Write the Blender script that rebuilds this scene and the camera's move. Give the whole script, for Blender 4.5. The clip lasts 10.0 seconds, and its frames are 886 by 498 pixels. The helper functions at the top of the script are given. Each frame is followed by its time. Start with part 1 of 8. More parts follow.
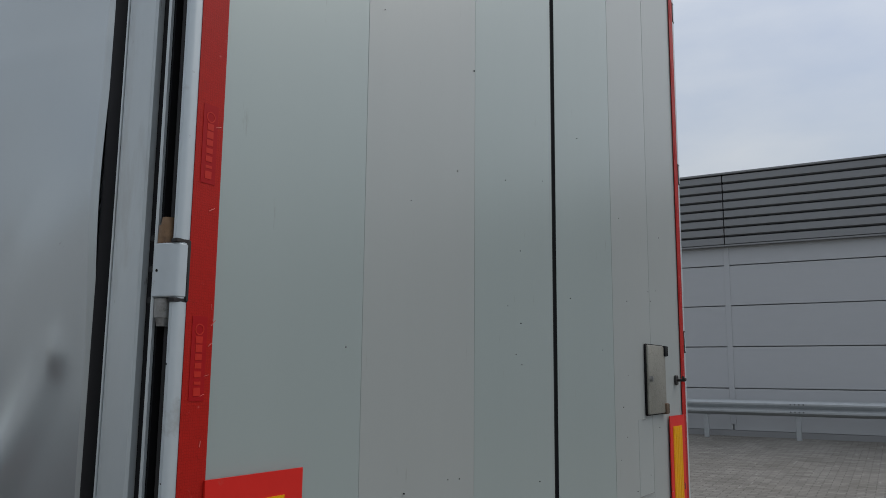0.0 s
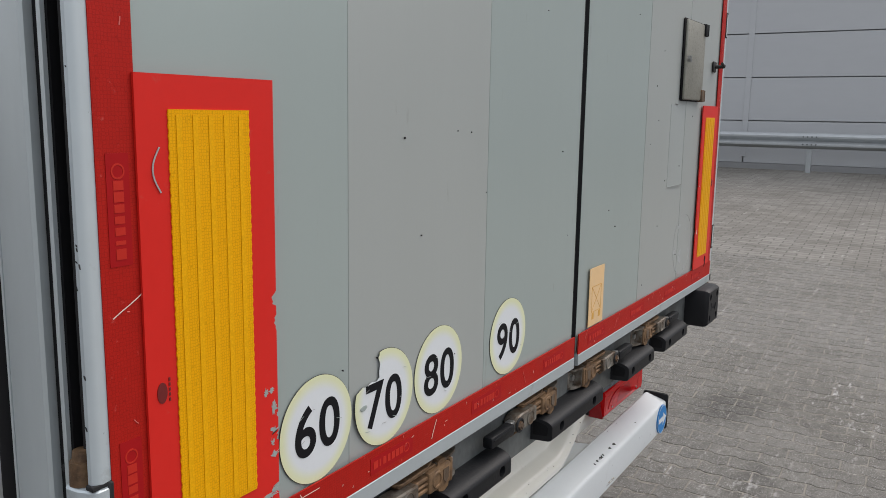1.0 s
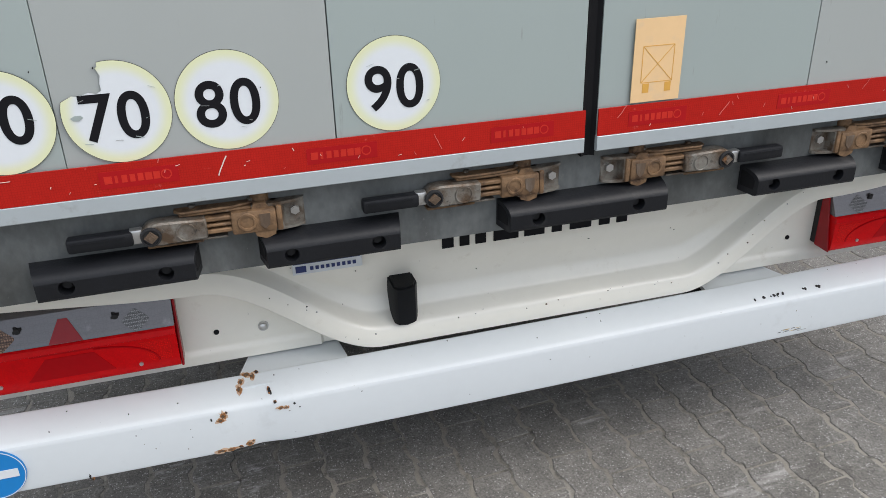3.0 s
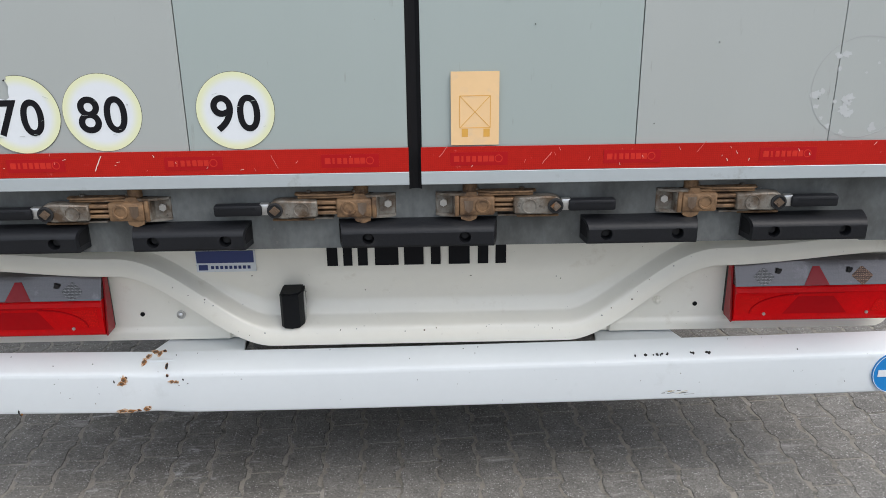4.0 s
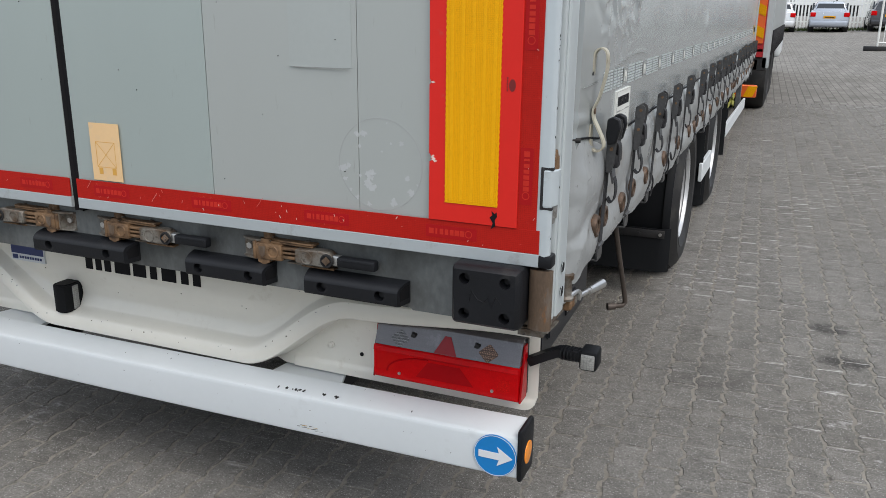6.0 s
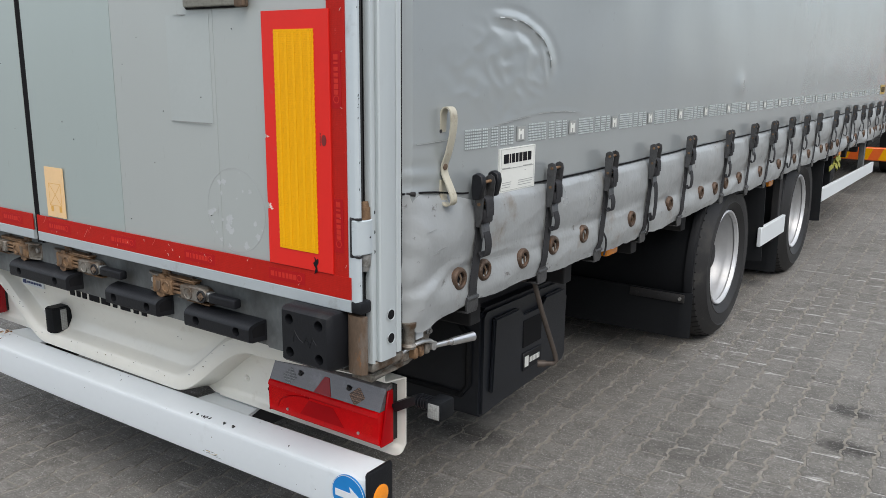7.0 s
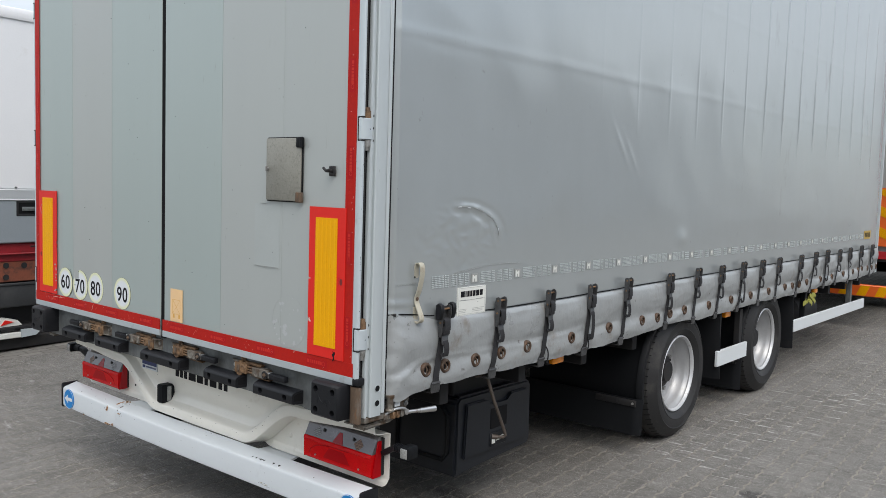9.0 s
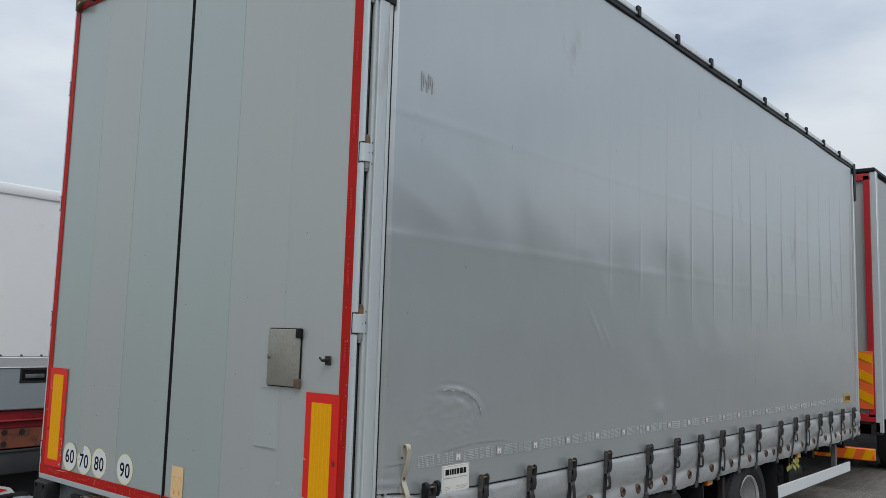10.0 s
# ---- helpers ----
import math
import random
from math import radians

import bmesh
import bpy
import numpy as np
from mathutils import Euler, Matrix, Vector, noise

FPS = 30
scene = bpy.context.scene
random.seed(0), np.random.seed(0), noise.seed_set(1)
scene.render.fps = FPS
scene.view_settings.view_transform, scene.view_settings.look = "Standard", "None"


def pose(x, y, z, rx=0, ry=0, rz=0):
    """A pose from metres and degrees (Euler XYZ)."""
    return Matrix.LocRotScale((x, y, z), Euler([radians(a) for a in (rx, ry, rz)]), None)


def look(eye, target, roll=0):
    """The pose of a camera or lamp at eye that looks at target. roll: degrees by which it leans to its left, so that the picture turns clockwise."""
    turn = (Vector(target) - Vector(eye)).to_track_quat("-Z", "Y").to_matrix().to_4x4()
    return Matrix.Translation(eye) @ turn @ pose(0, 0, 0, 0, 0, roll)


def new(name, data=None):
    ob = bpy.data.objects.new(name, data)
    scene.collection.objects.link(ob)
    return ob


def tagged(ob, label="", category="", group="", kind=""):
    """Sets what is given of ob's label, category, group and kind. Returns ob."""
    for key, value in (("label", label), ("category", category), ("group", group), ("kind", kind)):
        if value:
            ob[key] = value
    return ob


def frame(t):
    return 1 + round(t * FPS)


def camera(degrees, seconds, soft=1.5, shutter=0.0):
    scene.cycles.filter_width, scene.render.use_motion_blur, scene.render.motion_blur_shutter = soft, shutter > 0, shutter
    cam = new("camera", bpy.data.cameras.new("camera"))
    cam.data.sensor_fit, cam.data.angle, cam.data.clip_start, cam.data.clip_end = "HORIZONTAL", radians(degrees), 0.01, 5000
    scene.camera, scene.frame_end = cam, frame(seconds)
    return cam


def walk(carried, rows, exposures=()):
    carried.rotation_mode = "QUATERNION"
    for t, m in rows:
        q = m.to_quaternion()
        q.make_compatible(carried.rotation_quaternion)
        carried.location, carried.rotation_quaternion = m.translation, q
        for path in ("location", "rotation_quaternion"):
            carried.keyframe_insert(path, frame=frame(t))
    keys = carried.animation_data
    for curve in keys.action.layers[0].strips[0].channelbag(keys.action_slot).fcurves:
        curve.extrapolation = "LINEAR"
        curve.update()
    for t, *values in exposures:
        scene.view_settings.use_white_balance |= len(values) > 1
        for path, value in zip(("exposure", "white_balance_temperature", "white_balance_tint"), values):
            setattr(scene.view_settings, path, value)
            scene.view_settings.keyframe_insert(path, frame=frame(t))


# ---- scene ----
cam = camera(56.9, 10.0, soft=0.5)
PATH = [
    (0, (-2.109, -0.915, 1.77), (-0.42, 0.113, 2.074), 0.5),
    (0.5, (-1.988, -0.861, 1.655), (-0.283, 0.185, 1.673), 0.7),
    (1, (-1.835, -0.747, 1.581), (-0.155, 0.288, 1.254), 0.9),
    (1.5, (-1.66, -0.8, 1.554), (-0.247, 0.442, 0.876), -0.3),
    (2, (-1.326, -0.956, 1.555), (-0.303, 0.474, 0.602), -0.5),
    (2.5, (-1.02, -1.109, 1.499), (-0.283, 0.478, 0.531), -0.8),
    (2.7, (-0.869, -1.181, 1.487), (-0.217, 0.465, 0.556), -1.1),
    (3.8, (-0.137, -1.631, 1.462), (-0.054, 0.218, 0.703), -1.0),
    (4, (0.027, -1.675, 1.437), (0.06, 0.201, 0.744), -0.7),
    (4.5, (0.464, -1.755, 1.455), (0.325, 0.151, 0.866), -0.3),
    (5, (0.881, -1.803, 1.441), (0.415, 0.055, 0.866), 0.2),
    (5.5, (1.314, -1.72, 1.427), (0.667, 0.086, 0.861), 0.5),
    (6, (1.753, -1.614, 1.489), (1.012, 0.158, 0.929), 0.6),
    (6.2, (1.923, -1.595, 1.479), (1.158, 0.173, 0.932), 1.0),
    (7.3, (2.66, -1.27, 1.52), (1.44, 0.264, 1.117), 0.7),
    (7.5, (2.794, -1.28, 1.533), (1.553, 0.24, 1.140), 1.1),
    (8, (3.094, -1.462, 1.588), (1.837, 0.051, 1.224), 1.5),
    (8.5, (3.28, -1.818, 1.627), (2.01, -0.3, 1.338), 1.6),
    (9, (3.459, -2.091, 1.715), (2.181, -0.561, 1.561), 1.8),
    (9.5, (3.648, -2.269, 1.797), (2.372, -0.732, 1.706), 1.8),
    (10, (3.71, -2.334, 1.866), (2.437, -0.807, 2.081), 1.7),
]
EXPOSURES = [(0, -0.64, 6450, 10), (0.5, -0.30, 6650, 11), (1, 0.0, 6750, 12), (1.5, 0.14, 6700, 12), (2, 0.28, 6600, 12), (2.5, 0.34, 6500, 11), (4, 0.42, 6500, 11), (5, 0.43, 6500, 11), (5.5, 0.36, 6500, 11), (6, 0.16, 6500, 10), (7.5, 0.36, 6500, 10), (8, 0.44, 6500, 10), (8.5, 0.45, 6500, 10), (9, 0.17, 6500, 10), (9.5, 0.07, 6500, 10), (10, -0.38, 6400, 9)]
walk(cam, [(t, look(eye, target, roll)) for t, eye, target, roll in PATH], EXPOSURES)

# ---- sky, sun ----
world = bpy.data.worlds.new("overcast_sky")
scene.world = world
world.use_nodes = True
wn, wl = world.node_tree.nodes, world.node_tree.links
wn.clear()
SUN_ELEV, SUN_ROT = radians(50), radians(126)
sky = wn.new("ShaderNodeTexSky")
sky.sky_type, sky.sun_disc, sky.sun_elevation, sky.sun_rotation = "NISHITA", False, SUN_ELEV, SUN_ROT
sky.air_density, sky.dust_density = 1.0, 2.0
coord = wn.new("ShaderNodeTexCoord")
cloud_map = wn.new("ShaderNodeMapping")
cloud_map.inputs["Scale"].default_value = (1.0, 1.0, 2.6)
clouds = wn.new("ShaderNodeTexNoise")
clouds.inputs["Scale"].default_value, clouds.inputs["Detail"].default_value = 1.9, 7
clouds.inputs["Roughness"].default_value = 0.5
ramp = wn.new("ShaderNodeValToRGB")
ramp.color_ramp.elements[0].position, ramp.color_ramp.elements[0].color = 0.36, (0.30, 0.30, 0.30, 1)
ramp.color_ramp.elements[1].position, ramp.color_ramp.elements[1].color = 0.66, (0.95, 0.95, 0.95, 1)
dim = wn.new("ShaderNodeMix")
dim.data_type, dim.blend_type = "RGBA", "MULTIPLY"
dim.inputs[0].default_value = 1
dim.inputs[7].default_value = (0.115, 0.115, 0.115, 1)
mixer = wn.new("ShaderNodeMix")
mixer.data_type = "RGBA"
mixer.inputs[7].default_value = (0.80, 0.84, 0.88, 1)
back = wn.new("ShaderNodeBackground")
out = wn.new("ShaderNodeOutputWorld")
wl.new(coord.outputs["Generated"], cloud_map.inputs[0])
wl.new(cloud_map.outputs[0], clouds.inputs["Vector"])
wl.new(clouds.outputs["Fac"], ramp.inputs[0])
wl.new(sky.outputs[0], dim.inputs[6])
wl.new(ramp.outputs[0], mixer.inputs[0])
wl.new(dim.outputs[2], mixer.inputs[6])
# an overcast sky grows brighter towards the zenith
split = wn.new("ShaderNodeSeparateXYZ")
wl.new(coord.outputs["Generated"], split.inputs[0])
rise = wn.new("ShaderNodeMapRange")
rise.inputs["From Min"].default_value, rise.inputs["From Max"].default_value = 0.0, 1.0
rise.inputs["To Min"].default_value, rise.inputs["To Max"].default_value = 0.85, 2.3
wl.new(split.outputs[2], rise.inputs[0])
lift = wn.new("ShaderNodeVectorMath")
lift.operation = "SCALE"
wl.new(mixer.outputs[2], lift.inputs[0])
wl.new(rise.outputs[0], lift.inputs["Scale"])
wl.new(lift.outputs[0], back.inputs[0])
back.inputs[1].default_value = 1.0
wl.new(back.outputs[0], out.inputs[0])

sun = new("sun", bpy.data.lights.new("sun", "SUN"))
sun.data.energy, sun.data.angle, sun.data.color = 1.5, radians(40), (1.0, 0.96, 0.9)
sun.matrix_world = look((20 * math.sin(SUN_ROT), 20 * math.cos(SUN_ROT), 20 * math.tan(SUN_ELEV)), (0, 0, 0))


# ---- materials ----
def mat(name, col, rough=0.5, metal=0.0, var=0.10, s1=2.5, s2=70.0, bump=0.0, bscale=300.0, dirt=None, damt=0.5, dscale=6.0,
        stretch=(1, 1, 1), island=0.0, per_object=0.0, rvar=0.08, clear=0.0, spec=0.5, dirt2=None, d2amt=0.5, d2scale=30.0, cell=None):
    m = bpy.data.materials.new(name)
    m.use_nodes = True
    n, l = m.node_tree.nodes, m.node_tree.links
    b = n["Principled BSDF"]
    b.inputs["Metallic"].default_value = metal
    b.inputs["Coat Weight"].default_value = clear
    b.inputs["Specular IOR Level"].default_value = spec
    tc = n.new("ShaderNodeTexCoord")
    mp = n.new("ShaderNodeMapping")
    mp.inputs["Scale"].default_value = stretch
    l.new(tc.outputs["Object"], mp.inputs[0])

    def noisy(scale, detail=4.0, rough_=0.55):
        t = n.new("ShaderNodeTexNoise")
        t.inputs["Scale"].default_value, t.inputs["Detail"].default_value, t.inputs["Roughness"].default_value = scale, detail, rough_
        l.new(mp.outputs[0], t.inputs["Vector"])
        return t.outputs["Fac"]

    def maths(op, a, c):
        k = n.new("ShaderNodeMath")
        k.operation = op
        for i, v in enumerate((a, c)):
            if isinstance(v, (int, float)):
                k.inputs[i].default_value = v
            else:
                l.new(v, k.inputs[i])
        return k.outputs[0]

    big, fine = noisy(s1, 5), noisy(s2, 3)
    f = maths("ADD", maths("MULTIPLY", maths("SUBTRACT", big, 0.5), 2.4 * var), maths("MULTIPLY", maths("SUBTRACT", fine, 0.5), 1.6 * var))
    if island:
        g = n.new("ShaderNodeNewGeometry")
        f = maths("ADD", f, maths("MULTIPLY", maths("SUBTRACT", g.outputs["Random Per Island"], 0.5), 2 * island))
    if per_object:
        o = n.new("ShaderNodeObjectInfo")
        f = maths("ADD", f, maths("MULTIPLY", maths("SUBTRACT", o.outputs["Random"], 0.5), 2 * per_object))
    f = maths("ADD", f, 1.0)
    mul = n.new("ShaderNodeVectorMath")
    mul.operation = "SCALE"
    mul.inputs[0].default_value = col
    l.new(f, mul.inputs["Scale"])
    colour = mul.outputs[0]
    if dirt:
        r = n.new("ShaderNodeValToRGB")
        r.color_ramp.elements[0].position, r.color_ramp.elements[1].position = 0.66 - 0.35 * damt, 0.80 - 0.25 * damt
        l.new(noisy(dscale, 8, 0.65), r.inputs[0])
        mx = n.new("ShaderNodeMix")
        mx.data_type = "RGBA"
        mx.inputs[7].default_value = (*dirt, 1)
        l.new(r.outputs[0], mx.inputs[0])
        l.new(colour, mx.inputs[6])
        colour = mx.outputs[2]
    if dirt2:
        r = n.new("ShaderNodeValToRGB")
        r.color_ramp.elements[0].position, r.color_ramp.elements[1].position = 0.68 - 0.35 * d2amt, 0.76 - 0.30 * d2amt
        l.new(noisy(d2scale, 6, 0.7), r.inputs[0])
        mx = n.new("ShaderNodeMix")
        mx.data_type = "RGBA"
        mx.inputs[7].default_value = (*dirt2, 1)
        l.new(r.outputs[0], mx.inputs[0])
        l.new(colour, mx.inputs[6])
        colour = mx.outputs[2]
    if cell:                            # (cells per metre, how much the cell walls darken, wall width)
        vo = n.new("ShaderNodeTexVoronoi")
        vo.feature = "DISTANCE_TO_EDGE"
        vo.inputs["Scale"].default_value = cell[0]
        vo.inputs["Randomness"].default_value = 0.35
        l.new(mp.outputs[0], vo.inputs["Vector"])
        wall = n.new("ShaderNodeMapRange")
        wall.inputs["From Min"].default_value, wall.inputs["From Max"].default_value = 0.0, cell[2]
        wall.inputs["To Min"].default_value, wall.inputs["To Max"].default_value = 1 - cell[1], 1.0
        l.new(vo.outputs["Distance"], wall.inputs[0])
        sc = n.new("ShaderNodeVectorMath")
        sc.operation = "SCALE"
        l.new(colour, sc.inputs[0])
        l.new(wall.outputs[0], sc.inputs["Scale"])
        colour = sc.outputs[0]
    l.new(colour, b.inputs["Base Color"])
    l.new(maths("ADD", maths("MULTIPLY", maths("SUBTRACT", big, 0.5), 2 * rvar), rough), b.inputs["Roughness"])
    if bump:
        bp = n.new("ShaderNodeBump")
        bp.inputs["Strength"].default_value, bp.inputs["Distance"].default_value = 1.0, bump
        l.new(noisy(bscale, 4, 0.6), bp.inputs["Height"])
        l.new(bp.outputs[0], b.inputs["Normal"])
    return m


DOOR = mat("door_paint_green_grey", (0.368, 0.424, 0.410), 0.34, 0.25, var=0.025, s1=1.2, s2=9, stretch=(1, 1, 0.12), bump=0.0002, bscale=25, rvar=0.05, dirt=(0.24, 0.245, 0.23), damt=0.02, dscale=60)
# the same door paint with a warm reflection put into its colour
DOOR_REFLEX = mat("door_paint_warm_reflection", (0.394, 0.420, 0.407), 0.36, 0.23, var=0.025, s1=1.2, s2=9, stretch=(1, 1, 0.12), bump=0.0002, bscale=25, rvar=0.05, dirt=(0.25, 0.25, 0.235), damt=0.02, dscale=60)
FRAME = mat("anodised_frame", (0.50, 0.555, 0.58), 0.38, 0.25, var=0.05, s1=4, s2=40, dirt=(0.30, 0.30, 0.29), damt=0.2, dscale=9, dirt2=(0.10, 0.09, 0.08), d2amt=0.03, d2scale=60)
POST = mat("post_aluminium", (0.50, 0.545, 0.555), 0.4, 0.25, var=0.05, stretch=(1, 1, 0.2), dirt=(0.36, 0.36, 0.34), damt=0.25, dscale=7, dirt2=(0.10, 0.09, 0.08), d2amt=0.04, d2scale=40)
TAPE = mat("red_reflective_tape", (0.41, 0.0125, 0.0075), 0.5, var=0.14, s1=3, s2=90, bump=0.0003, bscale=420, spec=0.15, dirt=(0.60, 0.13, 0.11), damt=0.03, dscale=60, cell=(240, 0.30, 0.10))
TAPE_PRINT = mat("tape_print_dark", (0.36, 0.007, 0.009), 0.5, var=0.1, spec=0.15)
TAPE_BAR = mat("tape_print_bright", (0.50, 0.024, 0.014), 0.5, var=0.1, spec=0.2)
RED = mat("plate_red", (0.64, 0.020, 0.014), 0.42, var=0.05, s1=4, s2=60, dirt=(0.52, 0.07, 0.055), damt=0.04, dscale=30, spec=0.25)
YELLOW = mat("plate_yellow", (0.80, 0.37, 0.003), 0.4, var=0.06, s1=5, s2=90, bump=0.0002, bscale=380, spec=0.12, cell=(270, 0.25, 0.13))
YELLOW_RIB = mat("plate_yellow_rib", (0.84, 0.405, 0.005), 0.4, var=0.05, bump=0.0002, bscale=380, spec=0.12, cell=(270, 0.12, 0.13))
WHITE_STICK = mat("sticker_white", (0.65, 0.68, 0.70), 0.4, var=0.03, dirt=(0.55, 0.56, 0.54), damt=0.12, dscale=14, spec=0.3)
STICKER = mat("speed_sticker_print", (0.65, 0.68, 0.70), 0.4, var=0.03, dirt=(0.56, 0.57, 0.54), damt=0.10, dscale=14, spec=0.3)
k_n, k_l = STICKER.node_tree.nodes, STICKER.node_tree.links
k_b = k_n["Principled BSDF"]
k_base = k_b.inputs["Base Color"].links[0].from_socket
k_tc, k_flat, k_len, k_ramp, k_mix = k_n.new("ShaderNodeTexCoord"), k_n.new("ShaderNodeVectorMath"), k_n.new("ShaderNodeVectorMath"), k_n.new("ShaderNodeMapRange"), k_n.new("ShaderNodeMix")
k_flat.operation, k_flat.inputs[1].default_value, k_len.operation = "MULTIPLY", (1, 0, 1), "LENGTH"
k_ramp.interpolation_type = "SMOOTHSTEP"
k_ramp.inputs["From Min"].default_value, k_ramp.inputs["From Max"].default_value = 0.056, 0.077
k_mix.data_type = "RGBA"
k_mix.inputs[7].default_value = (0.66, 0.68, 0.44, 1)
k_l.new(k_tc.outputs["Object"], k_flat.inputs[0])
k_l.new(k_flat.outputs[0], k_len.inputs[0])
k_l.new(k_len.outputs["Value"], k_ramp.inputs[0])
k_l.new(k_ramp.outputs[0], k_mix.inputs[0])
k_l.new(k_base, k_mix.inputs[6])
k_l.new(k_mix.outputs[2], k_b.inputs["Base Color"])
BLACK_INK = mat("black_print", (0.007, 0.007, 0.009), 0.6, var=0.1, spec=0.15)
PEACH = mat("peach_sticker", (0.74, 0.50, 0.26), 0.5, var=0.05, s1=10, s2=60, dirt=(0.66, 0.47, 0.28), damt=0.3, dscale=20)
OCHRE = mat("ochre_print", (0.62, 0.33, 0.06), 0.5, var=0.05)
FILM_PALE = mat("pale_film", (0.398, 0.430, 0.420), 0.32, 0.2, var=0.04, s1=6)
FILM = mat("clear_film_residue", (0.375, 0.385, 0.386), 0.36, 0.2, var=0.06, s1=9)
GHOST = mat("sticker_ghost", (0.455, 0.475, 0.475), 0.5, 0.1, var=0.07, s1=18)
RUBBER = mat("black_rubber", (0.0065, 0.0072, 0.0092), 0.5, spec=0.3, var=0.3, s1=6, s2=90, bump=0.0006, bscale=140, dirt=(0.024, 0.024, 0.024), damt=0.2, dscale=14)
FENDER = mat("black_fender_plastic", (0.0105, 0.0125, 0.0165), 0.38, var=0.15, s1=3, s2=90, bump=0.0003, bscale=260, dirt=(0.022, 0.021, 0.020), damt=0.15, dscale=6, spec=0.4)
SEAL = mat("seal_black", (0.005, 0.005, 0.006), 0.7, var=0.2, spec=0.2)
PLASTIC = mat("black_plastic", (0.0065, 0.0074, 0.0088), 0.58, var=0.2, s1=4, s2=80, bump=0.0004, bscale=260, dirt=(0.015, 0.014, 0.013), damt=0.2, dscale=8, spec=0.18)
GALV = mat("galvanised_steel", (0.155, 0.166, 0.166), 0.5, 0.4, var=0.4, s1=9, s2=70, stretch=(1, 1, 0.6), dirt=(0.075, 0.078, 0.076), damt=0.55, dscale=5, dirt2=(0.19, 0.195, 0.19), d2amt=0.1, d2scale=40)
ZINC = mat("zinc_cast", (0.205, 0.192, 0.168), 0.5, 0.35, var=0.25, s1=24, s2=140, bump=0.0010, bscale=170, dirt=(0.085, 0.054, 0.032), damt=0.75, dscale=26, dirt2=(0.05, 0.045, 0.04), d2amt=0.25, d2scale=60)
RUSTY = mat("rusty_cast", (0.20, 0.118, 0.060), 0.62, 0.2, var=0.35, s1=28, s2=160, bump=0.0012, bscale=190, dirt=(0.058, 0.032, 0.018), damt=0.6, dscale=30, dirt2=(0.26, 0.21, 0.155), d2amt=0.12, d2scale=50)
RUST = mat("brown_rust", (0.105, 0.070, 0.045), 0.75, 0.1, var=0.4, s1=18, s2=200, bump=0.0009, bscale=220, stretch=(1, 1, 0.35), dirt=(0.17, 0.15, 0.13), damt=0.35, dscale=16, dirt2=(0.17, 0.075, 0.025), d2amt=0.25, d2scale=40)
CREAM = mat("cream_paint", (0.79, 0.768, 0.69), 0.30, var=0.03, s1=3, s2=40, dirt=(0.64, 0.60, 0.51), damt=0.14, dscale=11, clear=0.2, dirt2=(0.10, 0.09, 0.075), d2amt=0.0, d2scale=75)
WHITE = mat("white_paint", (0.62, 0.655, 0.67), 0.45, var=0.025, s1=3, s2=50, dirt=(0.52, 0.545, 0.55), damt=0.10, dscale=6, dirt2=(0.16, 0.15, 0.13), d2amt=0.0, d2scale=60, spec=0.35)
BLUE = mat("blue_sign", (0.004, 0.185, 0.50), 0.45, var=0.04)
NAVY = mat("navy_print", (0.02, 0.035, 0.14), 0.45, var=0.05)
LENS_RED = mat("red_lens", (0.56, 0.003, 0.005), 0.12, var=0.16, s1=14, s2=120, bump=0.0002, bscale=150, spec=0.12, cell=(190, 0.10, 0.12))
LENS_RED_DARK = mat("dark_red_lens", (0.28, 0.005, 0.009), 0.25, var=0.15, bump=0.0003, bscale=200, spec=0.3)
LENS_RED_MID = mat("mid_red_lens", (0.36, 0.003, 0.006), 0.15, var=0.12, bump=0.0002, bscale=200, spec=0.12)
LENS_CLEAR = mat("smoky_clear_lens", (0.115, 0.108, 0.113), 0.10, 0.2, var=0.10, s1=14, s2=140, bump=0.0002, bscale=260, clear=0.4, cell=(150, 0.12, 0.10), dirt=(0.25, 0.24, 0.25), damt=0.25, dscale=9)
LENS_GRID = mat("patterned_lens", (0.24, 0.235, 0.235), 0.2, 0.3, var=0.3, s2=330, bump=0.0006, bscale=420, cell=(300, 0.85, 0.30))
AMBER = mat("amber_lens", (0.85, 0.27, 0.01), 0.25, var=0.1, s2=150, bump=0.0004, bscale=200, clear=0.4)
BULB = mat("pale_lens", (0.34, 0.345, 0.33), 0.12, 0.3, var=0.3, s1=30, s2=140, clear=0.6, cell=(160, 0.35, 0.15))
HATCH = mat("hatch_grey_hammered", (0.255, 0.25, 0.215), 0.45, 0.2, var=0.22, s1=5, s2=170, bump=0.0008, bscale=240, dirt=(0.17, 0.165, 0.14), damt=0.4, dscale=90)
CURTAIN = mat("grey_pvc_tarpaulin", (0.445, 0.48, 0.485), 0.22, 0.5, var=0.035, s1=1.3, s2=9, bump=0.0010, bscale=5, spec=0.8, dirt=(0.30, 0.31, 0.305), damt=0.12, dscale=2.2, stretch=(1, 1, 0.5), rvar=0.05, dirt2=(0.20, 0.20, 0.195), d2amt=0.0, d2scale=24)
SKIRT = mat("grey_pvc_skirt", (0.335, 0.352, 0.355), 0.30, 0.2, var=0.07, s1=3, s2=22, bump=0.0055, bscale=9, dirt=(0.225, 0.20, 0.165), damt=0.22, dscale=7, dirt2=(0.09, 0.08, 0.07), d2amt=0.12, d2scale=26)
DOTS = mat("woven_print", (0.47, 0.51, 0.51), 0.45, var=0.15, s1=9, s2=120)
LABEL = mat("white_label", (0.66, 0.67, 0.63), 0.5, var=0.05)
INK_AND_SHADE = mat("grey_print_and_crease_shade", (0.26, 0.27, 0.26), 0.5, var=0.1)
LABEL_YEL = mat("ochre_label", (0.45, 0.30, 0.06), 0.5, var=0.1)
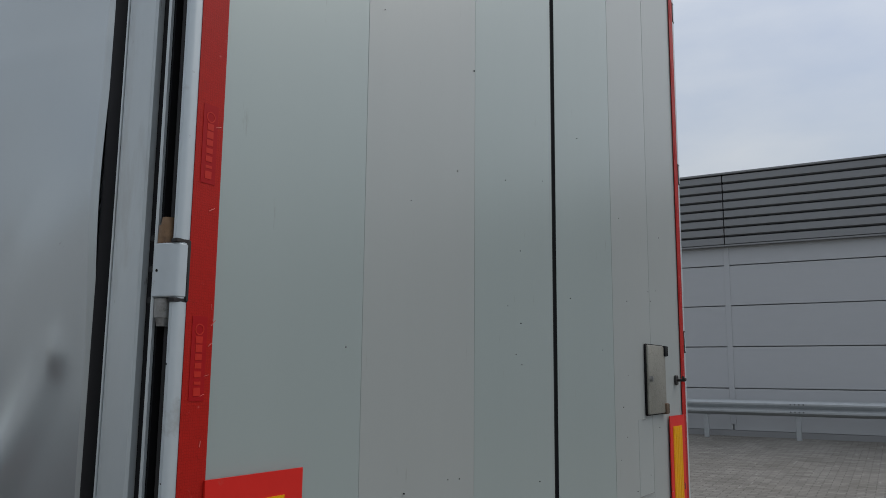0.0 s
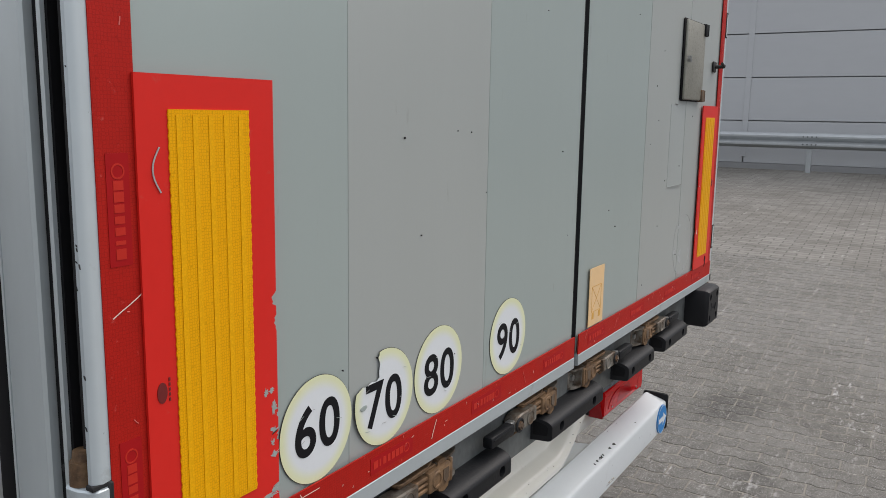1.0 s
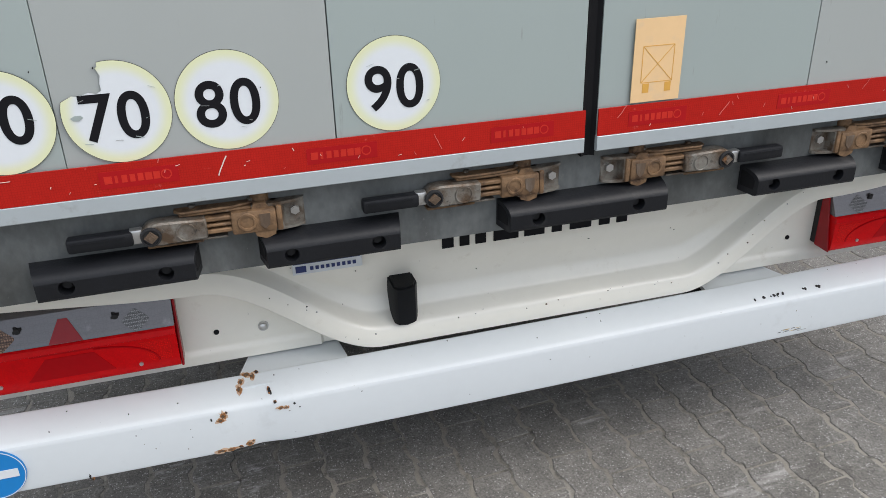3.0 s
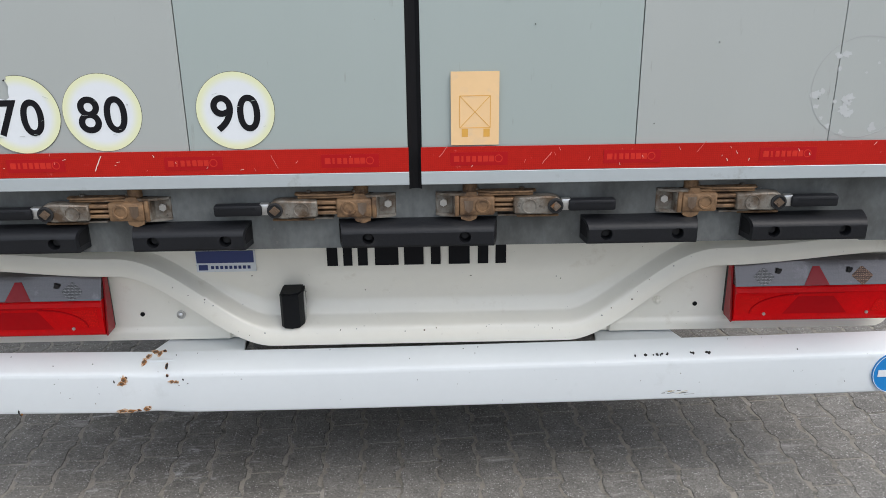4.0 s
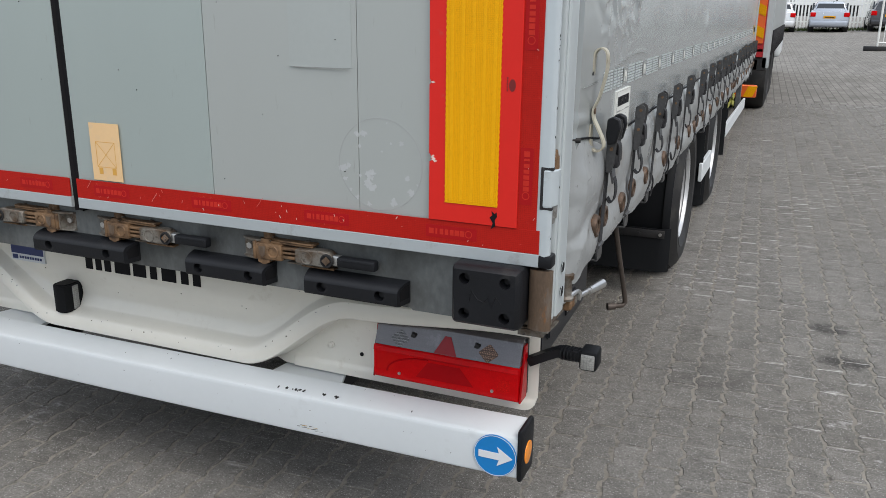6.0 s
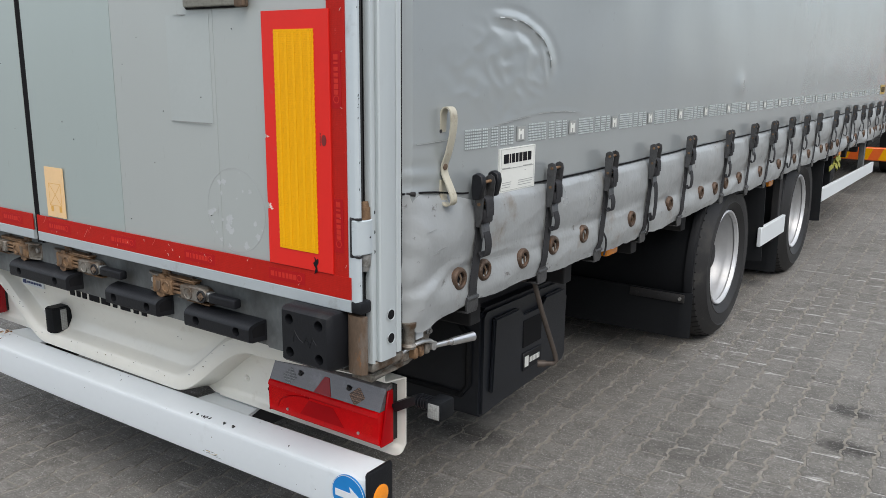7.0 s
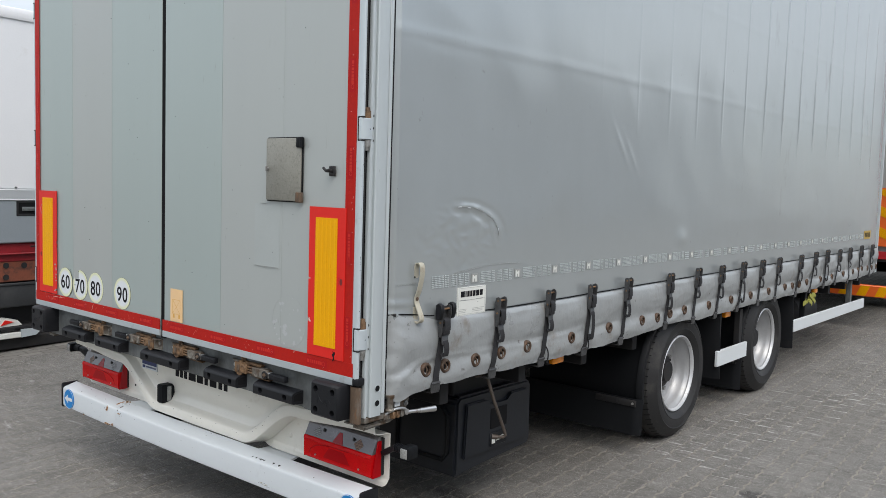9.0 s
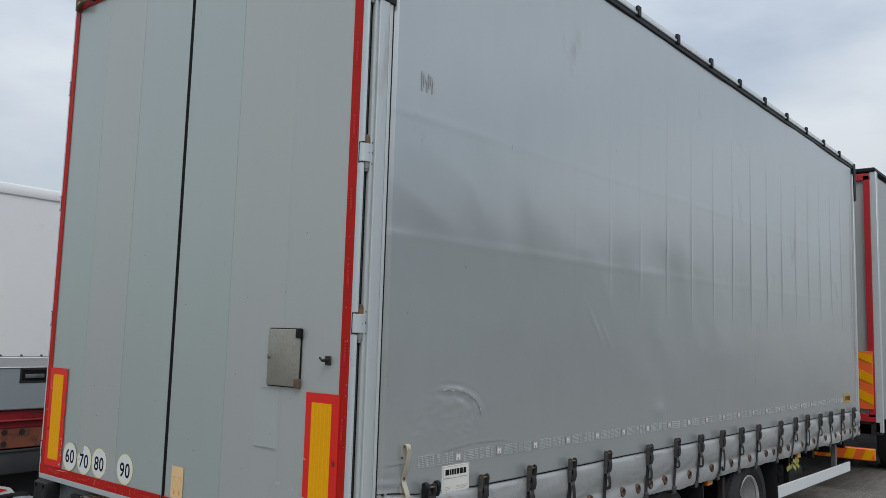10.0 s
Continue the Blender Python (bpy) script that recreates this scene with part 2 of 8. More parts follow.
BUCKLE = mat("worn_dark_buckle_steel", (0.075, 0.076, 0.078), 0.42, 0.45, var=0.4, s1=20, s2=140, bump=0.0006, bscale=180, dirt=(0.025, 0.023, 0.022), damt=0.35, dscale=30)
WEB = mat("black_webbing", (0.014, 0.014, 0.016), 0.75, var=0.3, s1=10, s2=200, bump=0.0006, bscale=400, dirt=(0.04, 0.038, 0.036), damt=0.2, dscale=30)
STEEL = mat("buckle_steel", (0.29, 0.29, 0.28), 0.42, 0.45, var=0.25, s1=25, s2=120, dirt=(0.11, 0.10, 0.085), damt=0.3, dscale=28, dirt2=(0.03, 0.025, 0.02), d2amt=0.2, d2scale=60)
BRIGHT = mat("bright_steel", (0.55, 0.55, 0.54), 0.3, 0.9, var=0.12, s1=12, dirt=(0.25, 0.17, 0.1), damt=0.2, dscale=18)
LOOP = mat("beige_webbing", (0.40, 0.375, 0.30), 0.5, var=0.12, s2=150, dirt=(0.24, 0.20, 0.14), damt=0.25, dscale=24)
TYRE = mat("tyre_rubber", (0.014, 0.014, 0.0145), 0.62, var=0.35, s1=5, s2=60, bump=0.0006, bscale=120, dirt=(0.042, 0.040, 0.036), damt=0.3, dscale=5)
RIM = mat("silver_rim", (0.39, 0.395, 0.40), 0.42, 0.35, var=0.08, s1=6, s2=60, dirt=(0.33, 0.32, 0.30), damt=0.15, dscale=7)
RIM_LIP = mat("bright_rim_lip", (0.60, 0.61, 0.62), 0.4, 0.45, var=0.1, s1=8, s2=60, dirt=(0.25, 0.22, 0.19), damt=0.25, dscale=12)
CHASSIS = mat("chassis_black", (0.010, 0.010, 0.011), 0.7, var=0.3, dirt=(0.022, 0.019, 0.016), damt=0.4, dscale=5)
UNDER = mat("plywood_underside", (0.02, 0.018, 0.016), 0.8, var=0.2)
ROOF = mat("white_roof_tarp", (0.55, 0.57, 0.57), 0.45, var=0.06)
TRUCK_CURTAIN = mat("truck_tarpaulin", (0.30, 0.32, 0.32), 0.36, 0.1, var=0.06, bump=0.002, bscale=5)

RUST_CHIP = mat("orange_rust", (0.27, 0.115, 0.035), 0.85, var=0.4, s1=60, s2=300, bump=0.001, bscale=300, dirt=(0.10, 0.05, 0.025), damt=0.4, dscale=90)
ROD = mat("brown_steel_rod", (0.075, 0.060, 0.050), 0.55, 0.3, var=0.3, s1=14, s2=120, bump=0.0005, bscale=200)
EYELET = mat("rusted_eyelet", (0.085, 0.054, 0.036), 0.55, 0.45, var=0.4, s1=40, s2=160, bump=0.0005, bscale=260, dirt=(0.20, 0.17, 0.14), damt=0.3, dscale=50, dirt2=(0.16, 0.065, 0.022), d2amt=0.3, d2scale=60)
SMOKE = mat("amber_patterned_lens", (0.26, 0.14, 0.08), 0.25, 0.3, var=0.4, s2=330, cell=(210, 0.9, 0.34))

MARK_RED = mat("dark_red_print", (0.16, 0.012, 0.012), 0.4, var=0.2)
LENS_RED_DOT = mat("dotted_red_lens", (0.66, 0.006, 0.006), 0.15, var=0.3, s2=300, spec=0.15, cell=(260, 0.4, 0.25))


SCUFF = mat("pale_scuff", (0.66, 0.52, 0.46), 0.6, var=0.15)
OLD_PINK = mat("faded_red_scuff", (0.62, 0.13, 0.11), 0.6, var=0.15)

STRIP = mat("door_foot_strip", (0.40, 0.44, 0.455), 0.42, 0.2, var=0.05, s1=4, s2=60, dirt=(0.27, 0.27, 0.26), damt=0.2, dscale=14, spec=0.3)
RUST_HALO = mat("pale_rust_stain", (0.50, 0.36, 0.25), 0.6, var=0.2, s1=80, s2=300)


# ---- mesh helpers ----
def obj(name, bm, mats, parent=None, label="", angle=38):
    me = bpy.data.meshes.new(name)
    bmesh.ops.recalc_face_normals(bm, faces=bm.faces)
    bm.to_mesh(me)
    bm.free()
    for m in mats if isinstance(mats, (list, tuple)) else [mats]:
        me.materials.append(m)
    for p in me.polygons:
        p.use_smooth = True
    me.set_sharp_from_angle(angle=radians(angle))
    ob = new(name, me)
    if parent:
        ob.parent = parent
    if label:
        tagged(ob, label)
    return ob


part = obj


def thing(name, label, category, at=(0, 0, 0), group="", kind=""):
    e = new(name)
    e.location = at
    return tagged(e, label, category, group, kind)


def B():
    return bmesh.new()


def paint(faces, mi):
    for f in faces:
        f.material_index = mi


def box(bm, x0, x1, y0, y1, z0, z1, b=0.0, seg=1, mi=0, m=None):
    g = bmesh.ops.create_cube(bm, size=1.0)
    vs = g["verts"]
    for v in vs:
        v.co = Vector(((x0 + x1) / 2 + v.co.x * (x1 - x0), (y0 + y1) / 2 + v.co.y * (y1 - y0), (z0 + z1) / 2 + v.co.z * (z1 - z0)))
    fs = {f for v in vs for f in v.link_faces}
    if b:
        es = list({e for v in vs for e in v.link_edges})
        r = bmesh.ops.bevel(bm, geom=es, offset=b, segments=seg, affect="EDGES", profile=0.5)
        vs = list({v for f in r["faces"] for v in f.verts})
        fs = {f for v in vs for f in v.link_faces}
        vs = list({v for f in fs for v in f.verts})
    paint(fs, mi)
    if m:
        bmesh.ops.transform(bm, matrix=m, verts=vs)
    return vs


def cyl(bm, p, q, r, n=16, r2=None, mi=0):
    p, q = Vector(p), Vector(q)
    d = q - p
    rot = d.to_track_quat("Z", "Y").to_matrix().to_4x4()
    g = bmesh.ops.create_cone(bm, cap_ends=True, segments=n, radius1=r, radius2=r if r2 is None else r2, depth=d.length, matrix=Matrix.Translation((p + q) / 2) @ rot)
    paint({f for v in g["verts"] for f in v.link_faces}, mi)
    return g["verts"]


def prism(bm, pts, a0, a1, axis="y", mi=0):
    def at(u, v, a):
        return {"y": (u, a, v), "x": (a, u, v), "z": (u, v, a)}[axis]
    lo = [bm.verts.new(at(u, v, a0)) for u, v in pts]
    hi = [bm.verts.new(at(u, v, a1)) for u, v in pts]
    fs = [bm.faces.new(lo), bm.faces.new(hi[::-1])]
    k = len(pts)
    for i in range(k):
        fs.append(bm.faces.new((lo[i], hi[i], hi[(i + 1) % k], lo[(i + 1) % k])))
    paint(fs, mi)
    return lo + hi


def sweep(bm, path, prof, up=(0, 0, 1), mi=0, closed=False):
    path = [Vector(p) for p in path]
    rings, k = [], len(path)
    for i, p in enumerate(path):
        t = (path[(i + 1) % k] - path[i - 1]) if closed else (path[min(i + 1, k - 1)] - path[max(i - 1, 0)])
        t.normalize()
        s = t.cross(Vector(up))
        s = s.normalized() if s.length > 1e-4 else Vector((1, 0, 0))
        w = s.cross(t)
        rings.append([bm.verts.new(p + s * a + w * c) for a, c in prof])
    m, fs = len(prof), []
    for i in range(k if closed else k - 1):
        r, q = rings[i], rings[(i + 1) % k]
        for j in range(m):
            fs.append(bm.faces.new((r[j], r[(j + 1) % m], q[(j + 1) % m], q[j])))
    if not closed:
        fs += [bm.faces.new(rings[0][::-1]), bm.faces.new(rings[-1])]
    paint(fs, mi)


def ribbon(bm, path, side, w, t, mi=0):
    """A flat band along a path whose width always lies along side."""
    path, side = [Vector(p) for p in path], Vector(side).normalized()
    rings, k = [], len(path)
    for i, p in enumerate(path):
        d = (path[min(i + 1, k - 1)] - path[max(i - 1, 0)]).normalized()
        nn = d.cross(side).normalized()
        rings.append([bm.verts.new(p + side * a + nn * c) for a, c in flat(w, t)])
    fs = []
    for r, q in zip(rings, rings[1:]):
        for j in range(4):
            fs.append(bm.faces.new((r[j], r[(j + 1) % 4], q[(j + 1) % 4], q[j])))
    fs += [bm.faces.new(rings[0][::-1]), bm.faces.new(rings[-1])]
    paint(fs, mi)


def curve(pts, n=5):
    """Points along a smooth line through pts."""
    pts = [Vector(p) for p in pts]
    out = []
    for i in range(len(pts) - 1):
        p0, p1, p2, p3 = pts[max(i - 1, 0)], pts[i], pts[i + 1], pts[min(i + 2, len(pts) - 1)]
        for k in range(n):
            u = k / n
            out.append(0.5 * (2 * p1 + (p2 - p0) * u + (2 * p0 - 5 * p1 + 4 * p2 - p3) * u * u + (3 * p1 - p0 - 3 * p2 + p3) * u ** 3))
    return out + [pts[-1]]


def ring(r, n=8):
    return [(r * math.cos(2 * math.pi * i / n), r * math.sin(2 * math.pi * i / n)) for i in range(n)]


def flat(w, t):
    return [(-w / 2, -t / 2), (w / 2, -t / 2), (w / 2, t / 2), (-w / 2, t / 2)]


def lathe(bm, prof, c=(0, 0, 0), n=40, mi=0, axis="x"):
    rows = []
    for r, h in prof:
        row = []
        for i in range(n):
            a = 2 * math.pi * i / n
            u, v = r * math.cos(a), r * math.sin(a)
            row.append(bm.verts.new(Vector(c) + Vector({"x": (h, u, v), "y": (u, h, v), "z": (u, v, h)}[axis])))
        rows.append(row)
    fs = []
    for p, q in zip(rows, rows[1:]):
        for i in range(n):
            fs.append(bm.faces.new((p[i], p[(i + 1) % n], q[(i + 1) % n], q[i])))
    paint(fs, mi)


def disc(bm, cx, cz, r, y0, y1, n=40, mi=0, rx=None):
    prism(bm, [(cx + (rx or r) * math.cos(2 * math.pi * i / n), cz + r * math.sin(2 * math.pi * i / n)) for i in range(n)], y0, y1, "y", mi)


def letters(bm, text, size, place, mi=0, squeeze=1.0, thick=0.0012, bold=0.0):
    cu = bpy.data.curves.new("digits", "FONT")
    cu.body, cu.size, cu.align_x, cu.align_y, cu.extrude, cu.offset = text, size, "CENTER", "CENTER", thick / 2, bold
    tmp = new("digits", cu)
    me = bpy.data.meshes.new_from_object(tmp.evaluated_get(bpy.context.evaluated_depsgraph_get()))
    bpy.data.objects.remove(tmp)
    n0 = len(bm.faces)
    me.transform(place @ Matrix.Diagonal((squeeze, 1, 1, 1)))
    bm.from_mesh(me)
    bm.faces.ensure_lookup_table()
    paint(bm.faces[n0:], mi)
    bpy.data.meshes.remove(me)


def thicken(bm, t):
    bm.normal_update()
    bmesh.ops.solidify(bm, geom=bm.faces[:], thickness=t)


def smooth(a, b, x):
    t = min(1.0, max(0.0, (x - a) / (b - a)))
    return t * t * (3 - 2 * t)


def ground_z(x, y):
    """The yard falls a little towards the trailer's tail: it rises to the hall and to the far fence."""
    return 0.04 + 0.02 * min(16.0, max(-1.0, x)) + 0.0135 * min(13, max(0, x - 3.0)) + 0.014 * min(46, max(-4, y)) * (1 - smooth(6, 14, x))


def strip_grid(bm, us, vs, at, mi=0):
    rows = [[bm.verts.new(at(u, v)) for u in us] for v in vs]
    for p, q in zip(rows, rows[1:]):
        for i in range(len(us) - 1):
            f = bm.faces.new((p[i], p[i + 1], q[i + 1], q[i]))
            f.material_index = mi


def steps(a, b, n):
    return [a + (b - a) * i / n for i in range(n + 1)]


# ---- the trailer ----
trailer = thing("curtain_trailer", "grey curtain-sided drawbar trailer with red-taped rear doors on paving", "trailer")
DOOR_Z0, DOOR_Z1 = 0.966, 3.93


def plank(parent, x0, x1, tilt, bow, m):
    """One vertical door panel, a little bowed and turned, with folded edges."""
    bm = B()
    w, k = x1 - x0, 10
    front = [(x0 + 0.0006, 0.0025)] + [(x0 + 0.0012 + (w - 0.0024) * i / k, tilt * (i / k - 0.5) - bow * 4 * (i / k) * (1 - i / k)) for i in range(k + 1)] + [(x1 - 0.0006, 0.0025)]
    pts = front + [(x1 - 0.0012, 0.026), (x0 + 0.0012, 0.026)]
    prism(bm, pts, 0.99, DOOR_Z1 - 0.03, "z")
    part("panel", bm, m, parent)


def notched_plate(x0, x1, z0, z1, side, notches, seed):
    """Outline of a plate whose inner edge has chipped bits; side is +1 for chips on the edge x1, -1 on x0."""
    rnd = random.Random(seed)
    edge = []
    for z, h, d in notches:
        for k in range(7):
            u = k / 6
            edge.append((z - h / 2 + h * u, d * (0.25 + 0.75 * rnd.random()) * (0.15 if k in (0, 6) else 1)))
    edge.sort()
    if side > 0:
        return [(x0, z0), (x1, z0)] + [(x1 - d, z) for z, d in edge] + [(x1, z1), (x0, z1)]
    return [(x1, z0), (x1, z1), (x0, z1)] + [(x0 + d, z) for z, d in edge[::-1]] + [(x0, z0)]


def door(s):
    """A rear door leaf; s is -1 or 1."""
    d = new("rear_door")
    d.parent = trailer
    tagged(d, "grey aluminium rear door leaf, closed, with red tape border")
    cuts = [-1.27, -0.888, -0.467, -0.014] if s < 0 else [0.014, 0.462, 0.869, 1.27]
    for i, (a, b) in enumerate(zip(cuts, cuts[1:])):
        # some panels take the tint that stands for reflections on their bow
        plank(d, a, b, (0.0030, -0.0036, 0.0026)[i] * (1 if s < 0 else -1), (0.0012, 0.0016, 0.001)[i], ((DOOR, DOOR_REFLEX, DOOR) if s < 0 else (DOOR, DOOR_REFLEX, DOOR_REFLEX))[i])
    bm = B()
    xa, xb = (-1.315, -0.013) if s < 0 else (0.013, 1.30)
    e = 0.0 if s > 0 else 0.019      # this leaf is hung a little further out
    prism(bm, [(-0.0065, 0.966), (-0.0080, 0.9675), (-0.0080, 0.9935), (-0.0065, 0.995), (0.03, 0.995), (0.03, 0.966)], xa, xb, "x")
    part("bottom_strip", bm, STRIP, d, angle=8)
    bm = B()
    box(bm, xa, xb, -0.006, 0.03, DOOR_Z1 - 0.032, DOOR_Z1, 0.002)
    part("top_strip", bm, FRAME, d)
    # outer upright with a rounded nose
    bm = B()
    nose = [(1.286, -0.004), (1.312, -0.006), (1.318, -0.005), (1.3225, -0.001), (1.323, 0.004), (1.320, 0.008), (1.300, 0.010), (1.286, 0.014)]
    prism(bm, [(s * (x + 0.5 * e), y) for x, y in nose], 0.975, DOOR_Z1, "z")
    part("door_upright", bm, FRAME, d)
    # red tape along the bottom, the outer edge and the top
    bm = B()
    box(bm, min(xb if s > 0 else -1.311, xa), max(xb, 1.29) if s > 0 else xb, -0.0075, -0.0045, 0.9955, 1.0465)
    box(bm, *sorted((s * (1.241 + e), s * (1.292 + e))), -0.0065, -0.0045, 1.0455, DOOR_Z1 - 0.034)
    box(bm, min(s * 0.05, s * 1.24), max(s * 0.05, s * 1.24), -0.0065, -0.0045, DOOR_Z1 - 0.084, DOOR_Z1 - 0.034)
    part("reflective_tape", bm, TAPE, d, "dark red reflective tape with wear")
    # printed marks on the tape, plain bars in its colour
    def mark(x, z, upright, y):
        bm = B()
        a, b = (0.060, 0.0140) if not upright else (0.0140, 0.060)
        box(bm, x - a, x + a, y - 0.0006, y - 0.0002, z - b, z + b)
        pm = part("print_mark", bm, TAPE_PRINT, d)
        bm = B()
        for i, w in enumerate((0.0058, 0.0022, 0.0042, 0.0040, 0.0044, 0.0054, 0.0050)):
            u = -0.047 + i * 0.0122
            if upright:
                box(bm, x - 0.0062, x + 0.0062, y - 0.0010, y - 0.0007, z + s * -u - w, z + s * -u + w)
            else:
                box(bm, x + u - w, x + u + w, y - 0.0010, y - 0.0007, z - 0.0062, z + 0.0062)
        u = 0.041
        lathe(bm, [(0.0085, y - 0.0006), (0.0085, y - 0.0010), (0.0066, y - 0.0010), (0.0066, y - 0.0006)], (x + (0 if upright else u), 0, z + (s * -u if upright else 0)), 14, axis="y")
        part("lettering", bm, TAPE_BAR, pm)

    for x in ((-1.10, -0.785, -0.46, -0.135) if s < 0 else (0.134, 0.455, 0.785, 1.10)):
        mark(x, 1.021, False, -0.0075)
    for k in range(9):
        mark(s * (1.2665 + e), 1.16 + k * 0.315, True, -0.0065)
    # rear marking plate
    if s < 0:
        out = notched_plate(-1.263, -1.055, 1.050, 1.619, 1, [(1.338, 0.020, 0.012), (1.305, 0.022, 0.005), (1.178, 0.008, 0.004), (1.148, 0.012, 0.005), (1.075, 0.014, 0.014)], 3)
    else:
        out = notched_plate(1.047, 1.25, 1.048, 1.621, -1, [(1.345, 0.010, 0.008), (1.185, 0.018, 0.009)], 4)
    bm = B()
    prism(bm, out, -0.0100, -0.0068)
    part("marking_plate", bm, RED, d, "red and yellow reflective marking plate, chipped edge")
    bm = B()
    y0, y1 = (-1.2215, -1.098) if s < 0 else (1.085, 1.207)
    teeth = []
    for k in range(84):
        teeth.append((y0 + (0.0012 if k % 2 else 0), 1.089 + k * (0.492 / 83)))
    for k in range(84):
        teeth.append((y1 - (0.0012 if k % 2 else 0), 1.581 - k * (0.492 / 83)))
    prism(bm, teeth, -0.0115, -0.0098)
    part("yellow_field", bm, YELLOW, d)
    for k in range(5):
        xx = y0 + 0.011 + k * 0.0235
        bm = B()
        box(bm, xx, xx + 0.0075, -0.0122, -0.0117, 1.095, 1.575)
        part("field_rib", bm, YELLOW_RIB, d)
    # scraped patches near the chipped edge
    rnd_ = random.Random(50 + s)
    for cx, cz, w, h in (((-1.066, 1.215, 0.007, 0.004), (-1.078, 1.214, 0.004, 0.006), (-1.063, 1.190, 0.006, 0.009), (-1.064, 1.158, 0.009, 0.006), (-1.068, 1.142, 0.005, 0.006), (-1.062, 1.125, 0.008, 0.005), (-1.075, 1.068, 0.020, 0.005), (-1.064, 1.076, 0.010, 0.005)) if s < 0 else ((1.056, 1.185, 0.006, 0.006), (1.062, 1.178, 0.004, 0.003), (1.055, 1.345, 0.005, 0.003), (1.09, 1.125, 0.008, 0.0008))):
        bm = B()
        prism(bm, [(cx + w * rnd_.uniform(0.15, 1.35) * math.cos(k * 0.3307), cz + h * rnd_.uniform(0.15, 1.35) * math.sin(k * 0.3307)) for k in range(19)], -0.0104, -0.0095)
        part("scraped_patch", bm, DOOR if s < 0 else SCUFF, d)
    # approval mark
    bm = B()
    cx, cz = (-1.243, 1.262) if s < 0 else (1.231, 1.345)
    disc(bm, cx, cz, 0.0125, -0.0108, -0.0101, 20, 0, 0.0070)
    for k in range(5):
        box(bm, cx + 0.0105 * s * -1 - 0.0012, cx + 0.0105 * s * -1 + 0.0012, -0.0107, -0.0101, cz - 0.012 + k * 0.006, cz - 0.008 + k * 0.006)
    part("approval_mark", bm, MARK_RED, d)
    return d


door_left, door_right = door(-1), door(1)

# scuffs and scratches on the tape, and specks of dirt on the leaves
rnd = random.Random(12)


def scratch(d, x, z, length, angle, w, m, y=-0.0084):
    bm = B()
    k = 4
    pts = [(x + length * i / k * math.cos(angle) + rnd.uniform(-1, 1) * min(0.0006, 0.04 * length), y, z + length * i / k * math.sin(angle) + rnd.uniform(-1, 1) * min(0.0006, 0.04 * length)) for i in range(k + 1)]
    sweep(bm, pts, [(-w / 2, 0), (0, -0.0003), (w / 2, 0), (0, 0.0003)], (0, 1, 0))
    part("scratch", bm, m, d)


for k in range(46):
    d = door_left if k % 2 else door_right
    x = (-1 if k % 2 else 1) * rnd.uniform(0.04, 1.2)
    long_ = k % 9 == 0
    scratch(d, x, rnd.uniform(1.000, 1.042), rnd.uniform(0.02, 0.035) if long_ else rnd.uniform(0.002, 0.008), rnd.choice((1.2, 0.9, 2.0, 0.2)), rnd.uniform(0.0006, 0.0016), (SCUFF, OLD_PINK)[k % 3 == 0])
scratch(door_left, -1.10, 1.034, 0.13, 0.03, 0.0012, SCUFF)
scratch(door_left, -0.665, 1.008, 0.036, 1.1, 0.002, SCUFF)
scratch(door_left, -1.30, 1.36, 0.05, 0.5, 0.0014, SCUFF, -0.0070)
for k in range(24):
    s_ = -1 if k % 2 else 1
    scratch(door_left if s_ < 0 else door_right, s_ * rnd.uniform(1.262, 1.285), rnd.uniform(1.06, 2.4), rnd.uniform(0.002, 0.012), rnd.uniform(0, 3), rnd.uniform(0.0006, 0.0018), (SCUFF, OLD_PINK)[k % 2], -0.0070)
for k in range(44):
    s_ = -1 if k % 2 else 1
    bm = B()
    x, z, q = s_ * rnd.uniform(0.05, 1.0 if s_ < 0 else 1.03), rnd.uniform(1.06, 2.5), rnd.uniform(0.0005, 0.0011)
    prism(bm, [(x + q * math.cos(j * 1.26), z + q * rnd.uniform(0.8, 2.2) * math.sin(j * 1.26)) for j in range(5)], -0.0042, -0.0010)
    part("speck", bm, CHASSIS if k % 3 else INK_AND_SHADE, door_left if s_ < 0 else door_right)

# crescent scrape on the plate of one leaf
bm = B()
sweep(bm, [(-1.234 - 0.010 * math.sin(math.pi * i / 10), -0.0110, 1.490 + 0.050 * i / 10) for i in range(11)], flat(0.0018, 0.0008), (0, 1, 0))
part("scrape", bm, FILM, door_left)
# torn scrape on the other
bm = B()
prism(bm, [(1.193, 1.040), (1.197, 1.054), (1.190, 1.066), (1.196, 1.071), (1.194, 1.080), (1.200, 1.074), (1.205, 1.078), (1.206, 1.068), (1.201, 1.060), (1.203, 1.048)], -0.0112, -0.0098)
part("scrape", bm, BLACK_INK, door_right)


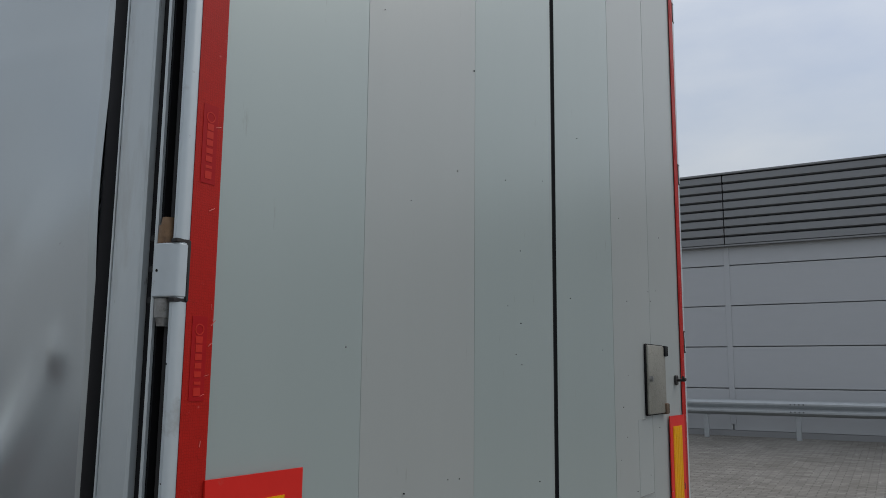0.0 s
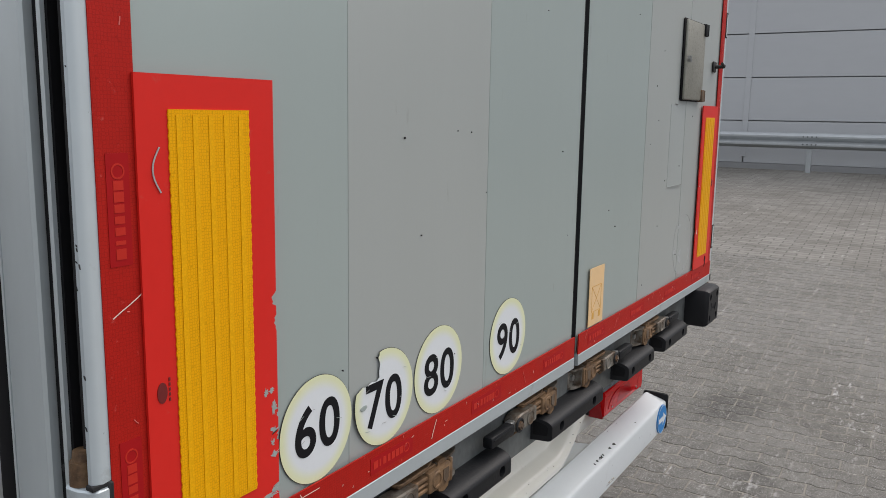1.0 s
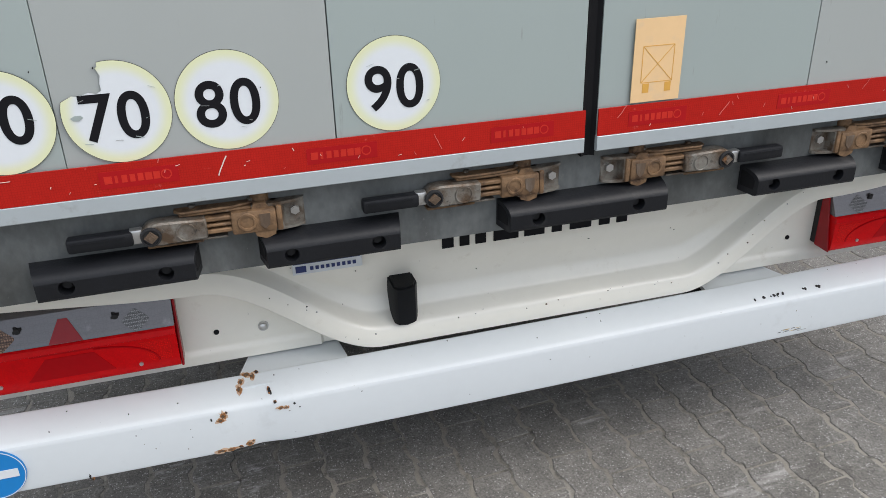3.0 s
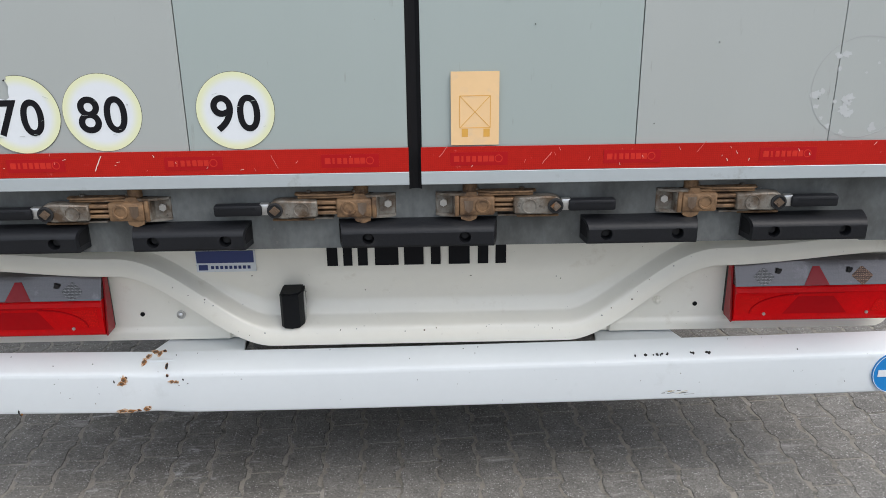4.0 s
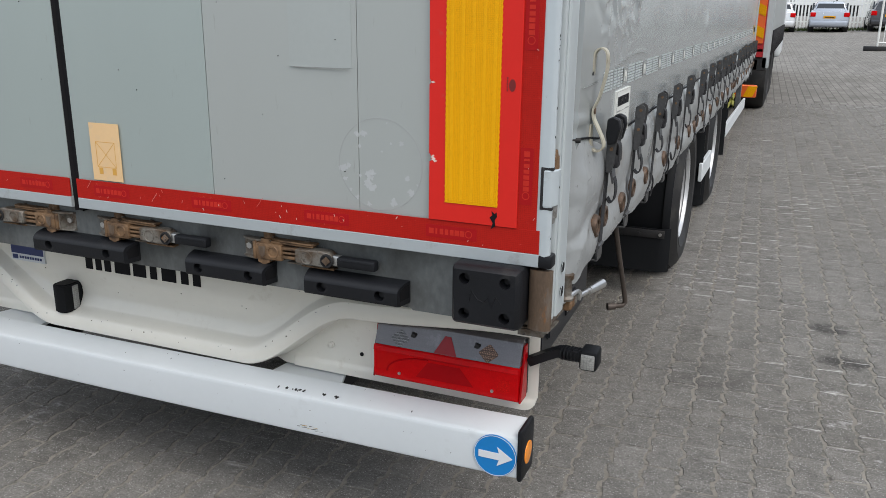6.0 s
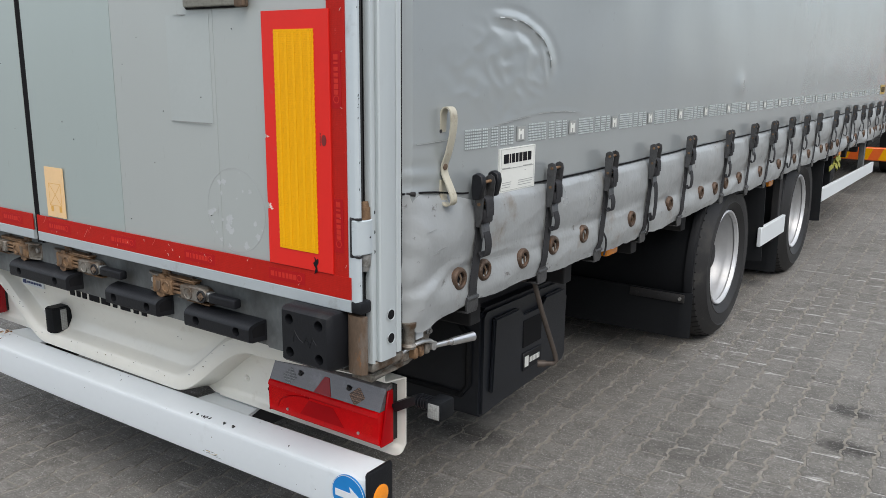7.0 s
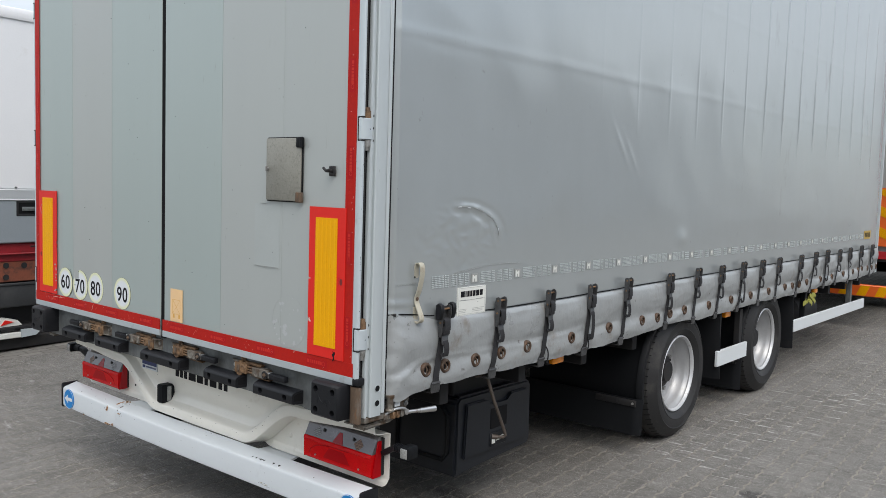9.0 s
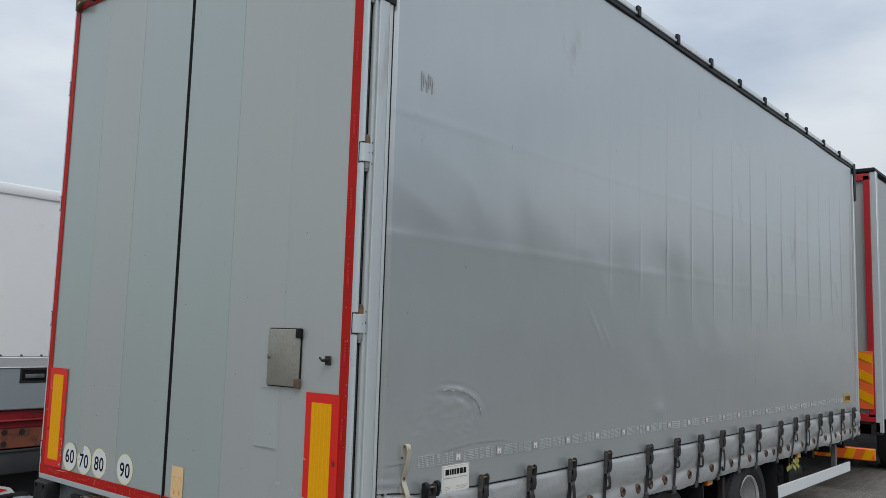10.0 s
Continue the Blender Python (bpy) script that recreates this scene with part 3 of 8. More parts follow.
def speed_sticker(x, z, text, torn=False):
    """A round sticker whose pale yellow rim fades into white."""
    rnd = random.Random(int(-x * 1000))

    def stick(*a, **k):
        o = part(*a, **k)
        o.location.y = 0.0018
        return o

    def outline(r):
        pts = []
        for i in range(64):
            a = 2 * math.pi * i / 64
            u, v = r * math.cos(a), r * math.sin(a)
            if torn and u < -0.016 and v > 0.030:
                continue
            pts.append((u, v))
            if torn and pts[-1][0] >= -0.016 and v > 0.03 and r * math.cos(2 * math.pi * (i + 1) / 64) < -0.016:
                edge = [(-0.016, 0.9 * r), (-0.019, 0.070), (-0.014, 0.058), (-0.017, 0.046), (-0.016, 0.036), (-0.024, 0.031), (-0.036, 0.034), (-0.050, 0.029), (-0.060, 0.031)]
                pts += [(p, q) for p, q in edge if math.hypot(p, q) < r - 0.001]
        return [(x + p, z + q) for p, q in pts]

    def layer(name, r, y0, y1, m, label="", parent=door_left):
        bm = B()
        prism(bm, outline(r), y0, y1)
        return stick(name, bm, m, parent, label)

    layer("sticker_edge", 0.0802, -0.0044, -0.0038, CHASSIS)
    bm = B()
    prism(bm, [(p - x, q - z) for p, q in outline(0.0795)], -0.0049, -0.0040)
    face_ = stick("speed_sticker", bm, STICKER, door_left, "round %s speed sticker with pale yellow rim%s" % (text, ", torn corner" if torn else ""))
    face_.location = (x, 0.0018, z)
    for k, ch in enumerate(text):
        bm = B()
        letters(bm, ch, 0.103, Matrix.Translation((x + (k - 0.5) * 0.0535 - (0.004 if torn else 0), -0.0053, z - {"60": 0.001, "70": 0.010, "80": 0.008, "90": 0.009}[text])) @ Matrix.Rotation(radians(90), 4, "X"), 0, 0.96, 0.0004, 0.0016)
        stick("numeral", bm, BLACK_INK, door_left)
    if torn:
        for cx, cz, rr in ((x - 0.058, z - 0.003, 0.011),):
            bm = B()
            prism(bm, [(cx + rr * (0.8 + 0.2 * math.sin(k * 2.3)) * math.cos(k), cz + 0.42 * rr * math.sin(k)) for k in range(6)], -0.0058, -0.0054)
            stick("tear", bm, DOOR, door_left)
    # scratches through the print
    for k in range(7 if torn else 4):
        a, u, v, w = rnd.uniform(-0.4, 0.5), rnd.uniform(-0.055, 0.055), rnd.uniform(-0.045, 0.04), rnd.uniform(0.004, 0.014)
        bm = B()
        sweep(bm, [(x + u, -0.0060, z + v), (x + u + w * math.cos(a), -0.0060, z + v + w * math.sin(a))], flat(rnd.uniform(0.0004, 0.0009), 0.0003), (0, 1, 0))
        stick("scratch", bm, FILM if k % 2 else DOOR, door_left)


speed_sticker(-0.967, 1.126, "60")
speed_sticker(-0.799, 1.126, "70", True)
speed_sticker(-0.634, 1.128, "80")
speed_sticker(-0.364, 1.128, "90")

# peach sticker with a line drawing
bm = B()
box(bm, 0.076, 0.175, -0.0055, -0.0040, 1.050, 1.201)
cargo = part("cargo_sticker", bm, PEACH, door_right, "peach rectangular sticker with a faded box drawing")
for a, b in (((0.094, 1.152), (0.157, 1.152)), ((0.094, 1.086), (0.157, 1.086)), ((0.094, 1.086), (0.094, 1.152)), ((0.157, 1.086), (0.157, 1.152)), ((0.094, 1.086), (0.157, 1.152)), ((0.157, 1.086), (0.094, 1.152))):
    bm = B()
    sweep(bm, [(a[0], -0.0057, a[1]), (b[0], -0.0057, b[1])], flat(0.0013, 0.0004), (0, 1, 0))
    part("printed_line", bm, OCHRE, cargo)
for x in (0.098, 0.143):
    bm = B()
    box(bm, x, x + 0.013, -0.0059, -0.0055, 1.067, 1.084)
    part("printed_foot", bm, OCHRE, cargo)

# residue of removed stickers, lying on the leaf's bowed panels
def leaf_y(x):
    for a, b, tilt, bow in ((0.014, 0.462, -0.0030, 0.0012), (0.462, 0.869, 0.0036, 0.0016), (0.869, 1.27, -0.0026, 0.001)):
        if x <= b:
            u = (x - a) / (b - a)
            return tilt * (u - 0.5) - bow * 4 * u * (1 - u)
    return 0.0


bm = B()
prism(bm, [(0.700, 1.3655), (0.712, 1.3635), (0.840, 1.3625), (0.853, 1.3632), (0.853, 1.3642), (0.712, 1.3652)], -0.0042, -0.0020)
part("film_edge", bm, INK_AND_SHADE, door_right, "thin edge of clear film left on the panel")
bm = B()
prism(bm, [(0.728, 1.622), (0.76, 1.6195), (0.775, 1.6215), (0.76, 1.6225)], -0.0042, -0.0020)
part("film_edge", bm, INK_AND_SHADE, door_right)
bm = B()
rnd = random.Random(8)
sweep(bm, [(0.923 + 0.104 * math.cos(k * math.pi / 32), leaf_y(0.923 + 0.104 * math.cos(k * math.pi / 32)) - 0.0002, 1.156 + 0.104 * math.sin(k * math.pi / 32)) for k in range(64)], flat(0.0012, 0.0006), (0, 1, 0), closed=True)
ghost = part("sticker_ghost", bm, FILM, door_right, "ring of glue left by a removed round sticker")
for k in range(26):
    a, r = rnd.uniform(0, 6.28), 0.104 * (1 - rnd.random() ** 2 * 0.75)
    if 0.2 < a < 1.0 and k % 2:
        continue
    u, v, w = 0.923 + r * math.cos(a) * 0.96, 1.156 + r * math.sin(a) * 0.96, rnd.uniform(0.003, 0.014)
    bm = B()
    pts = [(u + w * rnd.uniform(0.4, 1.3) * math.cos(q * 0.4488) * 0.8, v + w * rnd.uniform(0.25, 1.0) * math.sin(q * 0.4488)) for q in range(14)]
    bm.faces.new([bm.verts.new((p, leaf_y(p) - 0.0004, q)) for p, q in pts])
    thicken(bm, 0.0003)
    part("glue_patch", bm, GHOST, ghost)
# clear film left where a rectangular sticker was
bm = B()

strip_grid(bm, steps(0.697, 0.856, 10), [1.3648, 1.621], lambda x, z: (x, leaf_y(x) - 0.0007, z))
thicken(bm, 0.0006)
part("film_patch", bm, FILM_PALE, door_right, "pale rectangle of old film")

# document hatch
bm = B()
box(bm, 0.782, 0.995, -0.016, -0.006, 1.636, 1.883, 0.006, 2)
hatch = part("document_hatch", bm, HATCH, door_right, "speckled grey metal hatch lid with black hinges")
bm = B()
box(bm, 0.778, 0.999, -0.008, 0.0, 1.632, 1.887, 0.004)
part("hatch_frame", bm, SEAL, door_right)
for z in (1.652, 1.865):
    bm = B()
    box(bm, 0.972, 1.004, -0.022, -0.004, z - 0.020, z + 0.020, 0.004, 2)
    cyl(bm, (1.0, -0.018, z - 0.018), (1.0, -0.018, z + 0.018), 0.006, 10)
    part("hatch_hinge", bm, RUST if z < 1.7 else PLASTIC, door_right)
bm = B()
cyl(bm, (0.796, -0.024, 1.762), (0.796, -0.012, 1.762), 0.007, 12)
box(bm, 0.793, 0.799, -0.028, -0.016, 1.752, 1.772, 0.001)
part("hatch_lock", bm, STEEL, door_right)
# door holder hook
bm = B()
box(bm, 1.150, 1.186, -0.010, -0.003, 1.738, 1.776, 0.003)
cyl(bm, (1.168, -0.008, 1.757), (1.168, -0.038, 1.757), 0.006, 10)
sweep(bm, [(1.150, -0.036, 1.768), (1.168, -0.040, 1.757), (1.186, -0.036, 1.762)], ring(0.005), (0, 1, 0))
part("door_hook", bm, CHASSIS, door_right)

# black seal between the leaves
bm = B()
prism(bm, [(-0.0135, 0.002), (-0.006, 0.008), (0.006, 0.008), (0.0135, 0.002), (0.0135, 0.03), (-0.0135, 0.03)], 0.955, DOOR_Z1, "z")
part("door_seal", bm, SEAL, trailer)

# rear frame behind the doors
bm = B()
box(bm, -1.26, 1.26, 0.036, 0.10, DOOR_Z1 - 0.02, 4.02, 0.004)
part("top_beam", bm, FRAME, trailer)
bm = B()
box(bm, -1.24, 1.24, 0.05, 0.09, 0.98, DOOR_Z1 - 0.03)
part("inner_bulkhead", bm, CHASSIS, trailer)


def corner(s):
    """Corner post with its slot, hinges and rods, on one side."""
    o = 0.0 if s > 0 else 0.011

    def up(prof, z0, z1, mats, name, parent, label=""):
        bm = B()
        prism(bm, [(s * (x + o), y) for x, y in prof], z0, z1, "z")
        return part(name, bm, mats, parent, label)

    def X(a, b):
        return sorted((s * (a + o), s * (b + o)))

    p = up([(1.290, 0.064), (1.322, 0.063), (1.326, 0.066), (1.327, 0.118), (1.324, 0.122), (1.290, 0.122)] if s > 0 else [(1.290, 0.067), (1.322, 0.066), (1.326, 0.069), (1.327, 0.126), (1.324, 0.130), (1.290, 0.130)], 0.835, 3.30, POST, "corner_post", trailer, "tall pale aluminium corner post with black seals")
    for z in (0.942, 0.885):
        bm = B()
        cyl(bm, (s * (1.300 + o), 0.0985, z), (s * (1.3285 + o), 0.0985, z), 0.0120, 18)
        part("post_hole", bm, SEAL, p)
        bm = B()
        lathe(bm, [(0.0118, s * (1.3284 + o)), (0.0128, s * (1.3292 + o)), (0.0142, s * (1.3284 + o))], (0, 0.0985, z), 18)
        part("hole_edge", bm, POST, p)
    if s > 0:
        up([(1.290, 0.1275), (1.3205, 0.1275), (1.3225, 0.130), (1.3225, 0.144), (1.318, 0.148), (1.290, 0.148)], 0.84, 3.30, POST, "edge_profile", p)
        up([(1.306, 0.036), (1.321, 0.0345), (1.325, 0.037), (1.325, 0.0445), (1.306, 0.046)], 0.838, 3.95, POST, "seal_lip", p)
    else:
        up([(1.290, 0.1345), (1.3215, 0.1345), (1.3235, 0.139), (1.3245, 0.160), (1.321, 0.172), (1.290, 0.172)], 0.84, 3.30, SEAL, "edge_seal", p)
        up([(1.300, 0.1305), (1.3262, 0.1305), (1.3262, 0.1340), (1.300, 0.1340)], 0.84, 3.30, POST, "edge_line", p)
        up([(1.316, 0.0385), (1.3215, 0.0375), (1.323, 0.0395), (1.323, 0.042), (1.316, 0.043)], 0.838, 3.95, POST, "seal_lip", p)
    up([(1.292, 0.0462), (1.314, 0.0462), (1.314, 0.0625), (1.292, 0.0625)], 0.838, 3.95, POST if s > 0 else SEAL, "groove_strip", p)
    up([(1.2885, 0.0342), (1.3055 if s > 0 else 1.3158, 0.0342), (1.3055 if s > 0 else 1.3158, 0.0460), (1.2885, 0.0460)], 0.838, 3.95, SEAL, "slot_side", p)
    bm = B()
    box(bm, *X(1.288, 1.330), 0.048, 0.160, 3.30, 4.0, 0.004)
    part("post_cap", bm, RUBBER, p)
    bm = B()
    box(bm, *X(1.235, 1.2895), 0.032, 0.17, 0.86, 3.98)
    part("gap_seal", bm, SEAL, p)
    for y0, y1, xx in ((0.1222 if s > 0 else 0.1300, 0.1273 if s > 0 else 0.1305, 1.310), (0.1482 if s > 0 else 0.1722, 0.1690 if s > 0 else 0.1760, 1.306)):
        up([(1.289, y0), (xx, y0), (xx, y1), (1.289, y1)], 0.86, 3.96, SEAL, "seal_strip", p)
    bm = B()
    box(bm, *X(1.284, 1.2885), 0.012, 0.034, 0.86, 3.95)
    part("slot_back", bm, SEAL, p)
    bm = B()
    cyl(bm, (s * (1.306 + o), 0.023, 0.86), (s * (1.306 + o), 0.023, 3.95), 0.0052, 10)
    part("hinge_rod", bm, CHASSIS, p)
    for z in (1.137, 1.912, 2.62, 3.35):
        bm = B()
        prism(bm, [(s * (x + o), y) for x, y in ((1.303, 0.000), (1.304, -0.0068), (1.3165, -0.0072), (1.3215, -0.004), (1.3285, 0.014), (1.3295, 0.032), (1.325, 0.0385), (1.303, 0.0385))], z - 0.038, z + 0.039, "z")
        bmesh.ops.bevel(bm, geom=[e for e in bm.edges if abs(e.verts[0].co.z - e.verts[1].co.z) < 1e-6], offset=0.002, segments=1, affect="EDGES")
        h = part("hinge", bm, FRAME, p, "pale cast hinge knuckle")
        bm = B()
        cyl(bm, (s * (1.3285 + o), 0.026, z), (s * (1.3296 + o), 0.026, z), 0.0022, 8)
        part("hinge_hole", bm, SEAL, h)
        bm = B()
        box(bm, *X(1.2975, 1.3050), -0.0078, 0.002, z - 0.044, z + 0.045, 0.002, 1)
        box(bm, *X(1.2975, 1.3240), -0.0062, 0.006, z - 0.0445, z - 0.0385, 0.001)
        box(bm, *X(1.2975, 1.3240), -0.0062, 0.006, z + 0.0395, z + 0.0455, 0.001)
        part("hinge_leaf", bm, CHASSIS, p)
        for sg in (-1, 1):
            bm = B()
            cyl(bm, (s * (1.314 + o), 0.025, z + sg * 0.0395), (s * (1.314 + o), 0.025, z + sg * 0.066), 0.0135, 14, 0.0125)
            cyl(bm, (s * (1.314 + o), 0.025, z + sg * 0.066), (s * (1.314 + o), 0.025, z + sg * 0.078), 0.0105, 14, 0.0085)
            part("hinge_pin", bm, RUSTY if sg > 0 else STEEL, p)
        for k in (-0.040, 0.005, 0.05):
            bm = B()
            cyl(bm, (s * (1.312 + o), 0.0545, z + k), (s * (1.3165 + o), 0.0545, z + k), 0.0045, 8)
            part("rivet", bm, CHASSIS, p)
    # black marks scraped into the door nose
    rnd = random.Random(6 + s)
    for z in (1.243, 1.395, 1.418, 1.424, 1.436, 1.441, 1.30, 1.03, 1.62, 1.78):
        bm = B()
        y, w, h = rnd.uniform(-0.004, 0.003), rnd.uniform(0.0008, 0.002), rnd.uniform(0.002, 0.006)
        e_ = 0.0 if s > 0 else 0.0095
        prism(bm, [(y, z), (y + w, z + 0.4 * h), (y + 1.4 * w, z + h), (y + 0.4 * w, z + 0.7 * h)], *sorted((s * (1.3225 + e_), s * (1.3238 + e_))), "x")
        part("paint_scrape", bm, CHASSIS, p)
    # black cap at the door's foot
    bm = B()
    box(bm, *X(1.286, 1.329), -0.007, 0.030, 0.9645, 0.9945, 0.006, 2)
    part("foot_cap", bm, RUBBER, p)
    # angle iron and wing under the post
    bm = B()
    box(bm, *X(1.225, 1.318), 0.044, 0.158, 0.812, 0.834, 0.003)
    prism(bm, [(s * (1.20 + o), 0.05), (s * (1.31 + o), 0.06), (s * (1.315 + o), 0.14), (s * (1.22 + o), 0.20)], 0.792, 0.797, "z")
    part("post_foot", bm, ZINC, p)
    return p


corner(-1), corner(1)


def buffer(s):
    bm = B()
    xs = sorted((s * 1.118, s * 1.276))

    def loop(inset, y):
        q = 0.012
        cx, cz = (xs[0] + xs[1]) / 2, 0.897
        out = []
        for u, v in ((-1, -1), (1, -1), (1, 1), (-1, 1)):
            hx, hz = 0.079 - inset, 0.069 - inset
            k_ = max(q - inset, 0.002)
            for a_ in (0, 1, 2):
                w = {(-1, -1): math.pi, (1, -1): 1.5 * math.pi, (1, 1): 0.0, (-1, 1): 0.5 * math.pi}[(u, v)] + a_ * math.pi / 4
                out.append(bm.verts.new((cx + u * (hx - k_) + k_ * math.cos(w), y, cz + v * (hz - k_) + k_ * math.sin(w))))
        return out
    rows_ = [loop(0.0, 0.05), loop(0.0, -0.038), loop(0.003, -0.047), loop(0.010, -0.0545)]
    for p, q in zip(rows_, rows_[1:]):
        for i in range(12):
            bm.faces.new((p[i], p[(i + 1) % 12], q[(i + 1) % 12], q[i]))
    n = 18
    es = [bm.edges.get((rows_[-1][i], rows_[-1][(i + 1) % 12])) for i in range(12)]
    holes = [(s * x, z) for x in (1.151, 1.243) for z in (0.857, 0.936)]
    for hx, hz in holes:
        ring_ = [bm.verts.new((hx + 0.0125 * math.cos(2 * math.pi * i / n), -0.0545, hz + 0.0125 * math.sin(2 * math.pi * i / n))) for i in range(n)]
        es += [bm.edges.new((ring_[i], ring_[(i + 1) % n])) for i in range(n)]
        deep = [bm.verts.new((hx + 0.85 * (v.co.x - hx), -0.028, hz + 0.85 * (v.co.z - hz))) for v in ring_]
        for i in range(n):
            bm.faces.new((ring_[i], ring_[(i + 1) % n], deep[(i + 1) % n], deep[i]))
        bm.faces.new(deep)
    bmesh.ops.triangle_fill(bm, edges=es, use_beauty=True)
    b = part("rubber_buffer", bm, RUBBER, trailer, "black moulded rubber buffer block with bolt holes", angle=28)
    for hx, hz in holes:
        bm = B()
        cyl(bm, (hx, -0.026, hz), (hx, -0.036, hz), 0.0070, 6)
        part("bolt", bm, CHASSIS, b)
    # raised outline on the face
    bm = B()
    pts = [(1.162, 0.884), (1.168, 0.912), (1.182, 0.893), (1.196, 0.888), (1.206, 0.902), (1.214, 0.880), (1.224, 0.905), (1.236, 0.888)]
    sweep(bm, [(s * x, -0.0546, z) for x, z in pts], ring(0.0012, 6), (0, 1, 0))
    part("raised_mark", bm, RUBBER, b)
    o = 0.0 if s > 0 else 0.011
    bm = B()
    k = 8
    arc = [(s * (1.304 + o + 0.026 * -math.cos(math.pi * i / k)), 0.008 - 0.013 * math.sin(math.pi * i / k)) for i in range(k + 1)]
    prism(bm, arc + [(s * (1.329 + o), 0.014), (s * (1.279 + o), 0.014)], 0.822, 0.958, "z")
    part("steel_guide", bm, RUST, trailer, "rusty worn steel guide plate")


buffer(-1), buffer(1)

# galvanised rear sill, with a notched lower edge
bm = B()
prof = [(-1.24, 0.965), (1.24, 0.965), (1.24, 0.810), (0.99, 0.810), (0.985, 0.815), (0.60, 0.815), (-0.60, 0.815), (-0.985, 0.815), (-0.99, 0.810), (-1.24, 0.810)]
prism(bm, prof, 0.030, 0.05)
box(bm, -1.24, 1.24, 0.05, 0.26, 0.87, 0.965)
part("rear_sill", bm, GALV, trailer, "dull galvanised steel rear sill beam")
bm = B()
box(bm, -1.27, 1.27, 0.20, 8.22, 0.87, 0.97)
part("load_floor", bm, UNDER, trailer)


def latch(xp, s):
    """A twist latch: xp is its upright pin, s the side to which its handle points."""
    def X(a, b):
        return sorted((xp + s * a, xp + s * b))
    z = 0.915
    bm = B()
    # keeper bracket round the pin
    for z0, z1 in ((z - 0.026, z - 0.021), (z + 0.021, z + 0.026)):
        prism(bm, [(xp + s * u, v) for u, v in ((-0.076, 0.034), (-0.074, 0.018), (-0.060, 0.010), (-0.030, 0.004), (0.016, 0.004), (0.016, 0.034))], z0, z1, "z")
    box(bm, *X(-0.076, -0.008), 0.024, 0.034, z - 0.025, z + 0.025, 0.003)
    prism(bm, [(xp + s * u, v) for u, v in ((-0.040, 0.026), (-0.036, 0.004), (-0.028, -0.002), (-0.024, 0.002), (-0.030, 0.026))], z - 0.021, z + 0.021, "z")
    bmesh.ops.translate(bm, verts=bm.verts[:], vec=(0, -0.018, 0))
    lt = part("twist_latch", bm, ZINC, trailer, "worn zinc door latch with rusty cam and black grip")
    lt.location.y = 0.022
    bm = B()
    cyl(bm, (xp - s * 0.058, 0.008, z + 0.002), (xp - s * 0.058, -0.001, z + 0.002), 0.0085, 6)
    part("keeper_bolt", bm, BRIGHT, lt)
    bm = B()
    cyl(bm, (xp, 0.010, z - 0.036), (xp, 0.010, z + 0.046), 0.0115, 16)
    cyl(bm, (xp, 0.010, z + 0.024), (xp, 0.010, z + 0.048), 0.0165, 16)
    box(bm, *X(-0.024, 0.052), -0.022, 0.014, z - 0.022, z + 0.020, 0.005, 2)
    box(bm, *X(-0.034, -0.024), -0.020, 0.012, z - 0.024, z + 0.022, 0.003, 2)
    lathe(bm, [(0.017, -0.0222), (0.0155, -0.0242), (0.012, -0.0242), (0.010, -0.017), (0.0, -0.017)], (xp + s * 0.026, 0, z), 18, axis="y")
    prism(bm, [(xp + s * u, z + v) for u, v in ((-0.020, -0.030), (-0.004, -0.036), (0.012, -0.030), (0.016, -0.018), (-0.022, -0.018))], -0.018, 0.010)
    prism(bm, [(xp + s * u, z + v) for u, v in ((-0.014, 0.018), (0.018, 0.018), (0.012, 0.030), (-0.008, 0.030))], -0.016, 0.012)
    part("cam", bm, RUSTY, lt, "rust-brown cast cam")
    bm = B()
    prism(bm, [(xp + s * u, z + v) for u, v in ((-0.014, 0.012), (0.006, 0.012), (0.004, -0.008), (-0.004, -0.016), (-0.012, -0.008))], -0.0232, -0.021)
    part("cam_pocket", bm, RUST, lt)
    bm = B()
    for dz, hh in ((0.011, 0.004), (0.0, 0.003), (-0.011, 0.004)):
        box(bm, *X(0.048, 0.102), -0.018, 0.004, z + dz - hh, z + dz + hh, 0.002)
    box(bm, *X(0.006, 0.135), -0.012, 0.028, z + 0.019, z + 0.025, 0.002)
    box(bm, *X(0.10, 0.192), -0.012, 0.028, z - 0.030, z - 0.025, 0.002)
    part("fork", bm, RUSTY, lt)
    bm = B()
    box(bm, *X(0.05, 0.10), -0.002, 0.010, z - 0.019, z + 0.019, 0.002)
    part("fork_web", bm, CHASSIS, lt)
    bm = B()
    lathe(bm, [(0.0108, -0.0176), (0.009, -0.0190), (0.0, -0.0186)], (xp + s * 0.026, 0, z), 16, axis="y")
    part("cam_hollow", bm, CHASSIS, lt)
    bm = B()
    prism(bm, [(xp + s * u, v) for u, v in ((-0.005, 0.002), (0.045, -0.014), (0.130, -0.016), (0.142, -0.006), (0.142, 0.026), (-0.005, 0.026))], z + 0.0255, z + 0.0300, "z")
    bmesh.ops.bevel(bm, geom=bm.edges[:], offset=0.0015, segments=1, affect="EDGES")
    part("cover_plate", bm, RUSTY, lt)
    for u in (0.014, 0.112):
        bm = B()
        cyl(bm, (xp + s * u, 0.004, z + 0.030), (xp + s * u, 0.004, z + 0.034), 0.0055, 8)
        part("cover_rivet", bm, ZINC, lt)
    bm = B()
    cyl(bm, (xp - s * 0.022, 0.006, z - 0.030), (xp - s * 0.022, 0.006, z + 0.026), 0.0060, 12)
    part("pivot", bm, RUSTY, lt)
    bm = B()
    box(bm, *X(0.060, 0.125), -0.010, 0.026, z - 0.0275, z - 0.0235, 0.001)
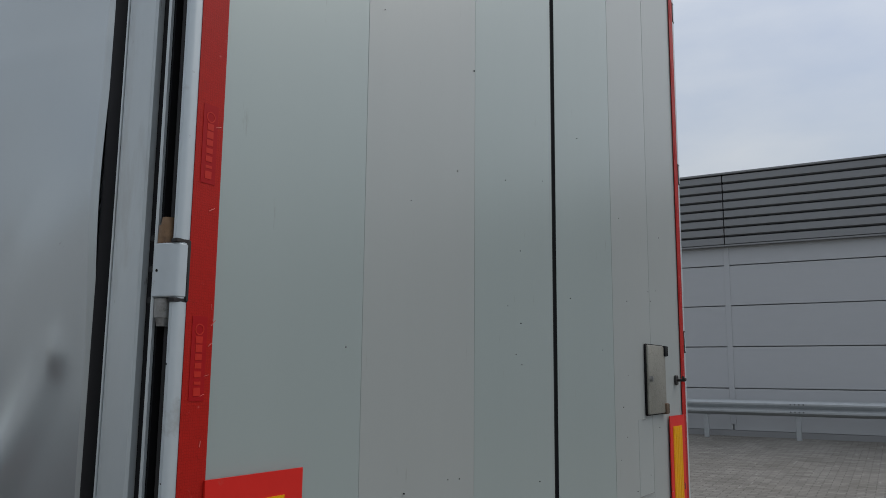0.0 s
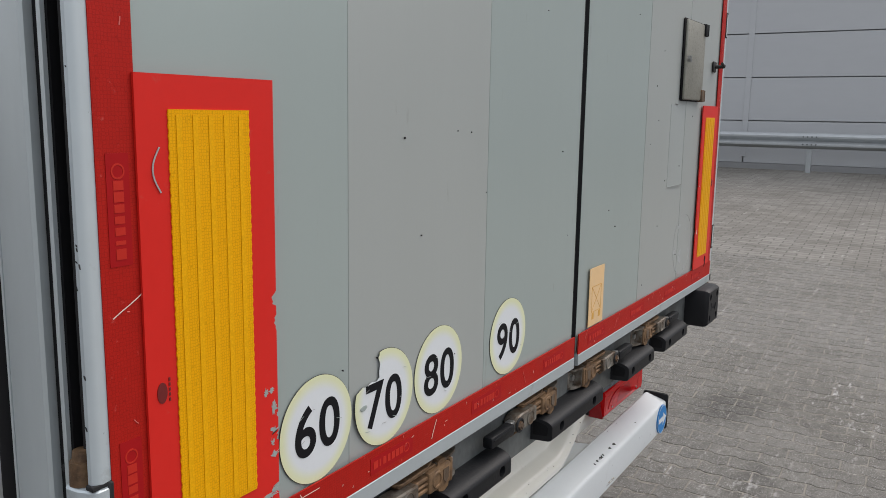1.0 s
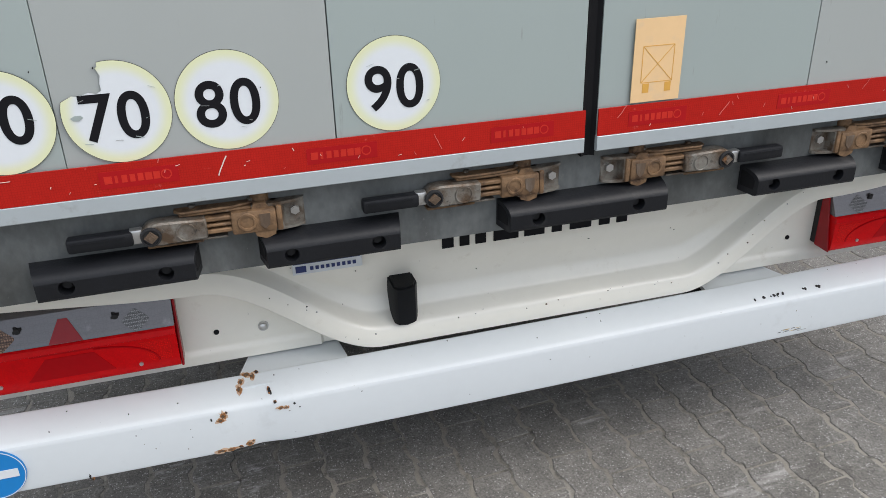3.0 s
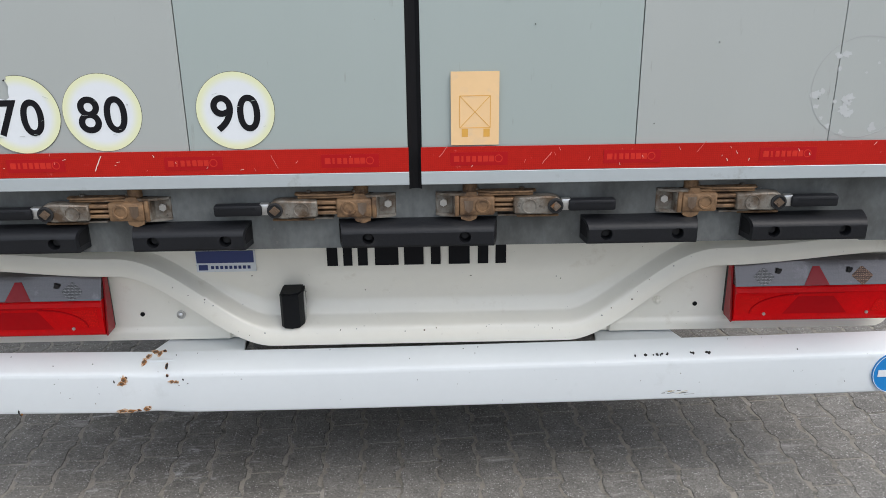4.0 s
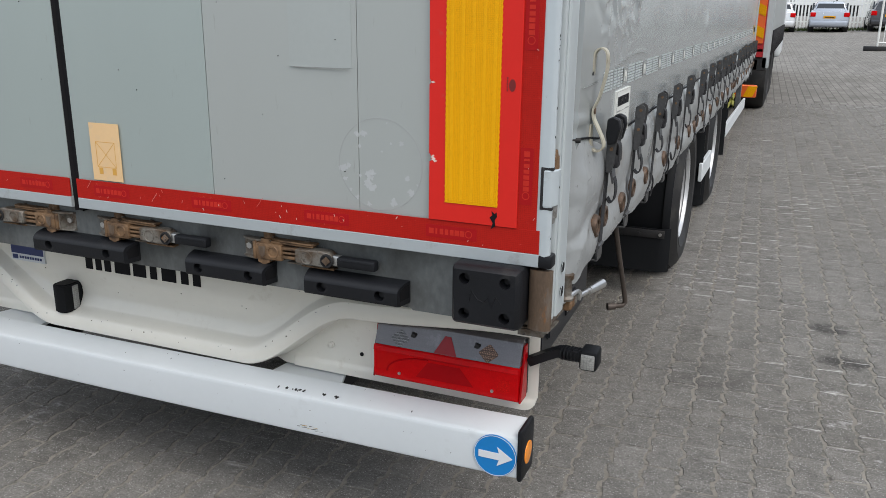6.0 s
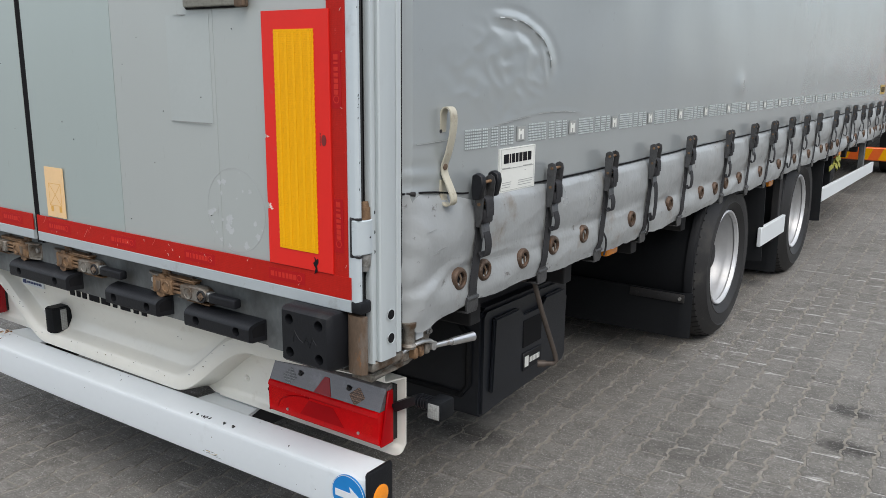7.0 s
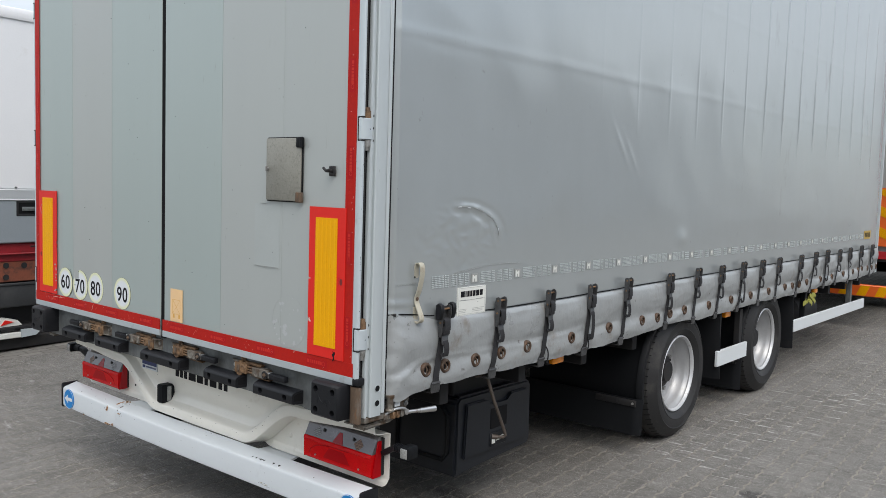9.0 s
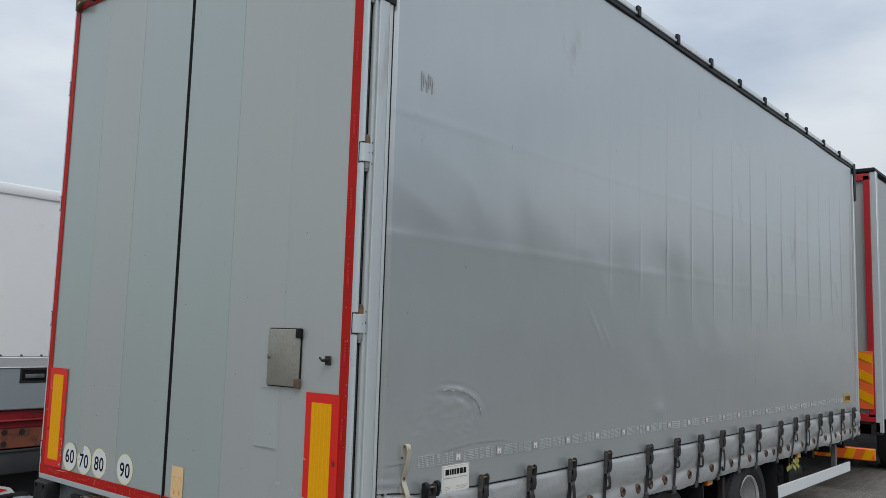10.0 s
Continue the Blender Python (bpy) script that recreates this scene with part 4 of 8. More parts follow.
    part("lower_plate", bm, ZINC, lt)
    bm = B()
    outline = [(0.092, -0.018), (0.168, -0.021), (0.186, -0.017), (0.196, -0.007), (0.196, 0.007), (0.186, 0.017), (0.168, 0.020), (0.092, 0.017)]
    pts = [(xp + s * u, z + v) for u, v in outline]
    prism(bm, pts, -0.026, 0.006)
    bmesh.ops.bevel(bm, geom=bm.edges[:], offset=0.003, segments=1, affect="EDGES")
    lathe(bm, [(0.0165, -0.0262), (0.016, -0.0285), (0.0145, -0.0285), (0.0138, -0.0268), (0.0, -0.0268)], (xp + s * 0.126, 0, z - 0.001), 20, axis="y")
    part("arm", bm, ZINC, lt)
    bm = B()
    xb = xp + s * 0.186
    lathe(bm, [(0.0170, -0.026), (0.0165, -0.0300), (0.0135, -0.0305), (0.0130, -0.0280), (0.0, -0.0280)], (xb - s * 0.004, 0, z - 0.001), 18, axis="y")
    part("bolt_ring", bm, CHASSIS, lt)
    bm = B()
    xb -= s * 0.004
    prism(bm, [(xb - 0.0115, z - 0.001), (xb, z - 0.0115), (xb + 0.0115, z - 0.001), (xb, z + 0.0095)], -0.0325, -0.027)
    prism(bm, [(xb - 0.006, z - 0.001), (xb, z - 0.006), (xb + 0.006, z - 0.001), (xb, z + 0.004)], -0.0345, -0.0324)
    part("bolt", bm, RUST, lt)
    bm = B()
    box(bm, *X(0.194, 0.216), -0.024, -0.006, z - 0.013, z + 0.013, 0.004, 2)
    part("neck", bm, BRIGHT, lt)
    bm = B()
    box(bm, *X(0.210, 0.312), -0.030, -0.006, z - 0.013, z + 0.012, 0.005, 2)
    box(bm, *X(0.222, 0.305), -0.0315, -0.0295, z + 0.004, z + 0.0065, 0.0)
    part("grip", bm, RUBBER, lt, "black rubber grip")


latch(-0.604, -1)
latch(-0.119, -1)
latch(0.117, 1)
latch(0.598, 1)


def holed_face(bm, x0, x1, z0, z1, y, holes, r, depth):
    """A flat front face with round recesses let into it."""
    n = 18
    edge = [bm.verts.new(p) for p in ((x0, y, z0), (x1, y, z0), (x1, y, z1), (x0, y, z1))]
    es = [bm.edges.new((edge[i], edge[(i + 1) % 4])) for i in range(4)]
    for hx, hz in holes:
        ring_ = [bm.verts.new((hx + r * math.cos(2 * math.pi * i / n), y, hz + r * math.sin(2 * math.pi * i / n))) for i in range(n)]
        es += [bm.edges.new((ring_[i], ring_[(i + 1) % n])) for i in range(n)]
        deep = [bm.verts.new((hx + 0.9 * (v.co.x - hx), y + depth, hz + 0.9 * (v.co.z - hz))) for v in ring_]
        for i in range(n):
            bm.faces.new((ring_[i], ring_[(i + 1) % n], deep[(i + 1) % n], deep[i]))
        bm.faces.new(deep)
    bmesh.ops.triangle_fill(bm, edges=es, use_beauty=True)


def bumper_strip(x0, x1, holes):
    """Half-round rubber strip: a rounded back sloping down to a flat face with two bolt recesses."""
    prof = [(-0.0215, 0.863), (-0.0200, 0.868), (-0.0150, 0.873), (-0.0070, 0.877), (0.004, 0.880), (0.020, 0.882), (0.0295, 0.8825), (0.0295, 0.829), (-0.012, 0.829), (-0.0185, 0.831), (-0.0215, 0.836)]
    bm = B()
    rings = []
    for k, x in enumerate((x0, x1)):
        sg = 1 if k == 0 else -1
        rings.append([bm.verts.new((x + sg * 0.010 * (0.0295 - y) / 0.051, y, z)) for y, z in prof])
    for i in range(len(prof) - 1):
        bm.faces.new((rings[0][i], rings[1][i], rings[1][i + 1], rings[0][i + 1]))
    bm.faces.new(rings[0])
    bm.faces.new(rings[1][::-1])
    holed_face(bm, x0 + 0.010, x1 - 0.010, 0.836, 0.863, -0.0215, [(h, 0.852) for h in holes], 0.0128, 0.022)
    bmesh.ops.remove_doubles(bm, verts=bm.verts[:], dist=0.00002)
    t = part("buffer_strip", bm, RUBBER, trailer, "black half-round rubber buffer strip with two bolt holes", angle=30)
    for x, sg in ((x0, -1), (x1, 1)):           # black slabs stand for the shade of the hollow core at the slanted ends
        bm = B()
        core = [(-0.012, 0.861), (-0.006, 0.868), (0.008, 0.873), (0.024, 0.875), (0.024, 0.842), (-0.010, 0.842)]
        lo = [bm.verts.new((x - sg * 0.010 * (0.0295 - y) / 0.051 + sg * 0.0006, y, z)) for y, z in core]
        hi = [bm.verts.new((v.co.x - sg * 0.004, v.co.y, v.co.z)) for v in lo]
        bm.faces.new(lo)
        bm.faces.new(hi[::-1])
        for i in range(len(lo)):
            bm.faces.new((lo[i], lo[(i + 1) % len(lo)], hi[(i + 1) % len(lo)], hi[i]))
        part("hollow_end", bm, SEAL, t)
    for h in holes:
        bm = B()
        cyl(bm, (h, 0.002, 0.852), (h, -0.008, 0.852), 0.0075, 6)
        part("bolt", bm, CHASSIS, t)


bumper_strip(-0.170, 0.176, (-0.104, 0.104))
for s in (-1, 1):
    bumper_strip(*sorted((s * 0.360, s * 0.615)), (s * 0.409, s * 0.563))
    bumper_strip(*sorted((s * 0.715, s * 0.984)), (s * 0.772, s * 0.927))


# ---- cream pressed rear panel ----
def rim_z(x):
    a = abs(x)
    return 0.500 + 0.196 * smooth(0.37, 0.74, a) + 0.03 * smooth(0.74, 1.2, a)


def rim_slant(x):
    """How much longer an upright step across the rim is than a square one."""
    a = (abs(x) - 0.37) / 0.37
    slope = 6 * 0.196 / 0.37 * a * (1 - a) if 0 < a < 1 else 0.0
    return math.sqrt(1 + slope * slope)


def panel_y(x, z):
    a = abs(x)
    d = (z - rim_z(x)) / rim_slant(x)
    if d < 0.0:                         # outer field that carries the lamps
        y = 0.190 + 0.086 * smooth(0.0, 0.016, -d)
    elif d < 0.038:                     # the raised rim, gently rounded
        y = 0.190 - 0.004 * math.sin(math.pi * d / 0.038)
    else:                               # hollow inside the rim
        y = 0.190 + 0.062 * (0.7 * smooth(0.038, 0.060, d) + 0.3 * smooth(0.050, 0.100, d)) - 0.030 * smooth(0.61, 0.70, z) * smooth(0.03, 0.12, d)
        y -= 0.0025 * smooth(0.672, 0.678, z - 0.03 * smooth(0.25, 0.42, a)) * (1 - smooth(0.36, 0.42, a))
    if z < 0.520 and a > 0.5:           # pressed foot along the lower edge
        y -= 0.007 * (1 - smooth(0.503, 0.515, z))
    return y


bm = B()
us = steps(-1.236, 1.236, 420)


def panel_low(x):
    a = abs(x)
    low = 0.482
    if a > 1.196:
        low += 0.040 * (1 - math.sqrt(max(0.0, 1 - ((a - 1.196) / 0.04) ** 2)))
    return low


below = (0.0, 0.010, 0.016, 0.020, 0.024, 0.028, 0.033, 0.038, 0.06, 0.09, 0.12, 0.15)
across = [-0.0170 + 0.0017 * k for k in range(11)] + [0.004 * k for k in range(1, 26)]
grid = [[] for _ in range(len(below) + len(across) + 9)]
for x in us:
    k_ = smooth(0.40, 0.47, abs(x))
    lo = panel_low(x) * k_ + (rim_z(x) - 0.010) * (1 - k_)
    foot = max(lo, rim_z(x) - 0.0175 * rim_slant(x))
    zs = [min(lo + v, foot) for v in below] + [min(0.822, max(foot, rim_z(x) + v * rim_slant(x))) for v in across]
    zs += [zs[-1] + (0.83 - zs[-1]) * v / 9 for v in range(1, 10)]
    for row, z in zip(grid, zs):
        row.append(bm.verts.new((x, panel_y(x, z), z)))
for p, q in zip(grid, grid[1:]):
    for i in range(len(us) - 1):
        bm.faces.new((p[i], p[i + 1], q[i + 1], q[i]))
bmesh.ops.remove_doubles(bm, verts=bm.verts[:], dist=0.00005)
thicken(bm, -0.004)
rear_panel = part("rear_panel", bm, CREAM, trailer, "cream pressed steel rear panel with curved raised rim")

# dark lettering cut off by the strips above, as plain bars
bm = B()
ys = 0.2125
for x0, x1 in ((-0.226, -0.200), (-0.186, -0.164), (-0.150, -0.126), (-0.108, -0.050), (-0.036, 0.012), (0.030, 0.054), (0.074, 0.126), (0.146, 0.172), (0.190, 0.216)):
    box(bm, x0, x1, ys, ys + 0.008, 0.700, 0.775)
part("dark_lettering", bm, BLACK_INK, rear_panel, "dark letter-height bars printed on cream")
bm = B()
box(bm, -0.548, -0.402, 0.2130, 0.2290, 0.690, 0.745, mi=0)
box(bm, -0.546, -0.406, 0.2115, 0.2130, 0.714, 0.745, mi=1)
box(bm, -0.542, -0.520, 0.2115, 0.2130, 0.695, 0.709, mi=1)
for k in range(9):
    box(bm, -0.512 + k * 0.0112, -0.505 + k * 0.0112, 0.2115, 0.2130, 0.698, 0.706, mi=1)
part("brake_sticker", bm, [WHITE_STICK, NAVY], rear_panel, "small white and navy sticker")
for x in (-0.62, 0.62):
    bm = B()
    lathe(bm, [(0.0120, 0.276), (0.0115, 0.2685), (0.0085, 0.2680), (0.0080, 0.2650), (0.005, 0.2625), (0.0, 0.2620)], (x, 0, 0.550 if x < 0 else 0.565), 16, axis="y")
    part("bolt", bm, BRIGHT if x < 0 else CREAM, rear_panel)
    if x > 0:
        bm = B()
        lathe(bm, [(0.0150, 0.277), (0.0146, 0.2742), (0.0120, 0.2738)], (x, 0, 0.5645), 18, axis="y")
        part("rust_ring", bm, RUST, rear_panel)
    bm = B()
    lathe(bm, [(0.0062, 0.276), (0.0058, 0.2695), (0.0, 0.2695)], (x * 1.16, 0, 0.553), 12, axis="y")
    part("drain_hole", bm, SEAL, rear_panel)
for x in (-0.165, -0.132, 0.133, 0.167):
    bm = B()
    lathe(bm, [(0.0030, 0.254), (0.0026, 0.2490), (0.0, 0.2490)], (x, 0, 0.597), 8, axis="y")
    part("drain_hole", bm, SEAL, rear_panel)

# flecks of dirt on the cream paint
rnd = random.Random(31)
for k in range(58):
    x = rnd.uniform(-0.62, 0.75)
    z = rim_z(x) + (rnd.uniform(0.03, 0.06) if k % 3 else rnd.uniform(0.01, 0.17))
    if z > 0.78:
        continue
    q = rnd.uniform(0.0006, 0.0022)
    y = panel_y(x, z)
    bm = B()
    prism(bm, [(x + q * rnd.uniform(0.6, 1.8) * math.cos(j * 1.05), z + q * math.sin(j * 1.05)) for j in range(6)], y - 0.0055, y + 0.002)
    part("dirt_fleck", bm, (CHASSIS, RUST, INK_AND_SHADE)[k % 3], rear_panel)

# number-plate lamp, with nothing mounted beside it
bm = B()
prism(bm, [(-0.345, 0.275), (-0.345, 0.185), (-0.338, 0.176), (-0.318, 0.172), (-0.298, 0.180), (-0.290, 0.200), (-0.290, 0.275)], 0.548, 0.642, "z")
bmesh.ops.bevel(bm, geom=[e for e in bm.edges if abs(e.verts[0].co.z - e.verts[1].co.z) < 1e-6], offset=0.004, segments=2, affect="EDGES")
pl = part("plate_lamp", bm, PLASTIC, trailer, "black plastic number-plate lamp with a clear strip")
bm = B()
box(bm, -0.2905, -0.2875, 0.205, 0.228, 0.556, 0.634, 0.001)
part("lens", bm, BULB, pl)


def tail_lamp(s, dy, dz):
    def X(a, b):
        return sorted((s * a, s * b))
    zb, zt = 0.525, 0.686

    def front(z):
        return 0.214 + 0.036 * max(0.0, z - 0.612) / (zt - 0.612)

    lamp = new("tail_lamp")
    lamp.parent = trailer
    lamp.location = (0, dy, dz)
    tagged(lamp, "long tail lamp, red below and smoky clear above")
    x0, x1 = 0.796, 1.204

    def slab(z0, z1, off, mi, bm, a=x0, b=x1, back=0.272):
        prism(bm, [(front(z0) - off, z0), (front(z1) - off, z1), (back, z1), (back, z0)], *X(a, b), "x", mi)

    bm = B()
    slab(zb + 0.004, zt - 0.004, -0.026, 0, bm, x0 - 0.003, x1 + 0.004, 0.285 - dy)
    part("housing", bm, CHASSIS, lamp)
    for a, b in ((x0 - 0.006, x0 - 0.0005), (x1 + 0.0005, x1 + 0.007)):
        bm = B()
        slab(zb + 0.001, zt - 0.012, -0.003, 0, bm, a, b, 0.268)
        bmesh.ops.bevel(bm, geom=bm.edges[:], offset=0.0018, segments=1, affect="EDGES")
        part("end_lens", bm, LENS_RED_DARK if a < 0.9 else LENS_RED_MID, lamp)
    bm = B()
    lens = [(front(z) - bulge, z) for z, bulge in ((zb, -0.012), (zb + 0.004, -0.005), (zb + 0.010, -0.0015), (zb + 0.022, 0.0), (zb + 0.055, 0.0), (0.606, 0.0), (0.608, 0.0028), (0.619, 0.0028), (0.622, 0.0))]
    prism(bm, lens + [(0.272, 0.622), (0.272, zb)], *X(x0, x1), "x")
    part("red_lens", bm, LENS_RED, lamp, angle=22)
    bm = B()
    slab(0.623, zt - 0.007, 0.0, 0, bm)
    prism(bm, [(front(zt - 0.007), zt - 0.007), (front(zt) + 0.007, zt), (0.272, zt), (0.272, zt - 0.007)], *X(x0, x1), "x")
    part("clear_lens", bm, LENS_CLEAR, lamp)
    xc = 1.0

    def face(pts, mat_, name, off=0.0015):
        bm = B()
        lo = [bm.verts.new((s * x, front(z) - off, z)) for x, z in pts]
        hi = [bm.verts.new((s * x, front(z) + 0.001, z)) for x, z in pts]
        bm.faces.new(lo)
        bm.faces.new(hi[::-1])
        for i in range(len(pts)):
            bm.faces.new((lo[i], lo[(i + 1) % len(pts)], hi[(i + 1) % len(pts)], hi[i]))
        part(name, bm, mat_, lamp)

    face([(xc - 0.031, 0.624), (xc + 0.033, 0.624), (xc + 0.010, 0.667), (xc - 0.007, 0.667)], LENS_RED_DARK, "reflector")
    face([(xc - 0.080, 0.549), (xc + 0.084, 0.549), (xc + 0.045, 0.596), (xc - 0.045, 0.596)], LENS_RED_MID, "reflector", 0.0006)
    face([(xc - 0.058, 0.603), (xc + 0.072, 0.603), (xc + 0.072, 0.609), (xc - 0.058, 0.609)], LENS_RED_MID, "reflector", 0.0008)
    face([(x0 + 0.012, 0.552), (x0 + 0.055, 0.552), (x0 + 0.075, 0.600), (x0 + 0.012, 0.600)], LENS_RED_DOT, "reflector", 0.0006)
    face([(x1 - 0.060, 0.552), (x1 - 0.022, 0.552), (x1 - 0.022, 0.585), (x1 - 0.048, 0.585)], LENS_RED_DOT, "reflector", 0.0006)
    for cx in (0.868, 1.118):
        face([(cx + 0.026 * u, 0.644 + 0.021 * v) for u, v in ((-1, -0.1), (-0.1, -1), (0.1, -1), (1, -0.1), (1, 0.1), (0.1, 1), (-0.1, 1), (-1, 0.1))], LENS_GRID if cx < 1 else SMOKE, "inner_reflector", 0.0006)
    for cx in (0.905, 1.085):
        bm = B()
        y = front(0.66)
        cyl(bm, (s * cx, y - 0.006, 0.657), (s * cx, y + 0.004, 0.657), 0.006, 10)
        for k in range(4):
            a = k * math.pi / 2 + 0.6
            box(bm, *sorted((s * cx, s * cx + 0.010 * math.cos(a))), y - 0.004, y + 0.001, *sorted((0.657, 0.657 + 0.010 * math.sin(a))))
        part("clip", bm, CHASSIS, lamp)
    for cx in (0.872, 1.135):
        bm = B()
        y = front(0.553)
        cyl(bm, (s * cx, y - 0.003, 0.550), (s * cx, y + 0.002, 0.550), 0.0042, 12)
        part("screw", bm, BRIGHT, lamp)
    # pressed arc in the red field
    bm = B()
    sweep(bm, [(s * (0.835 + 0.12 * (1 - math.cos(a))), front(0.56 + 0.05 * math.sin(a)) - 0.0008, 0.552 + 0.05 * math.sin(a)) for a in steps(0, math.pi / 2, 10)] , ring(0.0022, 6), (0, 1, 0))
    part("rib", bm, LENS_RED_MID, lamp)
    # marker lamp on a bent rubber arm
    bm = B()
    sweep(bm, [(s * 1.215, 0.262, 0.628), (s * 1.262, 0.258, 0.655), (s * 1.292, 0.250, 0.672), (s * 1.330, 0.244, 0.676), (s * 1.356, 0.240, 0.674)], [(-0.011, -0.016), (0.011, -0.016), (0.013, 0), (0.011, 0.016), (-0.011, 0.016), (-0.013, 0)], (0, 1, 0))
    part("marker_arm", bm, RUBBER, lamp).location = (0, -dy, -dz)
    for k in range(6):
        bm = B()
        xk = 1.304 + k * 0.009
        cyl(bm, (s * xk, 0.244, 0.674), (s * (xk + 0.004), 0.243, 0.674), 0.0195, 10)
        part("bellows_ring", bm, RUBBER, lamp).location = (0, -dy, -dz)
    bm = B()
    box(bm, *X(1.352, 1.396), 0.208, 0.268, 0.648, 0.700, 0.008, 2)
    part("marker_lamp", bm, PLASTIC, lamp).location = (0, -dy, -dz)
    bm = B()
    box(bm, *X(1.357, 1.391), 0.203, 0.209, 0.654, 0.693, 0.003, 2)
    part("marker_lens", bm, BULB, lamp).location = (0, -dy, -dz)
    return lamp


tail_lamp(-1, -0.006, -0.004), tail_lamp(1, -0.015, 0.004)

# ---- underrun bar ----
bm = B()
prof = [(0.110, 0.354), (0.114, 0.350), (0.190, 0.350), (0.196, 0.356), (0.197, 0.472), (0.194, 0.479), (0.188, 0.482), (0.182, 0.4815), (0.120, 0.4645), (0.1150, 0.4622), (0.1110, 0.4585), (0.1091, 0.4540), (0.1085, 0.4490), (0.1085, 0.362)]
xs = steps(-1.236, 1.236, 90)


def bar_rise(x):
    """The bar has been bent up a little at its ends, one more than the other."""
    return 0.012 * (x / 1.24) ** 2 + 0.006 * (1 + x / 1.24)


rings = []
for x in xs:
    dent = 0.010 * math.exp(-((x + 0.66) / 0.045) ** 2)
    row = []
    for y, z in prof:
        top = smooth(0.39, 0.48, z)
        low = 1 - smooth(0.352, 0.42, z)
        row.append(bm.verts.new((x, y + dent * (top + 0.8 * low), z - dent * 0.7 * top + 0.0012 * math.sin(x * 3.1) + bar_rise(x))))
    rings.append(row)
for p, q in zip(rings, rings[1:]):
    for i in range(len(prof)):
        bm.faces.new((p[i], p[(i + 1) % len(prof)], q[(i + 1) % len(prof)], q[i]))
bm.faces.new(rings[0][::-1])
bm.faces.new(rings[-1])
bar = part("underrun_bar", bm, WHITE, trailer, "white painted steel underrun bar with rust chips", angle=24)
for s in (-1, 1):
    bm = B()
    dz = bar_rise(s * 1.236) - 0.001
    box(bm, *sorted((s * 1.235, s * 1.252)), 0.102, 0.202, 0.344 + dz, 0.488 + dz, 0.010, 2)
    cap = part("end_cap", bm, RUBBER, bar)
    bm = B()
    lathe(bm, [(0.030, s * 1.2515), (0.0295, s * 1.2535), (0.022, s * 1.2550), (0.0, s * 1.2555)], (0, 0.148, 0.411 + dz), 22, axis="x")
    part("side_reflector", bm, AMBER, bar, "round amber reflector")
    bm = B()
    cx, cz = s * (1.180 if s > 0 else 1.160), 0.406 + dz
    disc(bm, cx, cz, 0.056, 0.1035, 0.1085, 40, 0)
    lathe(bm, [(0.0550, 0.1037), (0.0550, 0.1030), (0.0536, 0.1030), (0.0536, 0.1037)], (cx, 0, cz), 40, mi=1, axis="y")
    arrow = [(-0.046, 0.010), (0.012, 0.010), (0.006, 0.028), (0.050, 0.0), (0.006, -0.028), (0.012, -0.010), (-0.046, -0.010)]
    prism(bm, [(cx + s * 0.93 * u, cz + 0.93 * v) for u, v in arrow], 0.1022, 0.1033, mi=1)
    part("arrow_sticker", bm, [BLUE, WHITE_STICK], bar, "round blue sticker with a white arrow pointing outward")
# rust chips: a pale halo, an orange field and dark cores, all ragged
rnd = random.Random(21)


def chip(x, z, w, h, mats, y=0.1085):
    d = 0.010 * math.exp(-((x + 0.66) / 0.045) ** 2)
    z += 0.006 * (1 + x / 1.24)
    d = d * (smooth(0.39, 0.48, z) + 0.8 * (1 - smooth(0.352, 0.42, z)))
    for k, (m, f) in enumerate(mats):
        bm = B()
        n = 15
        off = 0.25 * w * k
        prism(bm, [(x + off * rnd.uniform(-1, 1) * 0 + w * f * (0.45 + 0.75 * rnd.random()) * math.cos(6.2832 * q / n), z + h * f * (0.45 + 0.75 * rnd.random()) * math.sin(6.2832 * q / n)) for q in range(n)], y + d - 0.0004 * (k + 1), y + d + 0.004)
        part("rust_chip", bm, m, bar)


def chip_top(x, y, w, h, mats):
    """A chip on the sloping upper face."""
    d = 0.010 * math.exp(-((x + 0.66) / 0.045) ** 2)
    z = 0.466 + 0.25 * (y - 0.124) + bar_rise(x) + 0.0012 * math.sin(x * 3.1) + 0.0008 - 0.7 * d * smooth(0.39, 0.48, 0.466)
    for k, (m, f) in enumerate(mats):
        bm = B()
        n = 15
        vs = prism(bm, [(x + w * f * (0.45 + 0.75 * rnd.random()) * math.cos(6.2832 * q / n), y + d + h * f * (0.45 + 0.75 * rnd.random()) * math.sin(6.2832 * q / n)) for q in range(n)], z - 0.003, z + 0.0006 * (k + 1), "z")
        for v in vs:
            v.co.z += 0.25 * (v.co.y - y - d)
        part("rust_chip", bm, m, bar)


